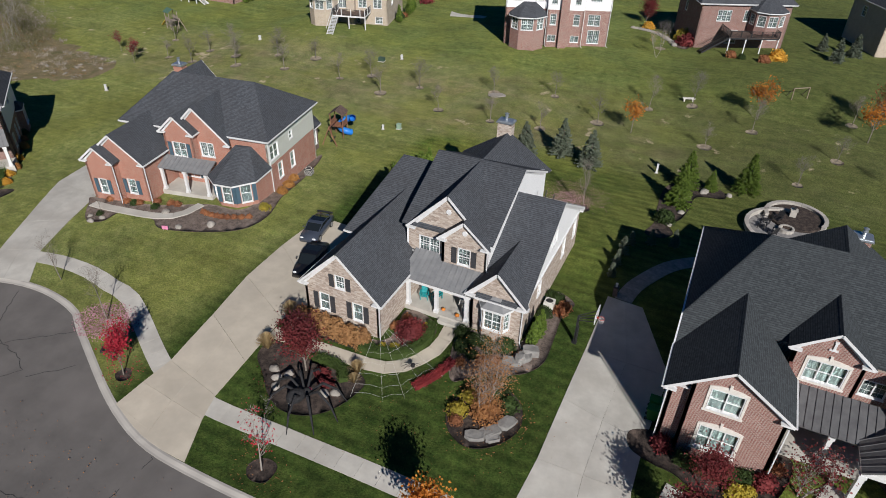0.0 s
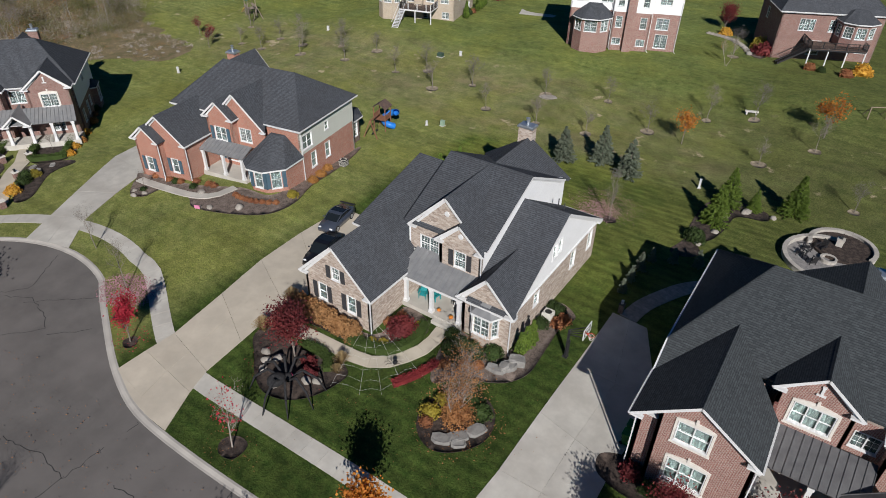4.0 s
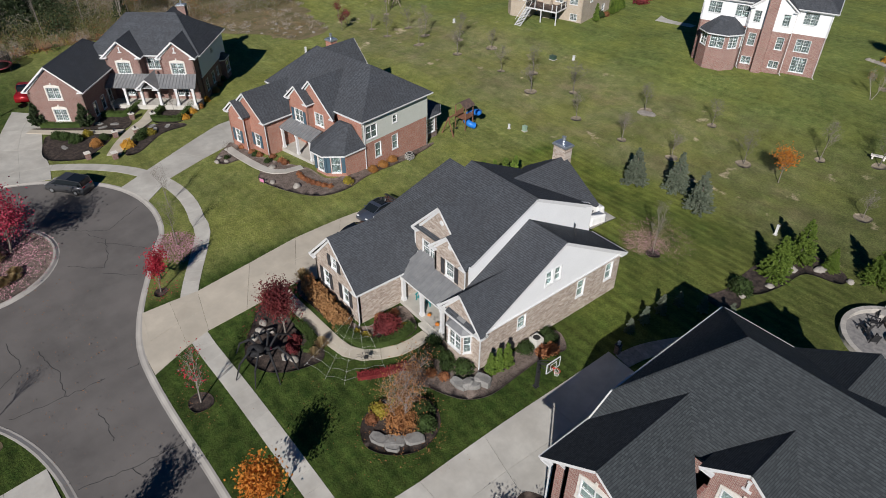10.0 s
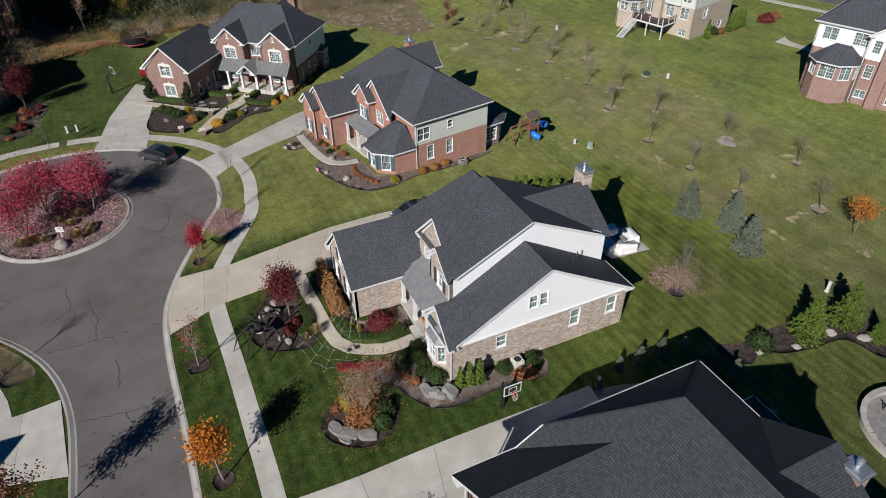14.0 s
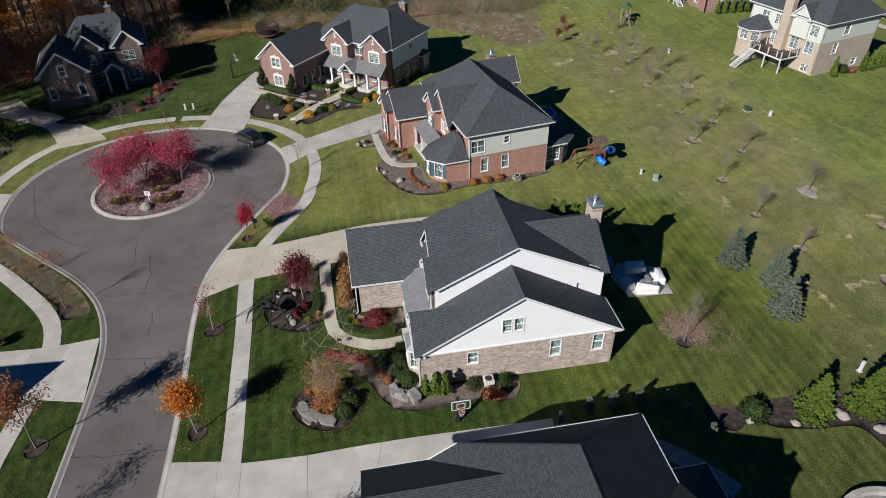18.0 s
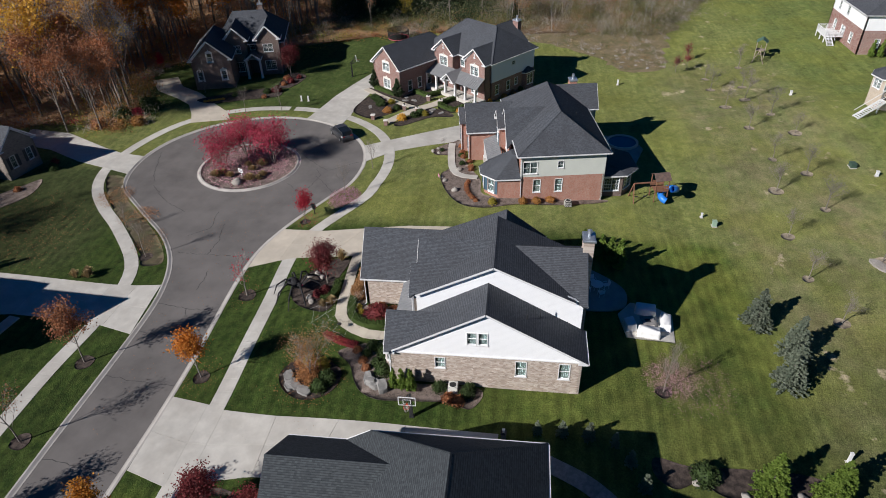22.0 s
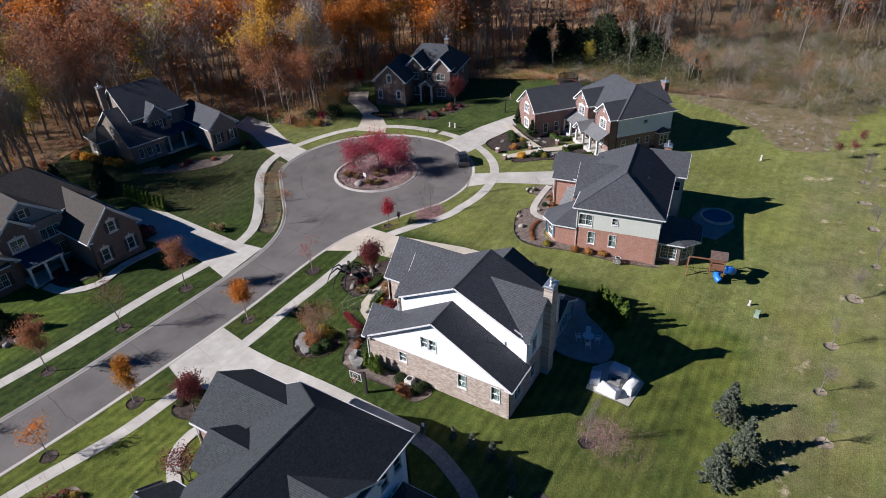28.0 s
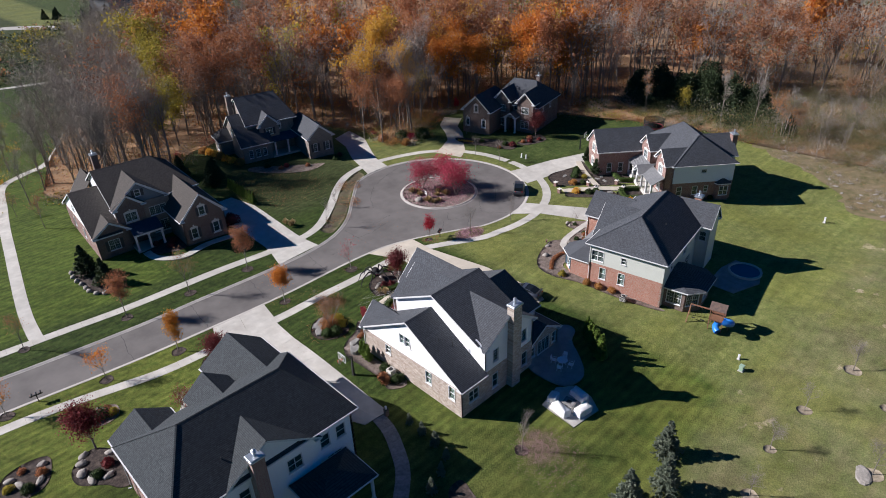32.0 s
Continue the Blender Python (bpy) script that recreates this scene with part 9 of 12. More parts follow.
for sx in (-1, 1):
    for k in range(2):
        part("eye", Geo().blob((sx * (0.08 + 0.08 * k), -0.36 + 0.04 * k, 1.1 - 0.06 * k), (0.055, 0.04, 0.055), 3, 0, 5), EYE_RED, hd, "magenta plastic eye")
    for k in range(4):
        a = radians(-55 + k * 38)
        d = Vector((sx * math.cos(a), -math.sin(-a) * 1.0, 0))
        d = Vector((sx * math.cos(a), math.sin(a), 0))
        p0 = Vector((0, 0.0, 1.0)) + d * 0.25
        p1, p2, p3 = p0 + d * 0.85 + Vector((0, 0, 0.75)), p0 + d * 1.75 + Vector((0, 0, 0.1)), p0 + d * 2.25 + Vector((0, 0, -1.05))
        g = Geo()
        for q, r, ra, rb in ((p0, p1, 0.07, 0.085), (p1, p2, 0.09, 0.07), (p2, p3, 0.07, 0.03)):
            g.tube(q, r, ra, rb, 8)
        part("leg", g, SPIDER, sp)
ROPE = mottled("white_rope", (0.62, 0.62, 0.6), (0.7, 0.7, 0.68), 8, rough=0.8, bump=0.1)
top = Vector((-19.35, 31.6, 2.5))
feet = [Vector((x, y, level(x, y) + 0.1)) for x, y in ((-18.6, 26.0), (-16.3, 26.5), (-15.0, 27.4), (-14.2, 28.9), (-13.4, 30.4))]
web = thing("rope_web", "white rope spider web stretched from wall to lawn", "decoration", Matrix.Translation(feet[2]))
o = feet[2]
for f in feet:
    part("strand", Geo().tube(top - o, f - o, 0.006, n=5), ROPE, web)
for s in (0.42, 0.56, 0.7, 0.84, 0.95):
    g = Geo()
    for f, e in zip(feet, feet[1:]):
        a, b = top.lerp(f, s), top.lerp(e, s)
        mid = (a + b) / 2 + (top - (a + b) / 2) * 0.025
        part("cross_strand", Geo().tube(a - o, mid - o, 0.005, n=5).tube(mid - o, b - o, 0.005, n=5), ROPE, web)
ss = thing("spider_decoration", "small black spider decoration on the rope web", "decoration", Matrix.Translation(top.lerp(feet[3], 0.72) + Vector((0, 0, 0.1))))
part("abdomen", Geo().blob((0, 0.2, 0.1), (0.16, 0.22, 0.14), 5, 0.05, 7), SPIDER, ss)
for sx in (-1, 1):
    for k in range(4):
        a = radians(-50 + k * 34)
        d = Vector((sx * math.cos(a), math.sin(a), 0))
        part("leg", Geo().tube(d * 0.1 + Vector((0, 0, 0.1)), d * 0.4 + Vector((0, 0, 0.28)), 0.02, n=5).tube(d * 0.4 + Vector((0, 0, 0.28)), d * 0.75, 0.02, 0.01, n=5), SPIDER, ss)

# porch furniture
TEAL = mottled("teal_plastic", (0.02, 0.25, 0.27), (0.03, 0.30, 0.32), 4, rough=0.5, bump=0.05)
PUMPKIN = mottled("orange_pumpkin_skin", (0.55, 0.17, 0.025), (0.62, 0.22, 0.04), 4, rough=0.5, bump=0.1)


def slat_chair(m, mat, label, group):
    """A deep reclining slatted garden chair."""
    t = thing("garden_chair", label, "chair", m, group)
    for i in range(5):
        part("seat_slat", Geo().box((-0.2 + i * 0.1, 0, 0.36), (0.085, 0.52, 0.025), pose(0, 0, 0, 12)), mat, t)
    for i in range(6):
        part("back_slat", Geo().box((-0.25 + i * 0.1, 0.3, 0.72), (0.085, 0.025, 0.85), pose(0, 0, 0, -14)), mat, t)
    for sx in (-1, 1):
        part("arm", Geo().box((sx * 0.34, -0.02, 0.58), (0.13, 0.72, 0.03)), mat, t)
        for y in (-0.32, 0.3):
            part("leg", Geo().box((sx * 0.3, y, 0.28), (0.04, 0.09, 0.58)), mat, t)
    return t


for x, y, rz in ((-18.4, 37.3, 20), (-17.4, 37.6, -10)):
    slat_chair(pose(x, y, 1.14, 0, 0, rz), TEAL, "teal slatted garden chair on the porch", "porch chairs")
for i, (x, y, s) in enumerate(((-16.3, 36.5, 0.17), (-15.0, 36.3, 0.19))):
    t = thing("pumpkin", "orange pumpkin on the porch", "pumpkin", pose(x, y, 1.14), "pumpkins on the porch")
    g = Geo()
    k, rows = 20, 7
    for j in range(rows + 1):
        th = math.pi * j / rows
        for n_ in range(k):
            a = 2 * math.pi * n_ / k
            r = s * math.sin(th) * (1 + 0.08 * math.cos(a * 7))
            g.v.append((r * math.cos(a), r * math.sin(a), s * 0.8 * (1 - math.cos(th)) / 1.0 * 0.95))
    g.f += [(j * k + n_, j * k + (n_ + 1) % k, (j + 1) * k + (n_ + 1) % k, (j + 1) * k + n_) for j in range(rows) for n_ in range(k)]
    part("skin", g, PUMPKIN, t, smooth=True)
    part("stem", Geo().tube((0, 0, s * 1.48), (0.03, 0, s * 1.75), 0.03, 0.02, 6), LEAF_OLIVE, t)
BONE = mottled("white_plastic_bone", (0.7, 0.69, 0.64), (0.76, 0.75, 0.7), 4, rough=0.5, bump=0.05)
g = Geo().blob((0, 0, 1.62), (0.11, 0.13, 0.15), 1, 0.05, 7).bar((0, 0, 0.9), (0, 0, 1.5), 0.05).box((0, 0, 1.25), (0.3, 0.16, 0.34)).box((0, 0, 0.9), (0.26, 0.14, 0.12))
for sx in (-1, 1):
    g.bar((sx * 0.1, 0, 0), (sx * 0.09, 0, 0.88), 0.05).bar((sx * 0.2, 0, 1.4), (sx * 0.32, -0.1, 0.85), 0.04)
single("skeleton_decoration", g, BONE, "white plastic skeleton decoration standing on the porch", "decoration", pose(-14.8, 36.9, 1.14, 0, 0, 10))

# ---- basketball hoops ----
RIM = mottled("red_rim_paint", (0.5, 0.05, 0.03), (0.55, 0.07, 0.04), 5, rough=0.4, bump=0)
NET = mottled("white_net_cord", (0.6, 0.6, 0.6), (0.7, 0.7, 0.7), 5, bump=0)
CLEAR = glass_mat()


def hoop(x, y, rz, label, reach=1.3):
    t = thing("basketball_hoop", label, "basketball hoop", on(x, y, 0, rz))
    part("pole", Geo().box((0, 0, 1.35), (0.16, 0.16, 2.7)).box((0, 0, 0.03), (0.4, 0.4, 0.06)).box((0, -0.1, 0.9), (0.3, 0.12, 1.5)), BLACK_METAL, t, "black pole with a padded front")
    for sx in (-0.25, 0.25):
        for z0, z1 in ((2.35, 2.75), (2.65, 3.45)):
            part("arm", Geo().bar((sx * 0.4, 0, z0), (sx, -reach + 0.06, z1), 0.06), BLACK_METAL, t)
    b = part("backboard", Geo().box((0, -reach, 3.3), (1.3, 0.03, 0.85)), CLEAR, t, "clear glass backboard")
    fr = Geo()
    for p, q in (((-0.67, 2.86), (0.67, 2.86)), ((-0.67, 3.74), (0.67, 3.74)), ((-0.67, 2.86), (-0.67, 3.74)), ((0.67, 2.86), (0.67, 3.74))):
        fr.bar((p[0], -reach, p[1]), (q[0], -reach, q[1]), 0.06)
    part("board_frame", fr, TRIM, b, "white board frame")
    sq = Geo()
    for p, q in (((-0.3, 3.05), (0.3, 3.05)), ((-0.3, 3.5), (0.3, 3.5)), ((-0.3, 3.05), (-0.3, 3.5)), ((0.3, 3.05), (0.3, 3.5))):
        sq.bar((p[0], -reach - 0.022, p[1]), (q[0], -reach - 0.022, q[1]), 0.05, 0.012)
    part("target_square", sq, TRIM, b, "white target square")
    rim = Geo()
    k = 16
    for i in range(k):
        a0, a1 = 2 * math.pi * i / k, 2 * math.pi * (i + 1) / k
        rim.tube((0.23 * math.cos(a0), -reach - 0.38 + 0.23 * math.sin(a0), 3.05), (0.23 * math.cos(a1), -reach - 0.38 + 0.23 * math.sin(a1), 3.05), 0.018, n=5)
    rim.box((0, -reach - 0.08, 3.05), (0.16, 0.14, 0.05))
    r = part("rim", rim, RIM, t, "red steel rim")
    net = Geo()
    for i in range(12):
        a0, a1 = 2 * math.pi * i / 12, 2 * math.pi * (i + 0.7) / 12
        net.tube((0.22 * math.cos(a0), -reach - 0.38 + 0.22 * math.sin(a0), 3.04), (0.13 * math.cos(a1), -reach - 0.38 + 0.13 * math.sin(a1), 2.62), 0.012, n=4)
    part("net", net, NET, r, "white cord net")
    return t


hoop(-5.9, 38.35, 90, "black basketball hoop with clear board beside the driveway")
hoop(-83.9, 15.1, 200, "black basketball hoop beside the red house driveway", 1.0)

# ---- cars ----
TYRE = mottled("tyre_rubber", (0.02, 0.02, 0.02), (0.035, 0.035, 0.035), 10, rough=0.85, bump=0.2)
ALLOY = mottled("alloy_wheel", (0.35, 0.36, 0.37), (0.45, 0.46, 0.47), 6, rough=0.35, bump=0, metal=0.7)
LAMP_CLEAR = mottled("headlamp_lens", (0.6, 0.62, 0.64), (0.7, 0.72, 0.74), 5, rough=0.15, bump=0)
LAMP_RED = mottled("tail_lamp_lens", (0.35, 0.02, 0.02), (0.45, 0.03, 0.03), 5, rough=0.2, bump=0)
CAR_GLASS, _n, _l, _p = base_mat("tinted_car_glass", 0.06)
_p.inputs["Base Color"].default_value = (0.012, 0.016, 0.02, 1)


def paint(name, c):
    m, n, l, p = base_mat(name, 0.28, 0.35)
    p.inputs["Coat Weight"].default_value = 0.6
    co = n.new("ShaderNodeTexCoord").outputs["Object"]
    l.new(mixc(n, l, noise_fac(n, l, co, 1.5), c, tuple(k * 0.85 for k in c)), p.inputs["Base Color"])
    return m


def car(m, label, body, lower, upper, half, ln, wing=False, category="car"):
    """A car from side profiles: lower is the body's shoulder line, upper the glasshouse, both (x, z) from tail to nose."""
    t = thing("car", label, category, m)

    def shell(profile, z_floor, widths):
        g = Geo()
        k = len(profile)
        for w_, s in ((1, -1), (1, 1)):
            for (x, z), w in zip(profile, widths):
                g.v += [(x, s * w * 0.96, z_floor), (x, s * w, (z_floor + z) / 2), (x, s * w * 0.9, z)]
        for i in range(k - 1):
            for j in range(2):
                a = i * 3 + j
                g.f.append((a, a + 1, a + 4, a + 3))
                b = 3 * k + a
                g.f.append((b + 3, b + 4, b + 1, b))
            g.f.append((i * 3 + 2, 3 * k + i * 3 + 2, 3 * k + i * 3 + 5, i * 3 + 5))
            g.f.append((i * 3 + 3, 3 * k + i * 3 + 3, 3 * k + i * 3, i * 3))
        g.f += [(0, 3 * k, 3 * k + 1, 1), (1, 3 * k + 1, 3 * k + 2, 2), (3 * k - 3, 3 * k - 2, 6 * k - 2, 6 * k - 3), (3 * k - 2, 3 * k - 1, 6 * k - 1, 6 * k - 2)]
        return g
    n = len(lower)
    part("body", shell(lower, 0.2, [half * (0.88 if i in (0, n - 1) else (0.96 if i in (1, n - 2) else 1)) for i in range(n)]), body, t, smooth=True)
    gh = part("glasshouse", shell(upper, min(z for _, z in upper) - 0.06, [half * 0.86] * len(upper)), CAR_GLASS, t, "dark tinted glass")
    mid = sorted(upper, key=lambda p: -p[1])[:2]
    x0, x1 = min(p[0] for p in mid), max(p[0] for p in mid)
    z = max(p[1] for p in mid)
    part("roof_panel", Geo().box(((x0 + x1) / 2, 0, z + 0.008), (x1 - x0 + 0.1, half * 1.5, 0.035)), body, t)
    for sx in (-1, 1):
        g = Geo()
        for (ax, az), (bx, bz) in zip(upper, upper[1:]):
            g.bar((ax, sx * half * 0.79, az), (bx, sx * half * 0.79, bz), 0.06)
        part("roof_pillar", g, body, t)
        part("mirror", Geo().blob((ln * 0.17, sx * (half + 0.08), 0.95 if wing else 1.1), (0.08, 0.1, 0.07), 2, 0, 5), body, t)
        part("headlamp", Geo().blob((ln * 0.47, sx * half * 0.66, lower[-2][1] - 0.06), (0.12, 0.2, 0.07), 3, 0, 6), LAMP_CLEAR, t)
        part("tail_lamp", Geo().box((-ln * 0.485, sx * half * 0.62, lower[1][1] - 0.1), (0.06, 0.34, 0.12)), LAMP_RED, t)
    for wx in (ln * 0.31, -ln * 0.29):
        for sx in (-1, 1):
            y = sx * (half - 0.09)
            w = part("wheel", Geo().tube((wx, y - 0.11, 0.33), (wx, y + 0.11, 0.33), 0.33, n=20), TYRE, t)
            rg = Geo().tube((wx, y + sx * 0.1, 0.33), (wx, y + sx * 0.125, 0.33), 0.215, n=16)
            for i in range(5):
                a = 2 * math.pi * i / 5
                rg.bar((wx, y + sx * 0.13, 0.33), (wx + 0.2 * math.cos(a), y + sx * 0.13, 0.33 + 0.2 * math.sin(a)), 0.05, 0.02)
            part("rim", rg, ALLOY, w)
    if wing:
        g = Geo().box((-ln * 0.46, 0, 1.16), (0.28, half * 1.75, 0.03))
        wg = part("rear_wing", g, BLACK_METAL, t, "black rear wing")
        for sx in (-1, 1):
            part("wing_strut", Geo().bar((-ln * 0.45, sx * half * 0.5, 0.85), (-ln * 0.46, sx * half * 0.5, 1.15), 0.04, 0.12), BLACK_METAL, wg)
    return t


COUPE_LOW = [(-2.2, 0.62), (-2.1, 0.9), (-1.3, 0.96), (-0.4, 0.93), (0.7, 0.9), (1.5, 0.82), (2.05, 0.68), (2.2, 0.5)]
COUPE_UP = [(-1.75, 0.92), (-0.9, 1.24), (0.0, 1.3), (0.35, 1.25), (1.1, 0.88)]
car(on(-32.5, 42.4, 0.05, -80), "dark grey sports coupe with a black rear wing on the driveway", paint("gunmetal_paint", (0.075, 0.09, 0.125)), COUPE_LOW, COUPE_UP, 0.92, 4.4, True)
SEDAN_LOW = [(-2.35, 0.6), (-2.25, 0.98), (-1.5, 1.02), (-0.4, 0.98), (0.9, 0.95), (1.7, 0.88), (2.2, 0.74), (2.38, 0.5)]
SEDAN_UP = [(-1.85, 0.98), (-1.1, 1.38), (-0.1, 1.45), (0.35, 1.4), (1.25, 0.94)]
car(on(-29.8, 37.6, 0.05, -78), "black saloon car parked before the garage", paint("black_paint", (0.015, 0.015, 0.018)), SEDAN_LOW, SEDAN_UP, 0.93, 4.7)
VAN_LOW = [(-2.45, 0.65), (-2.4, 1.1), (-1.5, 1.14), (0.0, 1.1), (1.2, 1.06), (1.85, 0.98), (2.35, 0.82), (2.5, 0.55)]
VAN_UP = [(-2.38, 1.1), (-2.2, 1.68), (-0.5, 1.76), (0.5, 1.72), (1.55, 1.04)]
car(on(-58.8, 19.3, ROAD_DZ, 218), "dark grey minivan parked at the kerb", paint("dark_grey_paint", (0.075, 0.078, 0.085)), VAN_LOW, VAN_UP, 0.98, 5.0, False, "minivan")

# ---- back garden of the stone house ----
PATIO_PTS = [(-30.6, 50.6), (-30.4, 52.0), (-28.4, 53.0), (-26.9, 55.0), (-25.2, 57.0), (-23.6, 57.8), (-21.6, 57.4), (-20.7, 55.6), (-20.9, 52.2), (-24.0, 51.6), (-27.0, 51.2), (-28.6, 49.6)]
poly = PATIO_PTS if sum(a[0] * b[1] - b[0] * a[1] for a, b in zip(PATIO_PTS, PATIO_PTS[1:] + PATIO_PTS[:1])) > 0 else PATIO_PTS[::-1]
tagged(new("patio", sheet(smooth_line(poly, True, 4), 0.12, 0.25, 1.0).mesh("patio", PATIO, True)), "grey stamped concrete patio behind the stone house", "patio", kind="structure")
pad = [(-22.3, 58.0), (-20.4, 56.6), (-17.2, 57.1), (-16.9, 61.5), (-20.9, 61.9), (-22.0, 60.2)]
tagged(new("fire_pad", sheet(pad, 0.08, 0.2, 1.0).mesh("fire_pad", CONCRETE, True)), "pale concrete pad with the covered seats", "patio", kind="structure")
COVER = mottled("white_furniture_cover", (0.72, 0.72, 0.71), (0.8, 0.8, 0.79), 2, rough=0.8, bump=0.6, bump_scale=5)


def covered_seat(x, y, rz, w, d, h, seed):
    rnd = random.Random(seed)
    g = Geo()
    n = 8
    for j, (s, z) in enumerate(((1.06, 0.0), (1.02, h * 0.3), (1.0, h * 0.62), (0.97, h * 0.9), (0.88, h))):
        for i in range(4 * n):
            side, u = divmod(i, n)
            u = u / n * 2 - 1
            p = [(u, -1), (1, u), (-u, 1), (-1, -u)][side]
            k = s + (0.05 * math.sin(i * 1.9 + seed) if j < 2 else 0)
            lift = 0.16 * h if p[1] > 0.3 and j >= 3 else 0
            g.v.append((p[0] * w / 2 * k, p[1] * d / 2 * k, z + lift + rnd.uniform(-0.01, 0.01)))
    m = 4 * n
    g.f += [(j * m + i, j * m + (i + 1) % m, (j + 1) * m + (i + 1) % m, (j + 1) * m + i) for j in range(4) for i in range(m)] + [tuple(range(4 * m, 5 * m))]
    return single("covered_sofa", g, COVER, "garden seat under a white cover on the pad", "garden seat", on(x, y, 0.08, rz), "covered seats round the fire table", smooth=True)


covered_seat(-20.95, 59.3, 82, 1.9, 0.95, 0.75, 1)
covered_seat(-17.75, 59.2, -98, 2.0, 0.95, 0.75, 2)
covered_seat(-19.3, 60.95, 172, 1.9, 0.95, 0.75, 3)
covered_seat(-18.65, 57.5, 12, 1.2, 0.95, 0.75, 4)
ft = thing("fire_table", "low stone fire table between the covered seats", "fire pit", on(-19.15, 59.25, 0.08, 10))
part("base", Geo().box((0, 0, 0.25), (1.1, 1.1, 0.5)), STONE_TRIM, ft)
part("top", Geo().box((-0.45, 0, 0.53), (0.36, 1.26, 0.07)).box((0.45, 0, 0.53), (0.36, 1.26, 0.07)).box((0, 0.45, 0.531), (0.54, 0.36, 0.068)).box((0, -0.45, 0.531), (0.54, 0.36, 0.068)), PAVER, ft)
part("burner", Geo().box((0, 0, 0.515), (0.52, 0.52, 0.03)), BLACK_METAL, ft, "black burner tray")
WHITE_PLASTIC = mottled("white_resin", (0.75, 0.76, 0.77), (0.8, 0.8, 0.81), 4, rough=0.4, bump=0.03)
gt = thing("garden_table", "round white garden table on the patio", "table", on(-23.9, 54.8, 0.13))
part("tabletop", Geo().lathe([(0.62, 0.7), (0.64, 0.72), (0.62, 0.74), (0.02, 0.745)], 24), WHITE_PLASTIC, gt)
for i in range(4):
    a = radians(45 + 90 * i)
    part("leg", Geo().bar((0.2 * math.cos(a), 0.2 * math.sin(a), 0.7), (0.42 * math.cos(a), 0.42 * math.sin(a), 0), 0.05), WHITE_PLASTIC, gt)


def patio_chair(m, mat, label, group):
    t = thing("patio_chair", label, "chair", m, group)
    part("seat", Geo().box((0, 0, 0.44), (0.5, 0.5, 0.04)), mat, t)
    part("backrest", Geo().box((0, 0.26, 0.72), (0.5, 0.04, 0.5), pose(0, 0, 0, -8)), mat, t)
    for sx in (-1, 1):
        part("arm", Geo().box((sx * 0.27, 0, 0.66), (0.05, 0.5, 0.03)), mat, t)
        for y in (-0.22, 0.22):
            part("leg", Geo().bar((sx * 0.22, y, 0.42), (sx * 0.26, y * 1.15, 0), 0.045), mat, t)
    return t


for i in range(4):
    a = radians(20 + 90 * i)
    patio_chair(on(-23.9 + 1.0 * math.cos(a), 54.8 + 1.0 * math.sin(a), 0.13, math.degrees(a) - 90), WHITE_PLASTIC, "white resin chair round the patio table", "chairs round the patio table")
for i, (x, y) in enumerate(((-30.3, 53.8), (-29.8, 54.6), (-29.1, 55.6), (-28.4, 56.5), (-27.9, 57.4))):
    put_conifer(ARB[i % 2], x, y, "bright green arborvitae screening the patio", 1.4 + 0.08 * i, i * 70, "arborvitae row by the patio", "arborvitae", "arborvitae")
put_tree(tree_meshes("yard_bare", 35, 6.2, 0.42, None, 0, 0, 0, 700, BARK, r0=0.07, kids=6, trunk_frac=0.3, up=0.85), -10.8, 59.5, "bare upright tree over pink leaf litter", rz=30, s=0.75)
mulch_ring(-10.8, 59.5, 0.7)
litter(-12.4, 60.6, 2.3, 2.5, 2600, LEAF_PINK, "pale pink fallen leaves round the bare tree", 0.04, 16, 1.2)
litter(-12.2, 62.0, 4.0, 3.8, 1500, LEAF_PINK, "pale pink fallen leaves round the bare tree", 0.038, 17)
SPR = [conifer_mesh(("spruce", k), 15 + k, 4.3 + 0.4 * k, 1.45, LEAF_SPRUCE, 6500, 0.07, 0.1) for k in range(2)]
for i, (x, y, s) in enumerate(((-20.9, 69.9, 1.08), (-16.8, 72.0, 1.06), (-12.9, 70.4, 1.12))):
    put_conifer(SPR[i % 2], x, y, "blue grey spruce at the back of the lawn", s, i * 80, "spruces at the back of the lawn", "spruce", "spruce")
LIME = [conifer_mesh(("lime", k), 25 + k, 5.4, 1.75, LEAF_LIME, 9000, 0.075, 0.15) for k in range(2)]
bed("conifer_bed", [(-4.0, 57.8), (-3.5, 60.5), (-3.8, 64.6), (-3.7, 69.5), (-1.6, 72.0), (2.0, 71.6), (2.6, 69.7), (-0.2, 68.7), (-0.6, 65.4), (-1.2, 62.4), (-2.2, 60.9), (-1.4, 59.0), (-2.4, 57.6)], "dark mulch bed under the bright conifers")
for i, (x, y, s) in enumerate(((-1.9, 65.7, 0.88), (-1.7, 70.2, 0.9), (4.6, 72.4, 0.9), (0.9, 71.0, 0.5))):
    put_conifer(LIME[i % 2], x, y, "full bright green conifer in the mulch bed", s, i * 75, "bright conifers behind the brick house", "spruce", "spruce")
put_shrub(GREEN_BUSH[1], -2.6, 61.2, "rounded green shrub in the mulch bed", s=1.5)
for i, (x, y, s) in enumerate(((-1.4, 68.1, 0.6), (0.4, 70.2, 0.6), (-2.1, 60.6, 0.4), (-1.3, 64.0, 0.4), (3.0, 70.6, 0.4))):
    boulder(x, y, (s, s * 0.8, s * 0.55), 40 + i, "pale boulder at the edge of the mulch bed", rz=i * 70, group="boulders in the conifer bed")
SMALL_CON = conifer_mesh("small", 31, 1.9, 0.5, LEAF_SPRUCE, 900, 0.06, 0.0)
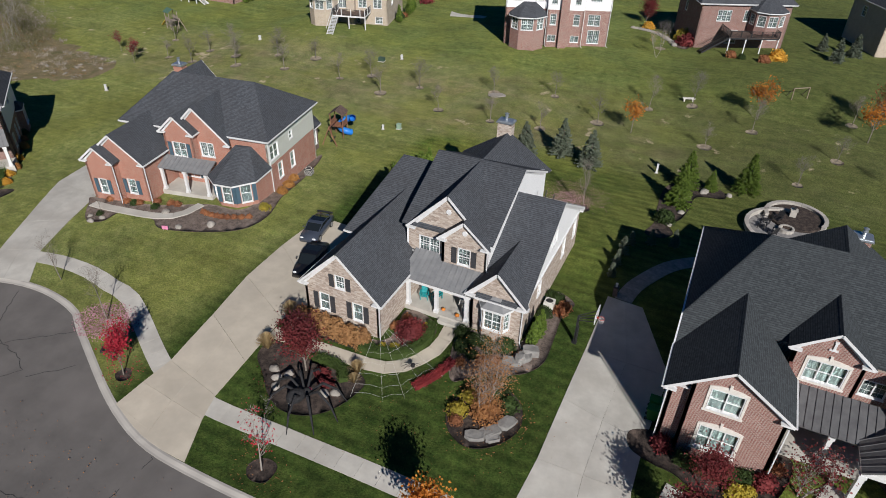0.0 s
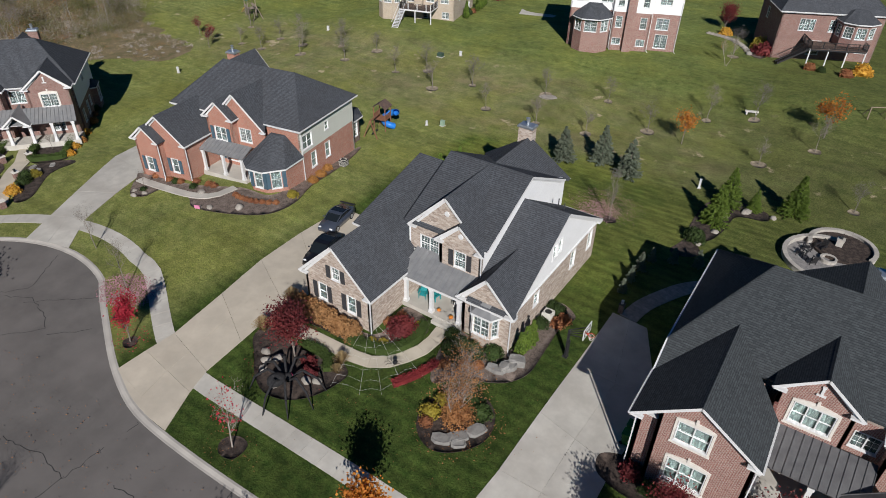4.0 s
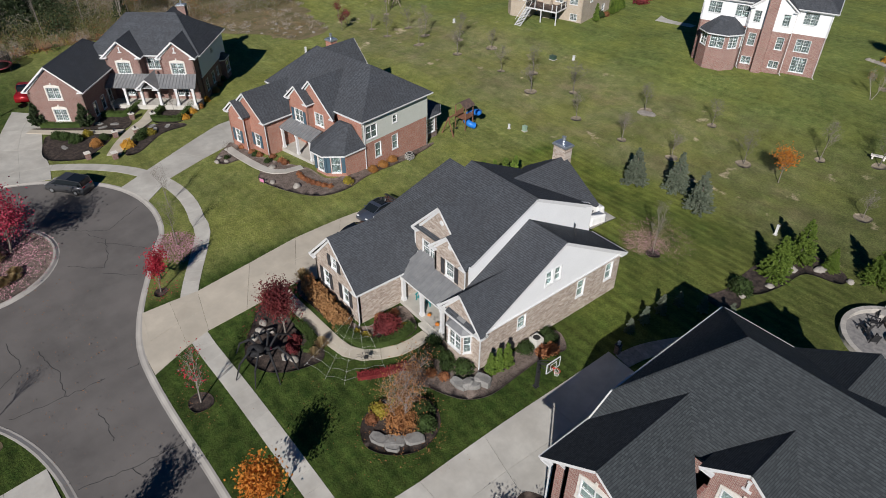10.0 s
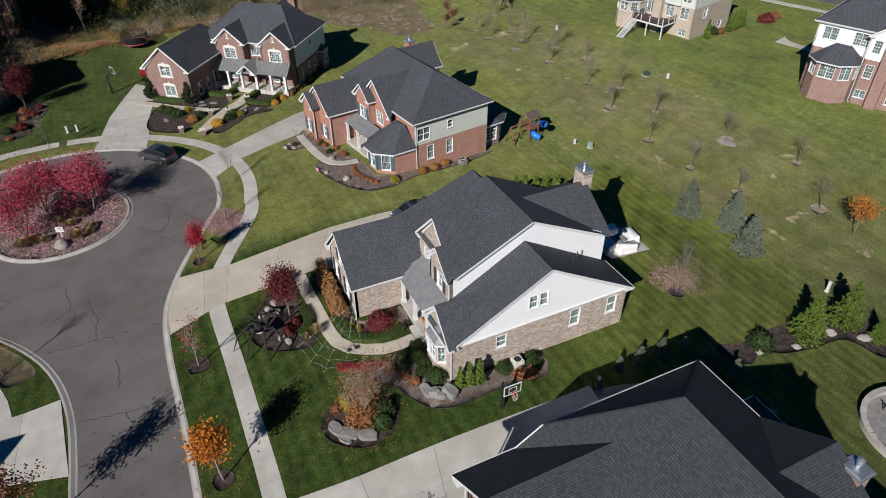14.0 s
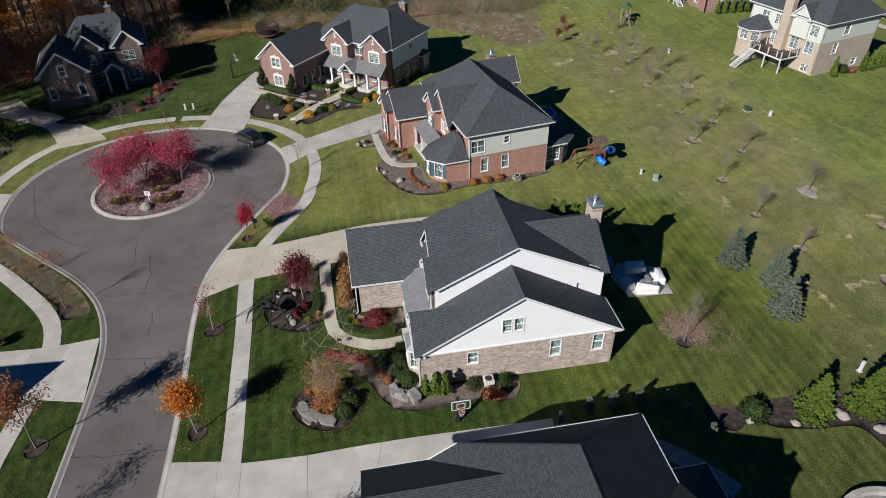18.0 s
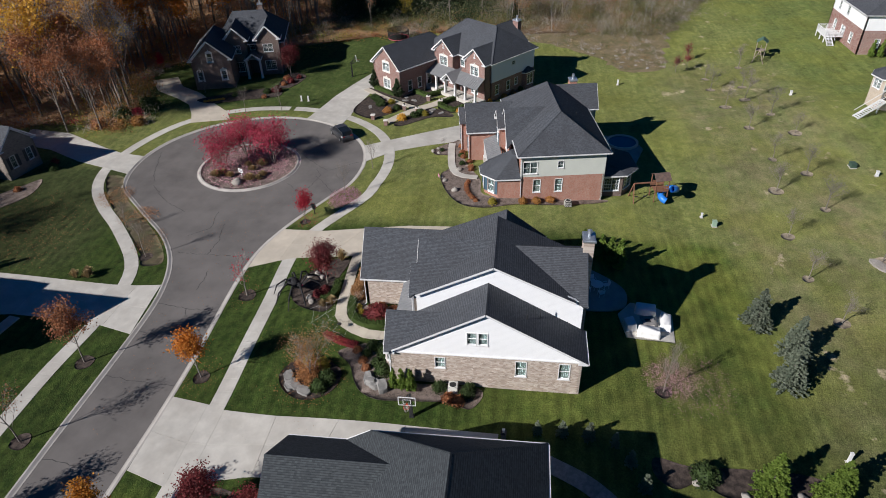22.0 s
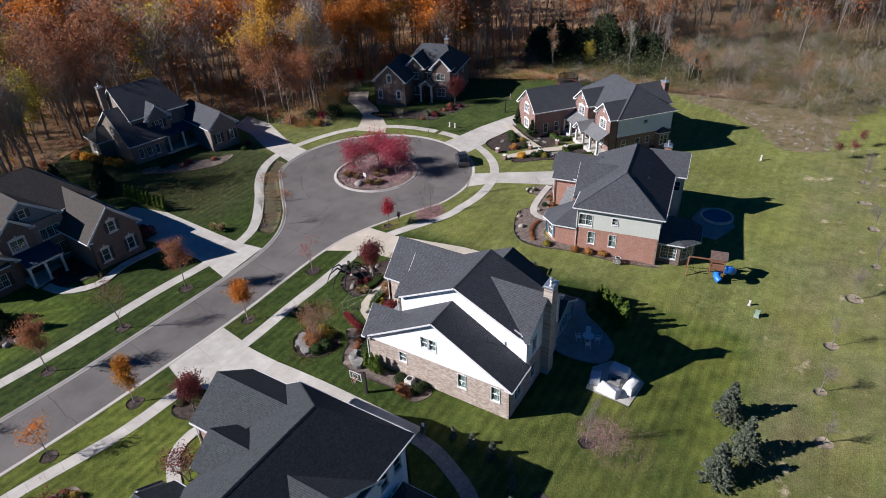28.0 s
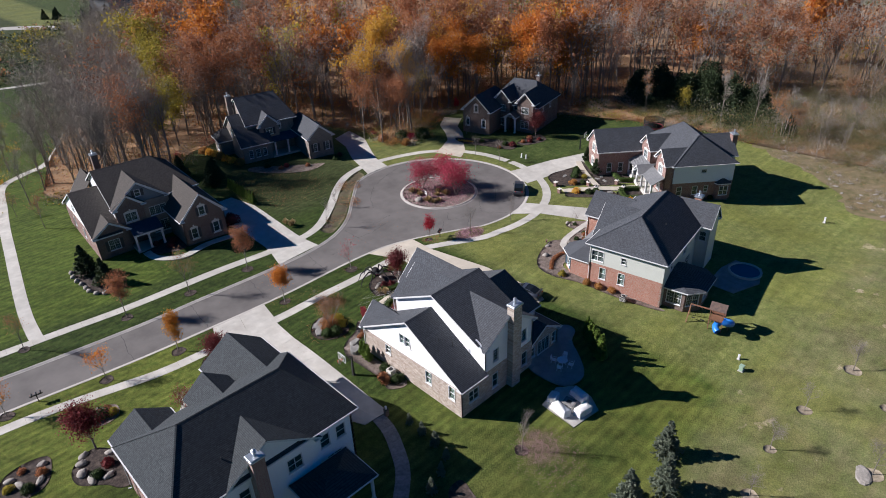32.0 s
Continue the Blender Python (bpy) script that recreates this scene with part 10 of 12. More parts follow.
for i, (x, y) in enumerate(((-5.3, 48.7), (-5.3, 50.7), (-5.2, 52.8), (-4.8, 54.8), (-3.1, 55.8), (-1.0, 56.6))):
    put_conifer(SMALL_CON, x, y, "small young conifer along the curved path", 0.85 + 0.12 * (i % 3), i * 50, "young conifers along the path", "young_conifer", "conifer")

# ---- garden of the red brick house ----
pavement("garden_path", [(-3.6, 45.6), (-3.2, 47.8), (-2.3, 50.0), (-0.9, 52.6), (1.0, 54.6), (3.4, 56.4)], 1.5, "curving paved garden path behind the brick house", PAVER, 0.6, 0.06)
RETAIN = mottled("stacked_wall_block", (0.36, 0.34, 0.31), (0.45, 0.42, 0.38), 2, rough=0.9, bump=0.4, by_object=0.12)
fp = thing("fire_circle", "round paved seating place with a low block wall", "patio", on(9.1, 64.9, 0, 0))
part("paving", Geo().lathe([(4.0, -0.3), (4.0, 0.07), (0.02, 0.075)], 40), PAVER, fp)
blk = Geo().box((0, 0, 0.22), (0.62, 0.34, 0.44)).mesh("wall_block", RETAIN)
capm = Geo().box((0, 0, 0.48), (0.66, 0.42, 0.08)).mesh("cap_stone", RETAIN)
for i in range(28):
    a = radians(95 + i * 8.6)
    m_ = Matrix.Translation((4.05 * math.cos(a), 4.05 * math.sin(a), 0.05)) @ pose(0, 0, 0, 0, 0, math.degrees(a) + 90)
    b_ = part("wall_block", blk, None, fp, m=m_)
    part("cap_stone", capm, None, b_)
pl = part("pillar", Geo().box((0.3, 3.3, 0.5), (0.6, 0.6, 1.0)).box((0.3, 3.3, 1.04), (0.72, 0.72, 0.1)), RETAIN, fp)
for i in range(17):
    a = radians(-22 + i * 13.4)
    m_ = Matrix.Translation((0.6 + 2.9 * math.cos(a), 3.2 + 2.9 * math.sin(a), 0.05)) @ pose(0, 0, 0, 0, 0, math.degrees(a) + 90)
    b_ = part("wall_block", blk, None, fp, m=m_)
    part("cap_stone", capm, None, b_)
part("planter_soil", Geo().lathe([(2.7, -0.1), (2.7, 0.3), (0.02, 0.33)], 28, (0.6, 3.2, 0)), MULCH, fp, "dark mulch in the half-round planter")
part("lantern", Geo().box((0.3, 3.3, 1.25), (0.22, 0.22, 0.3)), BLACK_METAL, pl)
for i, (x, y, rz) in enumerate(((6.6, 64.6, 250), (6.9, 66.0, 290), (7.6, 63.8, 220), (8.0, 66.8, 330))):
    slat_chair(on(x, y, 0.08, rz), BLACK_METAL, "black slatted chair at the fire circle", "chairs at the fire circle")
ring_ = thing("fire_ring", "low round stone fire ring on the paving", "fire pit", on(8.9, 65.2, 0.08))
for i in range(14):
    a = 2 * math.pi * i / 14
    part("ring_stone", cached("ringstone", lambda: Geo().box((0, 0, 0.16), (0.3, 0.2, 0.32)).mesh("ring_stone", RETAIN)), None, ring_, m=Matrix.Translation((0.65 * math.cos(a), 0.65 * math.sin(a), 0)) @ pose(0, 0, 0, 0, 0, math.degrees(a) + 90))
gp = thing("gate_pillar", "dark brick lamp pillar at the end of the driveway", "pillar", on(-4.4, 46.0))
part("shaft", Geo().box((0, 0, 0.45), (0.4, 0.4, 0.9)), BRICK_BROWN, gp)
part("cap", Geo().box((0, 0, 0.93), (0.48, 0.48, 0.06)), BLACK_METAL, gp)
part("lantern", Geo().box((0, 0, 1.1), (0.17, 0.17, 0.3)).box((0, 0, 1.27), (0.22, 0.22, 0.04)), TRIM, gp, "white lantern")
bed("drive_bed", [(-0.2, 31.6), (0.1, 30.2), (1.6, 29.6), (3.0, 29.4), (5.0, 28.6), (8.2, 29.4), (9.4, 31.2), (9.8, 33.6), (8.3, 33.8), (8.1, 31.4), (2.6, 31.4), (1.3, 32.3)], "dark mulch bed before the brick gable")
bed("corner_bed", [(2.0, 24.8), (2.6, 22.9), (4.4, 21.9), (5.6, 23.0), (5.4, 25.0), (4.4, 26.9), (3.0, 27.2)], "dark mulch bed at the driveway corner")
bed("east_bed", [(18.2, 29.4), (20.0, 27.6), (22.3, 29.0), (22.6, 31.5), (20.6, 33.5), (19.2, 35.2), (14.6, 35.4), (15.2, 33.6)], "dark mulch bed before the brick house")
pavement("garden_walk", [(2.6, 27.9), (4.4, 27.5), (6.4, 26.9), (8.4, 27.2), (10.0, 28.6), (11.4, 30.6), (12.4, 32.6)], 1.2, "curving concrete walk to the brick house porch", CONCRETE, 1.3, 0.11)
put_tree(WINE_TREE, 4.2, 24.6, "wine red leaved tree at the driveway corner", rz=10, s=0.85)
put_tree(WINE_TREE, 4.9, 28.9, "wine red leaved tree before the brick gable", rz=110, s=0.7)
put_tree(tree_meshes("red_mix", 37, 4.2, 0.8, LEAF_WINE, 1100, 0.075, 0.35, 300, BARK_PALE, r0=0.08, kids=6, trunk_frac=0.2, stems=2), 10.2, 31.0, "dark wine leaved small tree before the porch", rz=0)
put_tree(WINE_TREE, 19.6, 27.8, "wine red leaved tree in the side bed", rz=210, s=1.1)
hedge([(2.9, 30.5), (5.0, 30.3), (7.4, 30.7)], 0.9, 0.85, LEAF_GREEN, "clipped dark green hedge under the brick gable", 4)
hedge([(3.2, 26.0), (3.5, 24.9), (3.2, 23.6)], 0.7, 0.7, LEAF_GREEN, "clipped dark hedge curving at the driveway corner", 5)
for x, y, m_, s in ((8.1, 30.9, WINE_LOW, 1.3), (1.9, 31.2, WINE_LOW, 1.2), (3.0, 23.0, GREEN_BUSH[0], 1.0), (4.0, 22.6, GREEN_BUSH[1], 0.8), (6.6, 29.4, OLIVE_BUSH, 1.1), (7.3, 29.9, OLIVE_BUSH, 0.8), (16.0, 34.6, GREEN_BUSH[2], 1.0), (17.5, 34.6, GREEN_BUSH[0], 1.0), (19.5, 31.0, WINE_LOW, 1.0), (20.8, 31.8, GREEN_BUSH[1], 0.9), (9.0, 32.4, RUST_BUSH, 0.9), (17.4, 23.2, GREEN_BUSH[0], 1.2)):
    put_shrub(m_, x, y, "low shrub in the brick house beds", s=s, rz=x * 70)
for i, (x, y, s) in enumerate(((21.4, 29.0, 0.45), (21.8, 30.5, 0.5), (17.3, 22.4, 0.6))):
    boulder(x, y, (s * 1.3, s * 0.9, s * 0.7), 60 + i, "pale landscape boulder beside the brick house", rz=i * 60)
BIN_GREEN = mottled("green_bin_plastic", (0.015, 0.12, 0.02), (0.02, 0.16, 0.03), 4, rough=0.5, bump=0.05)


def wheelie_bin(x, y, rz, mat, label):
    t = thing("wheeled_bin", label, "rubbish bin", on(x, y, 0.05, rz))
    g = Geo()
    g.add([(-0.25, -0.3, 0.05), (0.25, -0.3, 0.05), (0.25, 0.26, 0.05), (-0.25, 0.26, 0.05), (-0.32, -0.38, 1.0), (0.32, -0.38, 1.0), (0.32, 0.36, 1.0), (-0.32, 0.36, 1.0)], [(3, 2, 1, 0), (4, 5, 6, 7), (0, 1, 5, 4), (1, 2, 6, 5), (2, 3, 7, 6), (3, 0, 4, 7)])
    part("body", g, mat, t)
    part("lid", Geo().box((0, -0.01, 1.04), (0.68, 0.8, 0.07)), mat, t)
    for sx in (-1, 1):
        part("wheel", Geo().tube((sx * 0.2, 0.32, 0.12), (sx * 0.27, 0.32, 0.12), 0.12, n=10), TYRE, t)


wheelie_bin(0.9, 33.3, 90, BIN_GREEN, "green wheeled bin beside the brick garage")
wheelie_bin(0.9, 34.2, 90, BIN_GREEN, "green wheeled bin beside the brick garage")

# ---- garden of the orange brick house ----
bed("front_bed", [(-56.6, 36.6), (-54.2, 34.2), (-52.4, 34.6), (-52.0, 36.6), (-48.4, 37.0), (-46.2, 36.0), (-42.0, 37.2), (-39.0, 39.3), (-38.4, 42.4), (-39.6, 46.2), (-40.3, 50.4), (-41.9, 56.8), (-42.6, 56.6), (-41.2, 46.0), (-41.4, 42.0), (-45.2, 41.4), (-50.4, 39.0), (-57.0, 37.8)], "dark mulch beds round the orange brick house", MULCH_BROWN)
pavement("garden_walk", [(-56.0, 36.6), (-52.6, 36.8), (-48.4, 37.4), (-46.2, 38.6), (-45.6, 41.0)], 1.0, "pale concrete walk to the orange brick porch", CONCRETE, 1.2, 0.16)
for i in range(9):
    s = i / 8
    put_shrub(RUST_BUSH, -44.3 + 4.6 * s, 39.9 + 1.3 * s * s - 1.2 * s * (1 - s), "low rust orange shrub in a curved row", s=0.62, rz=i * 40, group="rust shrubs by the orange brick house")
for i, (x, y) in enumerate(((-51.6, 38.6), (-53.0, 38.3), (-55.0, 38.0), (-50.2, 39.6), (-48.6, 39.9), (-47.8, 40.0))):
    put_shrub(RUST_BUSH, x, y, "low rust orange shrub by the brick wall", s=0.75, rz=i * 40)
for i, (x, y) in enumerate(((-40.1, 47.0), (-40.5, 48.7), (-41.1, 50.4))):
    put_shrub(ORANGE_BUSH, x, y, "rounded golden brown shrub by the side wall", s=0.85, rz=i * 40, group="golden shrubs by the side wall")
for x, y, s in ((-39.4, 43.3, 0.9), (-52.0, 38.3, 0.6), (-49.5, 38.6, 0.6), (-53.6, 35.4, 0.5)):
    put_shrub(OLIVE_BUSH if s > 0.8 else GREEN_BUSH[0], x, y, "small green shrub by the brick house", s=s)
put_tree(BARE_STREET[0], -53.6, 35.6, "small bare ornamental shrub tree by the driveway", rz=30, s=0.4)
for i, (x, y, s) in enumerate(((-53.4, 34.1, 0.35), (-52.8, 35.0, 0.3), (-54.2, 34.8, 0.3), (-47.8, 38.4, 0.45), (-42.0, 38.4, 0.5), (-44.6, 36.8, 0.4), (-45.6, 36.3, 0.3))):
    boulder(x, y, (s, s * 0.8, s * 0.65), 80 + i, "small pale boulder in the bed", rz=i * 33, group="boulders by the orange brick house")
WOOD_RED = mottled("stained_cedar", (0.18, 0.088, 0.052), (0.27, 0.13, 0.08), 3, rough=0.7, bump=0.2)
WOOD_PALE = mottled("weathered_timber", (0.25, 0.20, 0.165), (0.34, 0.28, 0.23), 3, rough=0.8, bump=0.2)
BLUE_PLASTIC = mottled("blue_slide_plastic", (0.02, 0.16, 0.55), (0.03, 0.20, 0.62), 3, rough=0.35, bump=0)
YELLOW_PLASTIC = mottled("yellow_slide_plastic", (0.6, 0.38, 0.03), (0.66, 0.44, 0.05), 3, rough=0.35, bump=0)


def playset(m, label, wood, roof_mat, slide, tube):
    """A wooden climbing tower with roof, swing beam, ladder and slide."""
    t = thing("playset", label, "playset", m)
    post = Geo().box((0, 0, 1.6), (0.1, 0.1, 3.2)).mesh("post", wood)
    for x in (-0.8, 0.8):
        for y in (-0.8, 0.8):
            part("post", post, None, t, m=Matrix.Translation((x, y, 0)))
    for z in (1.5,):
        for i in range(11):
            part("floor_board", cached(("fb", wood.name), lambda: Geo().box((0, 0, 0), (0.14, 1.7, 0.03)).mesh("floor_board", wood)), None, t, m=Matrix.Translation((-0.75 + 0.15 * i, 0, z)))
    for y in (-0.8, 0.8):
        for k in range(4):
            part("rail_board", cached(("rb", wood.name), lambda: Geo().box((0, 0, 0), (1.6, 0.03, 0.14)).mesh("rail_board", wood)), None, t, m=Matrix.Translation((0, y, 1.65 + 0.18 * k)))
    for sy in (-1, 1):
        part("roof_panel", Geo().add([(-1.0, 0, 3.75), (1.0, 0, 3.75), (1.0, sy * 1.0, 3.1), (-1.0, sy * 1.0, 3.1), (-1.0, 0, 3.7), (1.0, 0, 3.7), (1.0, sy * 1.0, 3.05), (-1.0, sy * 1.0, 3.05)], [(0, 1, 2, 3), (7, 6, 5, 4), (2, 1, 5, 6), (0, 3, 7, 4), (3, 2, 6, 7)]), roof_mat, t)
    part("beam", Geo().box((-2.0, 0, 2.45), (2.8, 0.12, 0.14)), wood, t)
    for sy in (-1, 1):
        part("leg", Geo().bar((-3.35, 0, 2.45), (-3.45, sy * 1.0, 0), 0.11), wood, t)
    for x in (-2.8, -1.7):
        s_ = part("swing", Geo().box((x, 0, 0.5), (0.45, 0.18, 0.04)), BLACK_METAL, t)
        for sx in (-0.2, 0.2):
            part("rope", Geo().tube((x + sx, 0, 0.5), (x + sx, 0, 2.4), 0.012, n=5), BLACK_METAL, s_)
    dy = 0.45 if tube else 0.0
    lad = Geo().bar((0.8, dy - 0.35, 1.5), (1.5, dy - 0.35, 0), 0.07).bar((0.8, dy + 0.2, 1.5), (1.5, dy + 0.2, 0), 0.07)
    for k in range(5):
        lad.box((0.95 + 0.12 * k, dy - 0.07, 1.2 - 0.25 * k), (0.1, 0.55, 0.04))
    part("ladder", lad, wood, t)
    g = Geo()
    if tube:
        n, k = 16, 10
        path = [Vector((0.95 + 0.85 * math.cos(radians(90 - i * 330 / n)), -0.65 - 0.85 * math.sin(radians(90 - i * 330 / n)), 2.15 - 1.75 * i / n)) for i in range(n + 1)]
        ring = []
        for i, p in enumerate(path):
            d = (path[min(i + 1, n)] - path[max(i - 1, 0)]).normalized()
            u = d.cross(Vector((0, 0, 1))).normalized()
            w = u.cross(d)
            ring += [tuple(p + (u * math.cos(6.28319 * j / k) + w * math.sin(6.28319 * j / k)) * 0.42) for j in range(k)]
        g.add(ring, [(i * k + j, i * k + (j + 1) % k, (i + 1) * k + (j + 1) % k, (i + 1) * k + j) for i in range(n) for j in range(k)])
    else:
        run = []
        for i in range(9):
            x, z = 0.8 + i * 0.28, 1.5 - 1.35 * (i / 8) ** 1.2
            run += [(x, 0.28, z + 0.14), (x, 0.3, z), (x, 0.8, z), (x, 0.82, z + 0.14)]
        g.add(run, [(i * 4 + j, i * 4 + j + 1, i * 4 + j + 5, i * 4 + j + 4) for i in range(8) for j in range(3)])
    part("slide", g, slide, t, smooth=tube)
    return t


WOOD_ROOF = mottled("dark_brown_roof_boards", (0.085, 0.062, 0.055), (0.15, 0.10, 0.08), 3, rough=0.75, bump=0.2)
playset(on(-43.9, 64.0, 0, 102), "wooden playset with a blue spiral tube slide", WOOD_RED, WOOD_ROOF, BLUE_PLASTIC, True)
GREEN_CLOTH = mottled("green_canvas", (0.06, 0.12, 0.09), (0.08, 0.15, 0.11), 3, rough=0.8, bump=0.1)
playset(on(-98.3, 91.0, 0, 160), "wooden playset with a green roof and yellow slide", WOOD_PALE, GREEN_CLOTH, YELLOW_PLASTIC, False)
pool = thing("garden_pond", "round raised pool with a pale rim behind the brick house", "pool", on(-58.9, 61.2, -0.1))
part("wall", Geo().lathe([(2.3, -0.5), (2.3, 0.45), (2.0, 0.45), (2.0, 0.2)], 32), CONCRETE, pool)
WATER, _n, _l, _p = base_mat("dark_pool_water", 0.08)
_p.inputs["Base Color"].default_value = (0.035, 0.10, 0.17, 1)
part("water", Geo().lathe([(2.0, 0.15), (2.0, 0.28), (0.02, 0.28)], 32), WATER, pool, "dark still water")
tagged(new("patio", sheet([(-57.8, 58.2), (-52.6, 58.6), (-52.6, 62.4), (-57.2, 64.0), (-61.4, 62.6), (-61.2, 58.8)], 0.06, 0.2, 1.2).mesh("patio", PATIO, True)), "grey paved terrace behind the orange brick house", "patio", kind="structure")

# ---- garden of the long-porch house ----
bed("entry_bed", [(-68.2, 18.9), (-73.0, 19.6), (-75.0, 21.2), (-71.4, 26.6), (-69.2, 26.6), (-66.4, 24.0), (-65.4, 22.4)], "dark mulch entry garden before the red brick house")
bed("gable_bed", [(-78.4, 19.9), (-77.2, 20.2), (-72.0, 27.4), (-70.9, 28.6), (-72.0, 30.0), (-74.4, 31.0), (-77.8, 33.6), (-79.2, 31.6), (-76.6, 26.6), (-75.0, 24.8)], "dark mulch bed along the garage wing")
bed("walk_bed", [(-71.2, 32.6), (-68.6, 35.4), (-73.2, 39.2), (-75.6, 36.6)], "dark mulch bed inside the clipped hedge")
bed("lower_bed", [(-70.4, 31.6), (-68.4, 35.0), (-66.6, 35.4), (-66.2, 32.2), (-62.6, 28.2), (-63.2, 26.6), (-66.8, 28.6), (-68.4, 30.2)], "dark mulch bed falling away beside the brick walk")
bed("side_bed", [(-69.0, 36.4), (-72.4, 39.6), (-75.0, 42.4), (-80.6, 47.4), (-82.0, 46.4), (-76.0, 41.0), (-73.6, 38.8), (-69.8, 35.4)], "mulch bed along the grey side wall", MULCH_BROWN)
pavement("brick_walk", [(-64.0, 25.5), (-67.2, 27.5), (-70.3, 30.2), (-71.9, 32.0), (-74.2, 33.6), (-76.8, 35.6)], 1.7, "pale pink brick walk to the long porch", CONCRETE_WARM, 0.8, 0.12)
pavement("garden_walk", [(-77.9, 19.0), (-76.2, 20.8), (-73.8, 23.6), (-71.6, 26.6), (-70.4, 28.6)], 1.1, "pink concrete walk crossing the entry garden", CONCRETE_WARM, 1.0, 0.11)
for i, (x, y) in enumerate(((-73.5, 30.7), (-72.0, 33.0), (-69.3, 27.3), (-68.3, 29.6), (-65.1, 22.9), (-62.9, 25.4))):
    t = thing("garden_pillar", "low brick garden pillar with stone cap", "pillar", on(x, y), "pillars along the brick walk")
    part("shaft", Geo().box((0, 0, 0.4), (0.55, 0.55, 0.8)), BRICK_WINE, t)
    part("cap", Geo().box((0, 0, 0.84), (0.7, 0.7, 0.09)), STONE_TRIM, t)
    if i < 4:
        part("lantern", Geo().box((0, 0, 1.02), (0.16, 0.16, 0.26)).box((0, 0, 1.17), (0.22, 0.22, 0.05)), BLACK_METAL, t, "small black lantern")
for k, line in enumerate(([(-77.0, 27.3), (-76.0, 28.9), (-75.1, 30.4), (-76.4, 31.9), (-77.8, 33.2)], [(-75.2, 36.3), (-73.5, 34.2), (-71.5, 32.9), (-70.2, 34.0), (-69.2, 35.5), (-71.2, 37.3), (-73.2, 39.0)], [(-78.2, 20.6), (-76.8, 22.5), (-75.2, 24.7)])):
    hedge(line, 0.75, 0.75, LEAF_BOX, "low clipped dark hedge by the long porch", 70 + k)
DARKCOL = conifer_mesh("darkcol", 61, 2.3, 0.72, LEAF_DARK, 3800, 0.07, -0.5)
for i, (x, y, s_) in enumerate(((-78.8, 20.5, 1.55), (-74.7, 25.3, 1.55))):
    put_conifer(DARKCOL, x, y, "dark green column conifer at the gable corner", s_ * 0.95, 0, "", "arborvitae", "arborvitae")
GOLD_BUSH = shrub_mesh("goldb", 23, 0.7, 0.7, 0.75, LEAF_YELLOW, 380, 0.07)
for i, (x, y, m_, s) in enumerate(((-73.7, 21.4, GREEN_BUSH[0], 1.0), (-72.7, 22.2, GREEN_BUSH[1], 1.1), (-71.0, 23.0, GREEN_BUSH[2], 1.2), (-71.9, 24.6, OLIVE_BUSH, 1.0), (-68.2, 24.7, ORANGE_BUSH, 1.1), (-69.5, 26.0, GREEN_BUSH[0], 0.9), (-65.1, 27.6, GOLD_BUSH, 1.3), (-67.4, 30.2, GREEN_BUSH[1], 1.1), (-66.4, 29.4, GREEN_BUSH[2], 1.0), (-67.0, 31.0, OLIVE_BUSH, 1.0),
                                   (-69.2, 36.3, GOLD_BUSH, 0.9), (-70.8, 37.9, GOLD_BUSH, 0.85), (-71.8, 39.3, ORANGE_BUSH, 0.9), (-73.6, 41.0, GOLD_BUSH, 0.9), (-75.9, 43.4, ORANGE_BUSH, 0.9), (-77.8, 44.8, RUST_BUSH, 1.0), (-79.4, 46.0, GREEN_BUSH[1], 0.8))):
    put_shrub(m_, x, y, "small garden shrub before the red brick house", s=s, rz=i * 41)
for i, (x, y) in enumerate(((-74.5, 26.7), (-73.2, 28.3), (-73.1, 26.8), (-69.4, 31.9), (-68.1, 33.5), (-68.0, 31.9), (-70.0, 21.4))):
    ledge(x, y, 1.15, 0.6, 0.14, 30 + i, 40 + i * 25, "flat pale stone in the entry garden")
put_tree(FIELD_SMALL, -77.2, 29.6, "small bare tree inside the clipped hedge", rz=20, s=0.8)
put_tree(FIELD_SMALL, -72.6, 36.0, "small bare tree inside the clipped hedge", rz=90, s=0.8)
PICK_LOW = [(-2.75, 0.62), (-2.7, 1.1), (-1.2, 1.12), (0.2, 1.12), (1.2, 1.1), (2.2, 1.05), (2.65, 0.95), (2.75, 0.6)]
PICK_UP = [(-0.95, 1.1), (-0.85, 1.72), (0.1, 1.8), (0.75, 1.76), (1.3, 1.1)]
car(on(-91.0, 21.5, 0.05, 157), "red pickup truck beside the garage wing", paint("red_truck_paint", (0.30, 0.012, 0.018)), PICK_LOW, PICK_UP, 0.98, 5.5, False, "pickup truck")
# trampoline
PAD_RED = mottled("faded_red_vinyl", (0.32, 0.06, 0.08), (0.42, 0.10, 0.12), 3, rough=0.6, bump=0.05)
tr = thing("trampoline", "round black trampoline with red edge pad and net", "trampoline", on(-105.0, 20.2))
part("mat", Geo().lathe([(2.0, 0.86), (2.0, 0.88), (0.02, 0.88)], 28), BLACK_METAL, tr)
part("pad_ring", Geo().lathe([(1.95, 0.88), (1.95, 0.95), (2.2, 0.95), (2.2, 0.80)], 28), PAD_RED, tr, "faded red edge pad")
NETTING, _n, _l, _p = base_mat("black_safety_netting", 0.9)
_p.inputs["Base Color"].default_value = (0.02, 0.02, 0.02, 1)
_p.inputs["Alpha"].default_value = 0.62
for i in range(8):
    a = 2 * math.pi * i / 8
    part("pole", Geo().tube((2.25 * math.cos(a), 2.25 * math.sin(a), 0), (2.25 * math.cos(a), 2.25 * math.sin(a), 2.6), 0.03, n=6), BLACK_METAL, tr)
g = Geo()
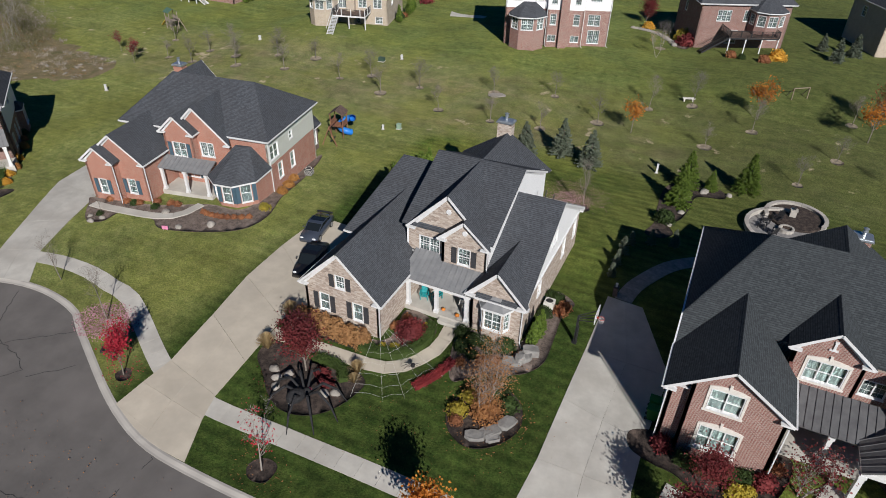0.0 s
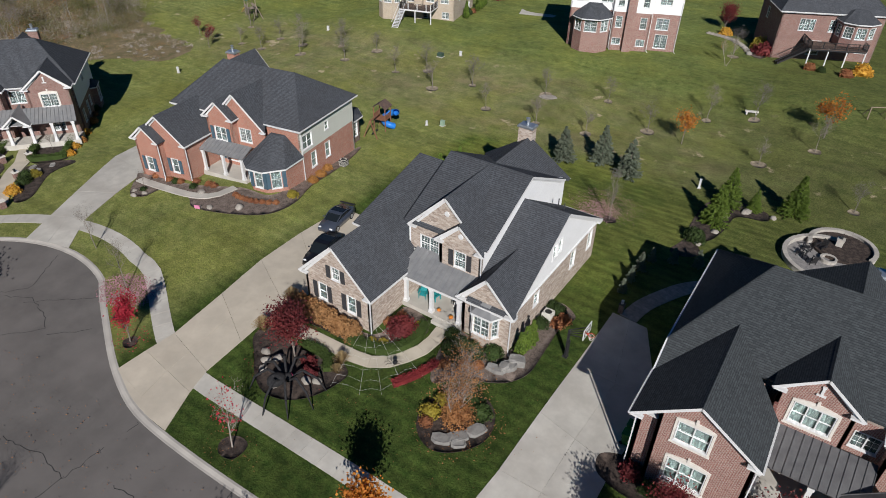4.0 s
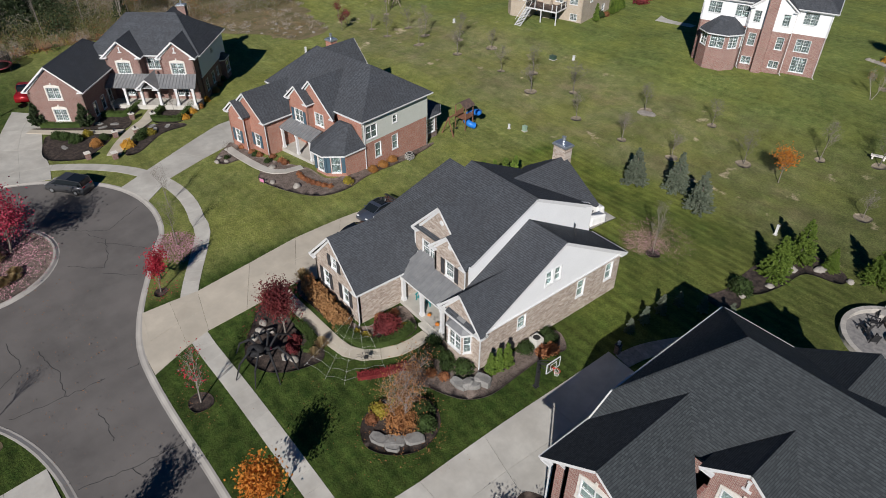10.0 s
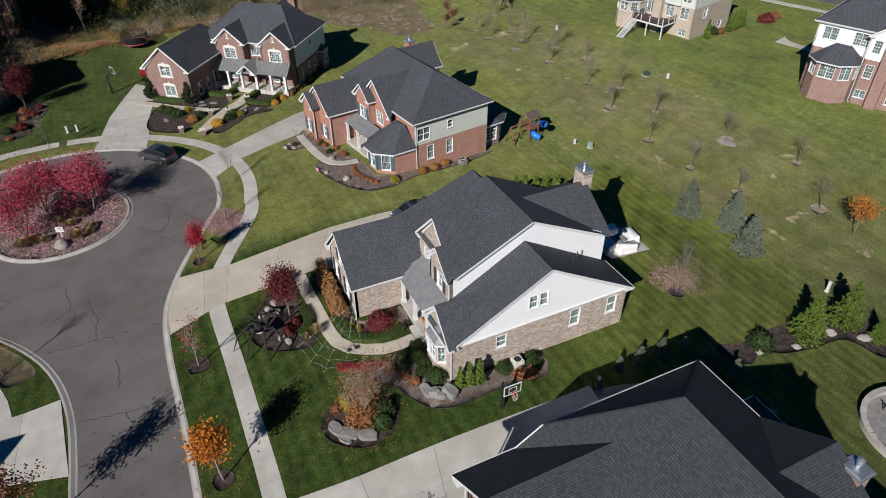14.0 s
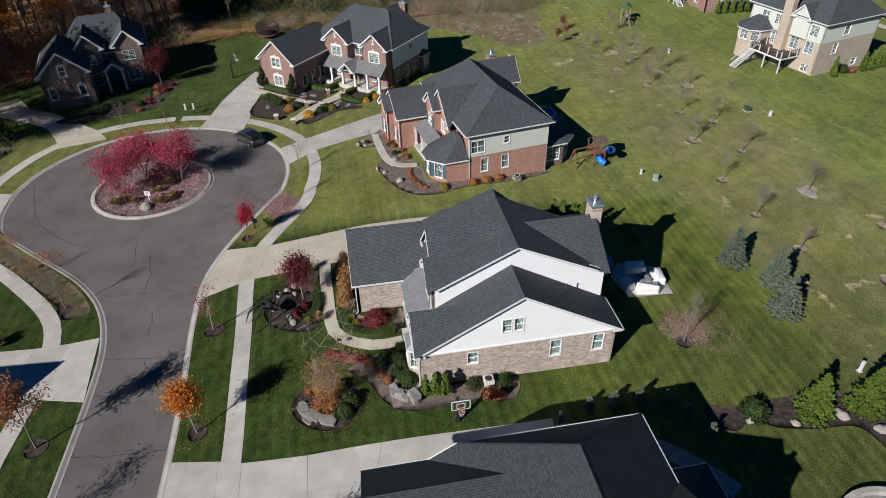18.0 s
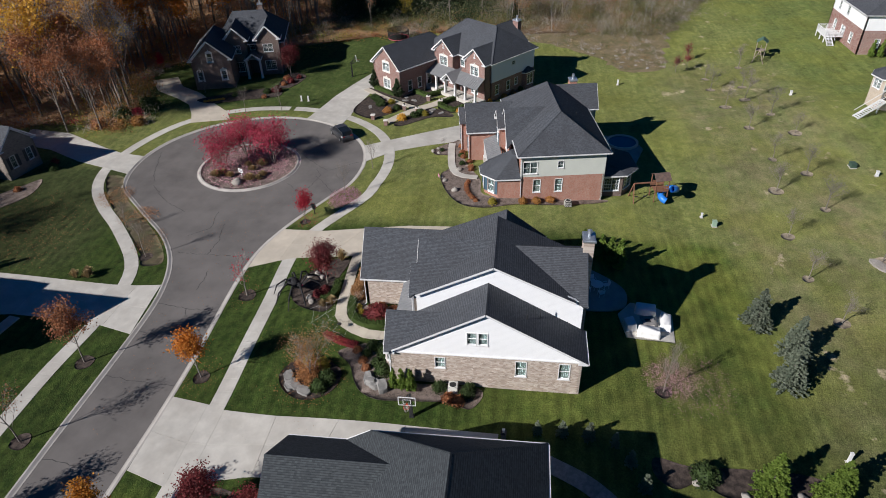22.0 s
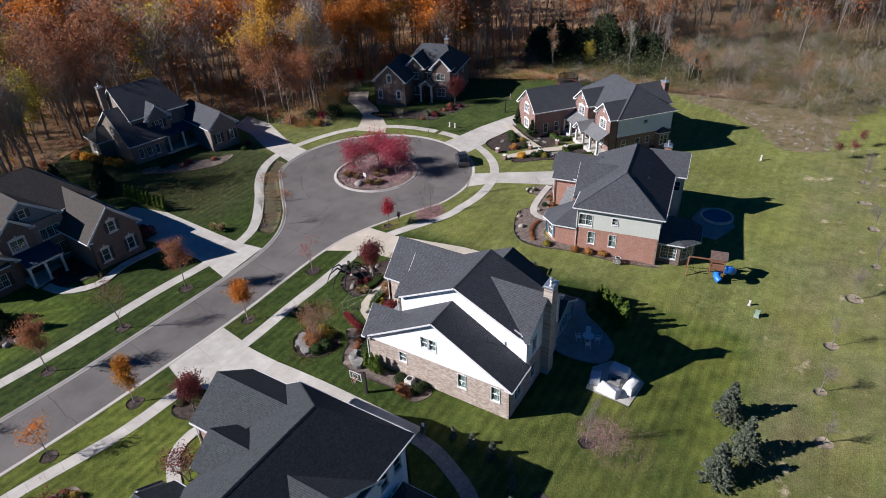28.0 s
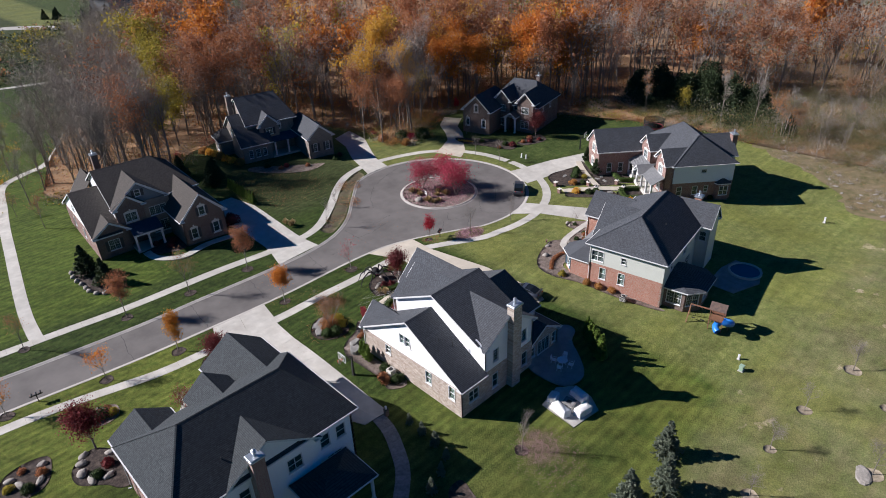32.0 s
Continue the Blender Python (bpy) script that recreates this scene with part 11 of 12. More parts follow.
g.add([(2.2 * math.cos(2 * math.pi * i / 28), 2.2 * math.sin(2 * math.pi * i / 28), z) for z in (0.95, 2.55) for i in range(28)], [(i, (i + 1) % 28, 28 + (i + 1) % 28, 28 + i) for i in range(28)])
part("safety_net", g, NETTING, tr)

# ---- gardens across the road ----
bed("porch_bed", [(-6.0, -6.0), (-3.4, -6.6), (-1.6, -8.4), (-1.8, -12.4), (-7.0, -11.0), (-7.2, -8.4)], "dark mulch bed before the brown brick house")
pavement("garden_walk", [(-15.0, -4.0), (-11.5, -4.4), (-8.4, -4.4), (-5.2, -3.6), (-2.9, -4.6), (-1.4, -6.8), (-1.2, -9.6)], 1.2, "curving concrete walk to the blue roofed porch", CONCRETE, 1.2, 0.11)
put_shrub(WINE_LOW, -15.6, -8.6, "dark red column shrub at the garage corner", s=2.2)
for x, y in ((-4.6, -8.2), (-5.6, -9.4), (-3.2, -10.4)):
    put_shrub(WINE_LOW, x, y, "dark red shrub before the brown house", s=1.0)
for i, (x, y) in enumerate(((-21.9, -1.6), (-22.6, -0.4), (-22.0, -0.2))):
    put_grass(GRASS_BIG, x, y, "pale tan grass clump on the shaded lawn", 0.75, i * 60)
for i in range(9):
    y = -22.6 + i * 1.25
    put_conifer(ARB[i % 2], -22.7 + 0.06 * i, y, "green arborvitae in a screening row", 0.95 + 0.08 * (i % 3), i * 50, "arborvitae row across the road", "arborvitae", "arborvitae")
DARKCON = conifer_mesh("dark", 41, 5.2, 2.1, LEAF_DARK, 4500, 0.12, 0.15)
for i, (x, y, s) in enumerate(((-21.4, -26.8, 1.0), (-23.4, -29.6, 0.9), (-18.6, -34.4, 1.0), (7.6, -10.6, 0.95), (6.6, -5.6, 0.85), (-120, 44, 1.0))):
    put_conifer(DARKCON, x, y, "dark green spruce beside the lawn", s, i * 65, "", "spruce", "spruce")
for i, (x, y) in enumerate(((9.6, -10.8), (9.6, -9.2), (9.4, -7.8), (9.3, -6.4), (9.2, -5.2), (8.7, -3.8), (7.8, -2.9), (6.6, -2.6), (5.6, -3.2), (9.4, -12.2))):
    boulder(x, y, (0.42, 0.36, 0.34), 100 + i, "pale boulder edging the conifer bed", rz=i * 30, group="boulders edging the conifer bed")
bed("conifer_bed", [(9.5, -12.4), (9.3, -7.0), (8.6, -3.6), (6.4, -2.6), (5.2, -4.4), (5.4, -8.0), (6.2, -12.0)], "dark mulch bed ringed with boulders")
for i, (x, y) in enumerate(((-28.5, -45.0), (-29.0, -43.2), (-29.3, -41.2), (-29.5, -39.0), (-29.6, -37.0), (-30.0, -34.8), (-30.5, -32.4))):
    put_shrub(GOLD_BUSH if i % 3 else ORANGE_BUSH, x, y, "golden yellow shrub against the dark stone wall", s=1.55, rz=i * 30, group="golden shrubs by the dark stone house")
bed("shade_bed", [(-31.4, -29.0), (-36.0, -24.6), (-40.6, -21.2), (-42.6, -19.4), (-38.0, -18.6), (-33.0, -22.4), (-29.8, -27.4)], "brown leaf covered bed before the dark stone house", MULCH_BROWN)
for i, (x, y) in enumerate(((-33.4, -26.6), (-36.2, -23.8), (-39.4, -20.8), (-45.6, -19.6), (-47.2, -20.4), (-34.8, -23.6))):
    put_shrub((GREEN_BUSH[0], WINE_LOW, RUST_BUSH)[i % 3], x, y, "low shrub in the shaded bed", s=1.0, rz=i * 50)
bed("house_bed", [(-71.5, -9.6), (-74.0, -6.0), (-75.6, -3.6), (-77.4, 2.6), (-74.0, 4.4), (-72.0, -1.0), (-70.2, -6.4)], "dark bed before the brown brick house below the woods", MULCH)
YELLOW_FL = shrub_mesh("yellowfl", 24, 0.4, 0.4, 0.35, LEAF_YELLOW, 200, 0.05)
for i in range(6):
    put_shrub(YELLOW_FL, -70.7 - 0.25 * i, -7.8 + 0.55 * i, "low mound of yellow flowers in the bed", "flowers", "flowers", 0.9, i * 40, group="yellow flowers before the woods house")
for i, (x, y, m_, s) in enumerate(((-73.4, -3.4, GREEN_BUSH[0], 0.8), (-75.2, 1.8, GREEN_BUSH[1], 1.0), (-75.8, 3.4, WINE_LOW, 1.4), (-73.0, 2.0, RUST_BUSH, 0.9), (-64.6, -16.8, RED_BUSH, 1.8), (-61.4, -15.0, ORANGE_BUSH, 1.6), (-66.8, -15.6, GREEN_BUSH[2], 2.6), (-63.2, -18.8, GREEN_BUSH[1], 2.2), (-59.8, -21.0, RUST_BUSH, 2.2))):
    put_shrub(m_, x, y, "garden shrub below the woods", s=s, rz=i * 47)
put_tree(WINE_TREE, -83.4, 3.6, "small dark red tree at the house corner", rz=0, s=1.05)
put_tree(BARE_STREET[1], -74.9, -9.6, "grey bare tree before the brown brick gable", rz=40, s=1.15)
for i, (x, y) in enumerate(((-81.6, 3.4), (-80.2, 4.6), (-79.0, 3.6), (-82.4, 5.4))):
    put_shrub((RUST_BUSH, WINE_LOW)[i % 2], x, y, "rust and wine shrub in the corner bed", s=1.3 - 0.15 * i, rz=i * 50)
bed("corner_bed", [(-85.2, 3.0), (-82.0, 2.4), (-78.0, 2.8), (-77.6, 4.8), (-80.6, 6.2), (-84.0, 6.2)], "dark mulch bed at the house corner")
put_tree(RED_YOUNG, -84.6, -22.4, "small scarlet tree at the end of the driveway", rz=0, s=0.8)
put_tree(SPARSE, 7.4, -32.3, "thinning rust tree beside the brown house", rz=20, s=0.9)
put_tree(SPARSE, 9.4, -42.7, "thinning rust tree by the footpath", rz=120, s=0.7)

# ---- boxes, posts and mailboxes ----
BOX_DARK = mottled("dark_green_cabinet", (0.04, 0.075, 0.055), (0.06, 0.10, 0.075), 3, rough=0.6, bump=0.05)
BOX_GREEN = mottled("pale_green_cabinet", (0.25, 0.36, 0.27), (0.30, 0.41, 0.32), 3, rough=0.6, bump=0.05)


def cabinet(x, y, mat, w, d, h, label):
    t = thing("utility_box", label, "utility box", on(x, y))
    part("case", Geo().box((0, 0, h / 2), (w, d, h)), mat, t)
    part("lid", Geo().box((0, 0, h + 0.03), (w + 0.06, d + 0.06, 0.07)), mat, t)
    part("base", Geo().box((0, 0, 0.04), (w + 0.16, d + 0.16, 0.1)), CONCRETE, t)


cabinet(-38.4, 69.8, BOX_GREEN, 0.5, 0.45, 0.7, "pale green utility box on the grass")
cabinet(-40.2, 68.7, TRIM, 0.2, 0.2, 0.6, "small white utility post on the grass")
cabinet(-85.0, 63.4, TRIM, 0.25, 0.25, 0.9, "small white utility post on the grass")
cabinet(-77.0, 90.0, TRIM, 0.3, 0.3, 0.7, "small white utility post on the grass")
cabinet(-52.7, 90.4, BOX_DARK, 0.9, 0.7, 0.6, "dark green utility box on the far lawn")
cabinet(-50.0, 92.3, TRIM, 0.3, 0.3, 0.7, "small white utility post on the grass")
cabinet(-5.3, 72.6, TRIM, 0.2, 0.2, 1.1, "white marker post by the conifers")
for y in (9.0, 10.2):
    cabinet(-72.0, y, TRIM, 0.2, 0.2, 0.85, "white utility post on the lawn")


def mailboxes(x, y, rz, n, label):
    t = thing("mailbox_stand", label, "mailbox", on(x, y, 0, rz))
    part("post", Geo().box((0, 0, 0.5), (0.1, 0.1, 1.0)), BLACK_METAL, t)
    part("crossbar", Geo().box((0, 0, 1.0), (0.45 * n, 0.12, 0.08)), BLACK_METAL, t)
    for i in range(n):
        g, k = Geo(), 8
        u = (i - (n - 1) / 2) * 0.45
        prof = [(-0.11, 0)] + [(-0.11 * math.cos(math.pi * j / k), 0.13 + 0.1 * math.sin(math.pi * j / k)) for j in range(k + 1)] + [(0.11, 0)]
        m_ = len(prof)
        g.add([(u + a, yy, 1.05 + b) for yy in (-0.25, 0.25) for a, b in prof], [(j, (j + 1) % m_, m_ + (j + 1) % m_, m_ + j) for j in range(m_)] + [tuple(range(m_ - 1, -1, -1)), tuple(range(m_, 2 * m_))])
        b_ = part("mailbox", g, BLACK_METAL, t)
        part("flag", Geo().box((u + 0.13, 0.1, 1.28), (0.015, 0.04, 0.16)), RIM, b_, "small red flag")


mailboxes(21.6, 14.9, -8, 3, "row of black mailboxes on the verge")
mailboxes(-36.4, 21.4, 30, 3, "row of black mailboxes on the verge")
ys = thing("yard_sign", "small pink yard sign at the bed edge", "sign", on(-45.4, 35.9, 0, 20))
part("board", Geo().box((0, 0, 0.38), (0.6, 0.02, 0.4)), mottled("pink_sign_board", (0.6, 0.2, 0.35), (0.66, 0.26, 0.4), 4, bump=0), ys)
for sx in (-0.2, 0.2):
    part("stake", Geo().tube((sx, 0, 0), (sx, 0, 0.4), 0.01, n=5), GALV, ys)

# ---- trees in the field ----
FIELD = [tree_meshes(("field", k), 70 + k, 3.5 + 0.25 * k, 0.95, None, 0, 0, 0, 900, (BARK, BARK_DARK)[k % 2], r0=0.06, kids=6, trunk_frac=0.34, up=0.55) for k in range(4)]
FIELD_ORANGE = tree_meshes("field_orange", 57, 4.2, 0.75, LEAF_ORANGE, 900, 0.10, 0.3, 220, BARK, r0=0.06, kids=5)
FIELD_RED = tree_meshes("field_red", 58, 3.4, 0.7, LEAF_WINE, 500, 0.08, 0.26, 240, BARK, r0=0.05, kids=5)
FG = "young trees planted out in the field"
DRY_RING = mottled("pale_dry_mulch", (0.20, 0.165, 0.115), (0.31, 0.26, 0.195), 3, rough=0.95, bump=0.6, space="World")
for i, (x, y) in enumerate(((-88.0, 79.1), (-83.5, 84.3), (-73.4, 79.1), (-69.2, 84.7), (-64.7, 80.4), (-62.8, 86.3), (-54.8, 81.0), (-51.0, 84.2), (-46.5, 79.1), (-42.3, 83.6), (-36.3, 77.5), (-31.0, 85.3), (-28.3, 77.1), (-82.6, 78.9), (-76.6, 82.9),
                            (-22.7, 88.3), (-21.5, 78.0), (-15.1, 83.3), (-9.6, 90.7), (-4.2, 93.4), (-1.0, 82.6), (9.9, 76.6), (4.1, 88.4), (-12.4, 114.4), (-93, 86), (14.0, 84.0), (20.0, 80.0), (26, 88), (16, 96))):
    put_tree(FIELD[i % 4], x, y, "thin bare young tree in the field", rz=i * 67, s=0.8 + 0.08 * (i % 5), group=FG)
    mulch_ring(x, y, 0.6 + 0.16 * (i % 3), DRY_RING, 0.022, 0.01)
for x, y, s in ((-10.4, 82.7, 1.0), (4.4, 92.5, 1.25), (17.7, 91.5, 1.3)):
    put_tree(FIELD_ORANGE, x, y, "young tree with orange leaves in the field", rz=x * 30, s=s, group=FG)
for x, y in ((-97.4, 77.7), (-92.8, 76.8), (-90.9, 74.4)):
    put_tree(FIELD_RED, x, y, "young dark red tree in the field", rz=x * 30, s=0.9, group=FG)
for x, y in ((-59.0, 108.2), (-60.2, 114.2), (-60.6, 115.8), (-61.1, 117.4), (-61.6, 119.0), (-96.6, 110.0), (-96.6, 111.6), (-96.5, 113.2), (-96.4, 114.8), (-96.4, 116.4)):
    put_conifer(ARB[0], x, y, "green arborvitae by the far house", 1.4, 0, "arborvitae by the far houses", "arborvitae", "arborvitae")
lg = thing("stone_drain", "low stone drain outlet in the field", "drain", on(-30.3, 84.8, 0, 20))
part("slab", Geo().blob((0, 0, 0.1), (1.3, 0.7, 0.25), 3, 0.15, 8, 0.7), BOULDER, lg)
# terrace and planting at the far houses
bed("far_bed", [(-19.0, 125.4), (-16.6, 124.4), (-13.6, 125.6), (-11.6, 121.6), (-10.4, 117.2), (-8.4, 116.4), (-8.2, 120.5), (-10.4, 126.0), (-14.6, 129.5), (-18.4, 128.5)], "stone edged planting bed by the far deck", MULCH_BROWN)
for i in range(14):
    s = i / 13
    boulder(-19.0 + 8.4 * s, 125.0 - 0.5 * math.sin(3 * s) - 7.6 * s ** 3, (0.5, 0.42, 0.36), 130 + i, "pale boulder edging the far bed", group="boulders edging the far bed")
for i, (x, y, s) in enumerate(((12.5, 127.1, 1.0), (14.5, 121.8, 1.2), (17.3, 126.5, 1.25))):
    put_conifer(SPR[0], x, y, "blue grey spruce by the far deck", s * 0.8, i * 50, "spruces by the far deck", "spruce", "spruce")
for i, (x, y, m_, s) in enumerate(((-16.6, 126.4, GOLD_BUSH, 1.8), (-8.8, 118.6, WINE_LOW, 2.6), (-9.6, 121.4, OLIVE_BUSH, 2.6), (-1.2, 114.6, RUST_BUSH, 1.6), (0.4, 114.2, GREEN_BUSH[0], 0.9), (3.8, 114.0, RUST_BUSH, 1.7), (5.6, 116.6, GOLD_BUSH, 2.2))):
    put_shrub(m_, x, y, "shrub by the far deck", s=s)
driveway("driveway", [(-53.0, 117.7), (-54.8, 122.9), (-56.4, 129.5), (-57.6, 136)], [(-46.4, 119.0), (-46.4, 124.4), (-46.6, 131.5), (-47, 138)], "pale concrete driveway beside the far brick house", CONCRETE)
driveway("driveway", [(-22.8, 127.5), (-25.0, 134.0), (-27.5, 143)], [(-18.6, 130.5), (-18.4, 136.0), (-18.5, 144)], "pale concrete driveway between the far houses", CONCRETE)

pavement("far_pavement", [(-84, 131.5), (-69.0, 136.7), (-57.3, 141.0), (-40, 147.5)], 1.7, "pale concrete footway beyond the far houses", CONCRETE, 5.0)
pavement("far_street", [(-88, 141), (-72, 146.5), (-58, 151.5), (-40, 158)], 8.0, "grey street beyond the far houses", ASPHALT, 8.0)
for i, (x, y, m_, s) in enumerate(((-62.6, 128.0, RUST_BUSH, 2.0), (-61.6, 124.8, WINE_LOW, 2.2), (-60.4, 111.0, GREEN_BUSH[0], 1.3), (-60.2, 112.4, RUST_BUSH, 1.2))):
    put_shrub(m_, x, y, "shrub beside the far tan house", s=s, rz=i * 40)
put_tree(tree_meshes("birch", 39, 6.5, 0.4, LEAF_COPPER, 160, 0.07, 0.3, 500, BARK_PALE, r0=0.06, kids=5, stems=2), -12.2, 109.1, "pale birch with few leaves on the far lawn", rz=15, s=0.7)
put_tree(tree_meshes("rust_maple", 43, 5.6, 0.8, LEAF_RUST, 1500, 0.12, 0.45, 300, BARK, r0=0.09, kids=6, trunk_frac=0.2), 18.9, 96.2, "rust brown young maple in the field", rz=70, group=FG)
put_tree(WINE_TREE, -17.5, 129.2, "wine red tree by the far driveway", rz=200, s=0.9)
DULL_WOOD = mottled("weathered_wood", (0.22, 0.17, 0.13), (0.32, 0.26, 0.2), 4, rough=0.9, bump=0.3)
gl = thing("play_frame", "weathered wooden goal frame leaning in the field", "goal", on(9.2, 99.8, 0, 35))
for sx in (-1, 1):
    part("post", Geo().bar((sx * 1.2, 0, 0), (sx * 1.2, 0.1, 1.6), 0.1), DULL_WOOD, gl)
    part("brace", Geo().bar((sx * 1.2, 1.3, 0.02), (sx * 1.2, 0.1, 1.6), 0.08), DULL_WOOD, gl)
part("crossbar", Geo().bar((-1.25, 0.1, 1.6), (1.25, 0.1, 1.6), 0.1), DULL_WOOD, gl)
part("ground_bar", Geo().bar((-1.2, 1.3, 0.05), (1.2, 1.3, 0.05), 0.08), DULL_WOOD, gl)
bn = thing("bench", "low pale stone bench in the field", "bench", on(-4.9, 94.6, 0, 20))
part("seat", Geo().box((0, 0, 0.45), (1.7, 0.5, 0.12)), STONE_TRIM, bn)
for sx in (-1, 1):
    part("leg", Geo().box((sx * 0.6, 0, 0.2), (0.18, 0.4, 0.42)), STONE_TRIM, bn)

# ---- beyond the woods ----
pavement("footpath", [(12, -147), (-6, -146.5), (-23, -141.5), (-36, -136)], 2.2, "pale path beyond the woods", CONCRETE, 6.0)
pavement("far_road", [(30, -262), (-20, -262), (-41, -258), (-62, -232), (-76, -206), (-110, -180)], 8.0, "grey road beyond the brush", KERB, 12.0)
FAR = House("house", "distant dark house beyond the woods", pose(-99, -268, level(-99, -268), 0, 0, 205))
FAR.box_walls(-12, 12, 0, 12, -1, 6, SIDING_SLATE, wins={"f": [(4, 3, 1.4, 1.6, "dh"), (10, 3, 1.4, 1.6, "dh"), (18, 3, 1.4, 1.6, "dh")], "b": [(4, 3, 1.4, 1.6, "dh"), (10, 3, 1.4, 1.6, "dh"), (18, 3, 1.4, 1.6, "dh")]})
FAR.roof(-12.5, 12.5, -0.5, 12.5, 6.1, 10, "x", 5, 5)
far_bush = {}
rngf = np.random.default_rng(77)
for i in range(900):
    x, y = rngf.uniform(-330, 60), rngf.uniform(-330, -95)
    if inside(WOODS, [x], [y])[0] or (y > -150 and x > -25) or (y < -238 and x > -118):
        continue
    leaf = (LEAF_BRUSH, LEAF_DARK, TWIG, LEAF_OLIVE, LEAF_RUST, LEAF_BRUSH, TWIG)[int(rngf.integers(0, 7))]
    h = rngf.uniform(2.0, 6.0)
    n = int(34 + 8 * h)
    d = rngf.normal(size=(n, 3)) * (0.45, 0.45, 0.42)
    d[:, 2] = np.abs(d[:, 2])
    q = d * h + np.array([x, y, level(x, y)])
    far_bush.setdefault(leaf.name, []).append(leaf_quads(q, 0.42 if leaf is not TWIG else 0.07, rngf, 0, 1.0 if leaf is not TWIG else 14))
for i in range(300):
    x, y = rngf.uniform(-80, 20), rngf.uniform(-238, -152)
    if inside(WOODS, [x], [y])[0]:
        continue
    leaf = (LEAF_BRUSH, LEAF_DARK, TWIG, LEAF_BRUSH, TWIG, LEAF_OLIVE)[int(rngf.integers(0, 6))]
    h = rngf.uniform(2.0, 5.5)
    d = rngf.normal(size=(60, 3)) * (0.5, 0.5, 0.42)
    d[:, 2] = np.abs(d[:, 2])
    far_bush.setdefault(leaf.name, []).append(leaf_quads(d * h + np.array([x, y, level(x, y)]), 0.4 if leaf is not TWIG else 0.06, rngf, 0, 1.0 if leaf is not TWIG else 14))
for i in range(420):
    x, y = rngf.uniform(-420, -175), rngf.uniform(-150, 160)
    leaf = (LEAF_BRUSH, LEAF_RUST, TWIG, LEAF_OLIVE, LEAF_ORANGE, TWIG, TWIG)[int(rngf.integers(0, 7))]
    h = rngf.uniform(4, 13)
    n = int(30 + 6 * h)
    d = rngf.normal(size=(n, 3)) * (0.35, 0.35, 0.42)
    d[:, 2] = np.abs(d[:, 2])
    q = d * h + np.array([x, y, level(x, y)])
    far_bush.setdefault(leaf.name, []).append(leaf_quads(q, 0.55 if leaf is not TWIG else 0.09, rngf, 0, 1.0 if leaf is not TWIG else 14))
fb = thing("far_brush", "distant brush and small trees beyond the woods", "brush", kind="stuff")
for nm, sets in far_bush.items():
    part("foliage", quads_mesh("foliage", *join_quads(*sets), bpy.data.materials[nm]), None, fb, kind="stuff")
for i, (x, y) in enumerate(((-63, -262), (-60, -268), (-66, -270), (-78, -258), (-84, -256), (-73, -255))):
    put_conifer(DARKCON, x, y, "small dark conifer on the distant lawn", 0.9, i * 50, "conifers on the distant lawn", "spruce", "spruce")
# scrub beside the footpath
side = {}
for i in range(70):
    s_ = rngf.uniform(0, 1)
    x, y = 15 - 24 * s_ + rngf.uniform(-2, 9), -40 - 68 * s_ + rngf.uniform(-7, 4)
    if abs(x - np.interp(y, (-125, -103, -84, -69, -61, -48, -38), (-30, -21, -11.5, -3.4, 7.7, 10.5, 12.4))) < 2.2:
        continue
    leaf = (LEAF_BRUSH, LEAF_COPPER, TWIG, LEAF_YELLOW, TWIG, LEAF_OLIVE, TWIG)[int(rngf.integers(0, 7))]
    h = rngf.uniform(0.6, 2.6)
    d = rngf.normal(size=(90, 3)) * (0.5, 0.5, 0.45)
    d[:, 2] = np.abs(d[:, 2])
    side.setdefault(leaf.name, []).append(leaf_quads(d * h + np.array([x, y, level(x, y)]), 0.13 if leaf is not TWIG else 0.03, rngf, 0, 1.0 if leaf is not TWIG else 12))
sc = thing("scrub", "thin scrub beside the footpath", "brush", kind="stuff")
for nm, sets in side.items():
    part("foliage", quads_mesh("foliage", *join_quads(*sets), bpy.data.materials[nm]), None, sc, kind="stuff")
for i, (x, y, k, s_) in enumerate(((2, -52, 0, 0.6), (-1, -60, 1, 0.7), (6, -47, 0, 0.5), (-4.5, -75, 1, 0.75), (4, -70, 0, 0.45), (-8, -98, 1, 0.5), (1, -84, 0, 0.4))):
    put_tree(forest_tree(i, k)[0], x, y, "bare grey tree beside the footpath", rz=i * 61, s=s_, group="bare trees beside the footpath")

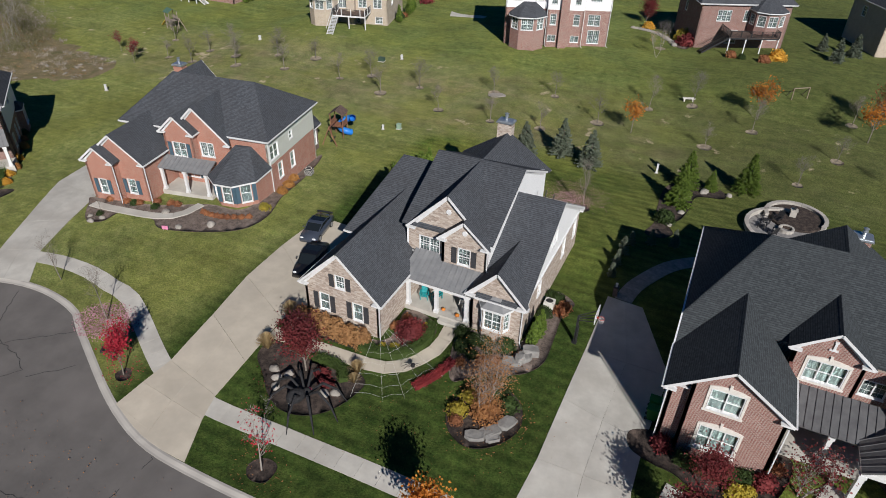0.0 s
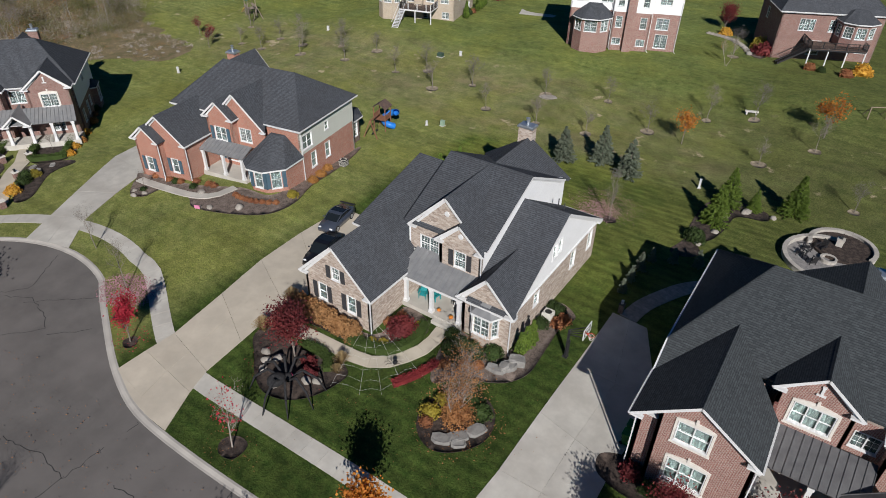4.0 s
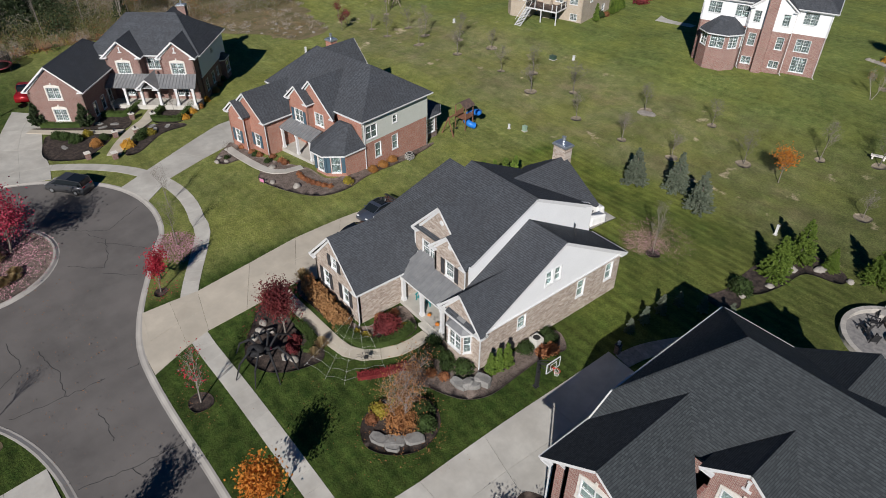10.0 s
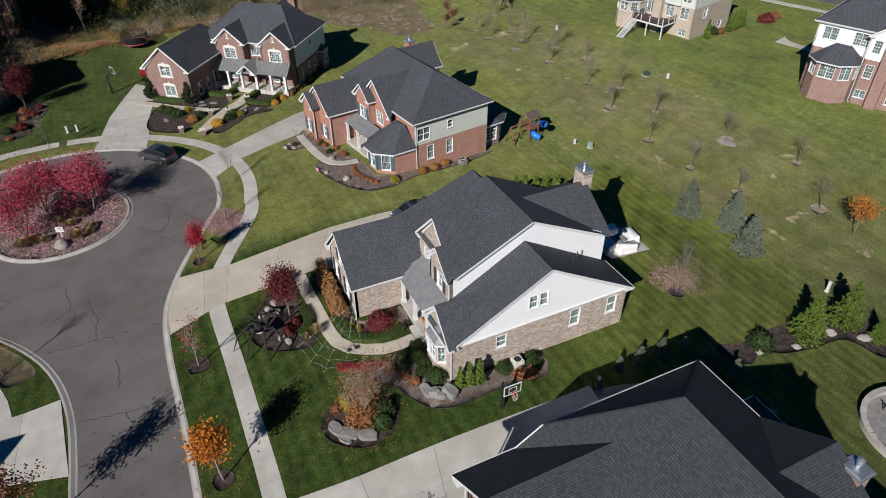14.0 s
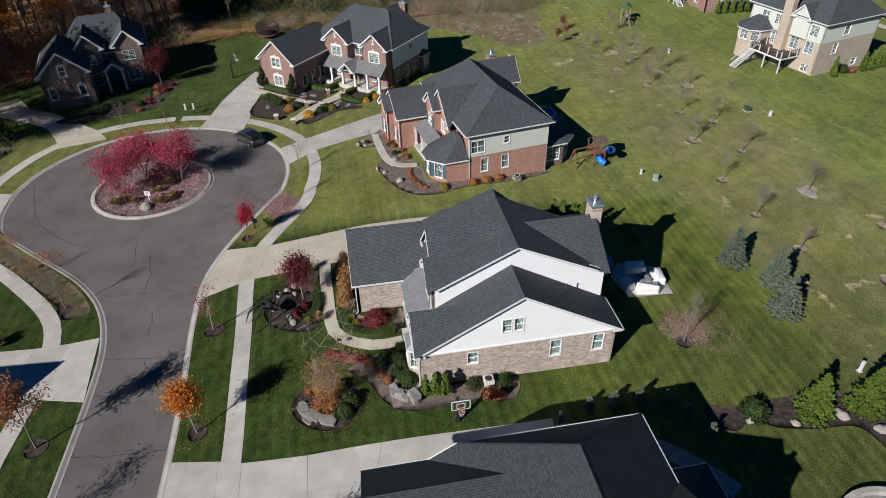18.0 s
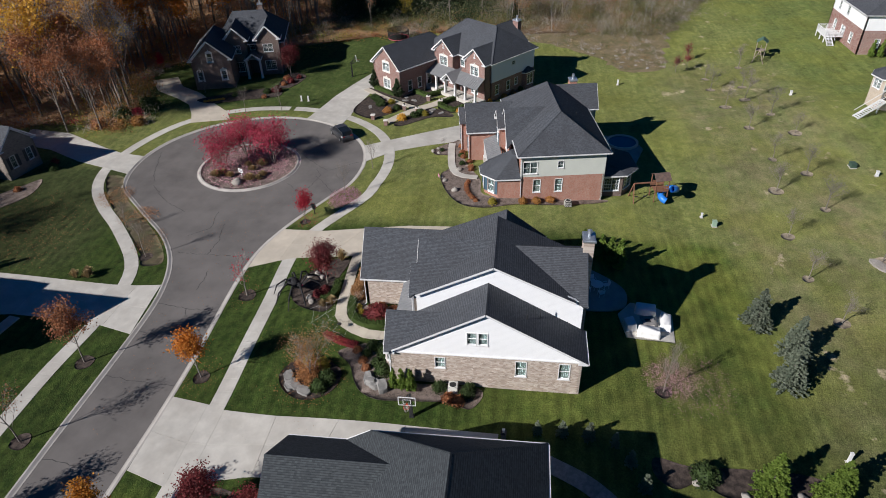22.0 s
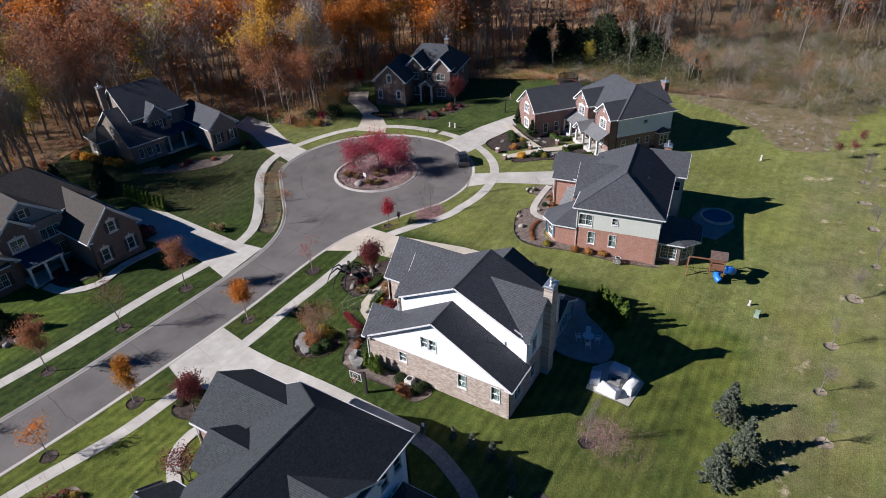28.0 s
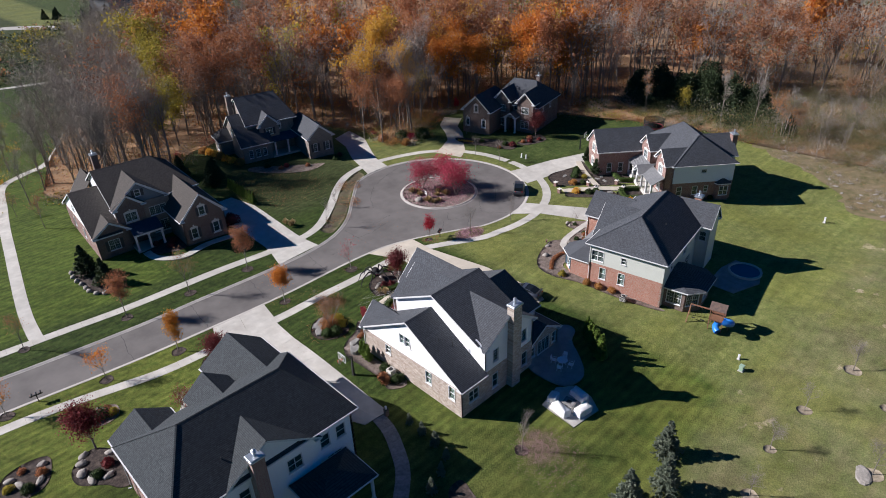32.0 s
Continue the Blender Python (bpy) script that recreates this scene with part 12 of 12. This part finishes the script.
# thin dead turf under blown leaves on the verge below the woods
VERGE = mottled("leaf_strewn_dead_turf", (0.068, 0.056, 0.032), (0.115, 0.088, 0.056), 2.2, c3=(0.075, 0.088, 0.034), scale3=0.6, rough=0.95, bump=0.7, bump_scale=9, dist=0.05, space="World")
bed("leafy_verge", [(-44.2, -8.3), (-41.5, -6.8), (-38.4, -4.5), (-35.4, -1.4), (-31.2, 2.9), (-27.9, 5.5), (-25.4, 6.5), (-24.8, 4.4), (-26.5, 3.5), (-28.6, 1.7), (-32.7, -1.9), (-36.9, -6.0), (-41.6, -9.4), (-44.4, -10.6)], "dead turf covered with brown leaves on the verge", VERGE, dz=0.02)

# stones in the rough grass and in the beds of the side lawn
for i, (x, y) in enumerate(((-104.5, 55.5), (-102.8, 58.2), (-100.6, 60.0), (-103.4, 61.6), (-98.4, 61.8), (-99.6, 64.6), (-96.2, 65.4), (-101.6, 66.4), (-94.8, 67.8), (-97.6, 69.4), (-105.8, 58.8), (-93.4, 69.8))):
    boulder(x, y, (0.32 + 0.1 * (i % 4), 0.2 + 0.05 * (i % 3), 0.1), 260 + i, "pale weathered stone lying in the rough grass", rz=i * 47, group="stones in the rough grass")
bed("stone_bed", [(15.6, 22.2), (17.2, 21.4), (18.8, 22.0), (19.0, 23.8), (17.6, 24.8), (15.9, 24.2)], "brown mulch bed with boulders in the side lawn", MULCH_BROWN)
for i, (x, y, m_, sc_) in enumerate(((16.4, 23.6, OLIVE_BUSH, 1.0), (18.2, 23.4, GREEN_BUSH[1], 1.0), (16.6, 22.4, RUST_BUSH, 0.9))):
    put_shrub(m_, x, y, "low shrub in the side lawn bed", s=sc_, rz=i * 60)
bed("neighbour_bed", [(23.4, 25.4), (25.4, 24.4), (27.6, 25.0), (28.4, 27.2), (27.2, 29.4), (24.6, 29.0)], "dark mulch bed with pale stones in the side lawn")
for i, (x, y) in enumerate(((24.2, 26.0), (25.0, 28.2), (26.6, 27.4), (27.2, 26.0), (20.9, 28.0), (21.4, 32.0), (18.8, 29.6), (20.0, 32.6))):
    boulder(x, y, (0.5 + 0.1 * (i % 3), 0.36, 0.26), 290 + i, "pale angular stone in a mulch bed", rz=i * 53, group="stones in the side beds")
for i, (x, y, m_, sc_) in enumerate(((24.6, 27.2, RUST_BUSH, 1.0), (26.2, 28.6, GREEN_BUSH[0], 0.9), (26.0, 25.6, RUST_BUSH, 0.8), (27.6, 27.2, OLIVE_BUSH, 0.8))):
    put_shrub(m_, x, y, "low shrub in the neighbour's bed", s=sc_, rz=i * 60)
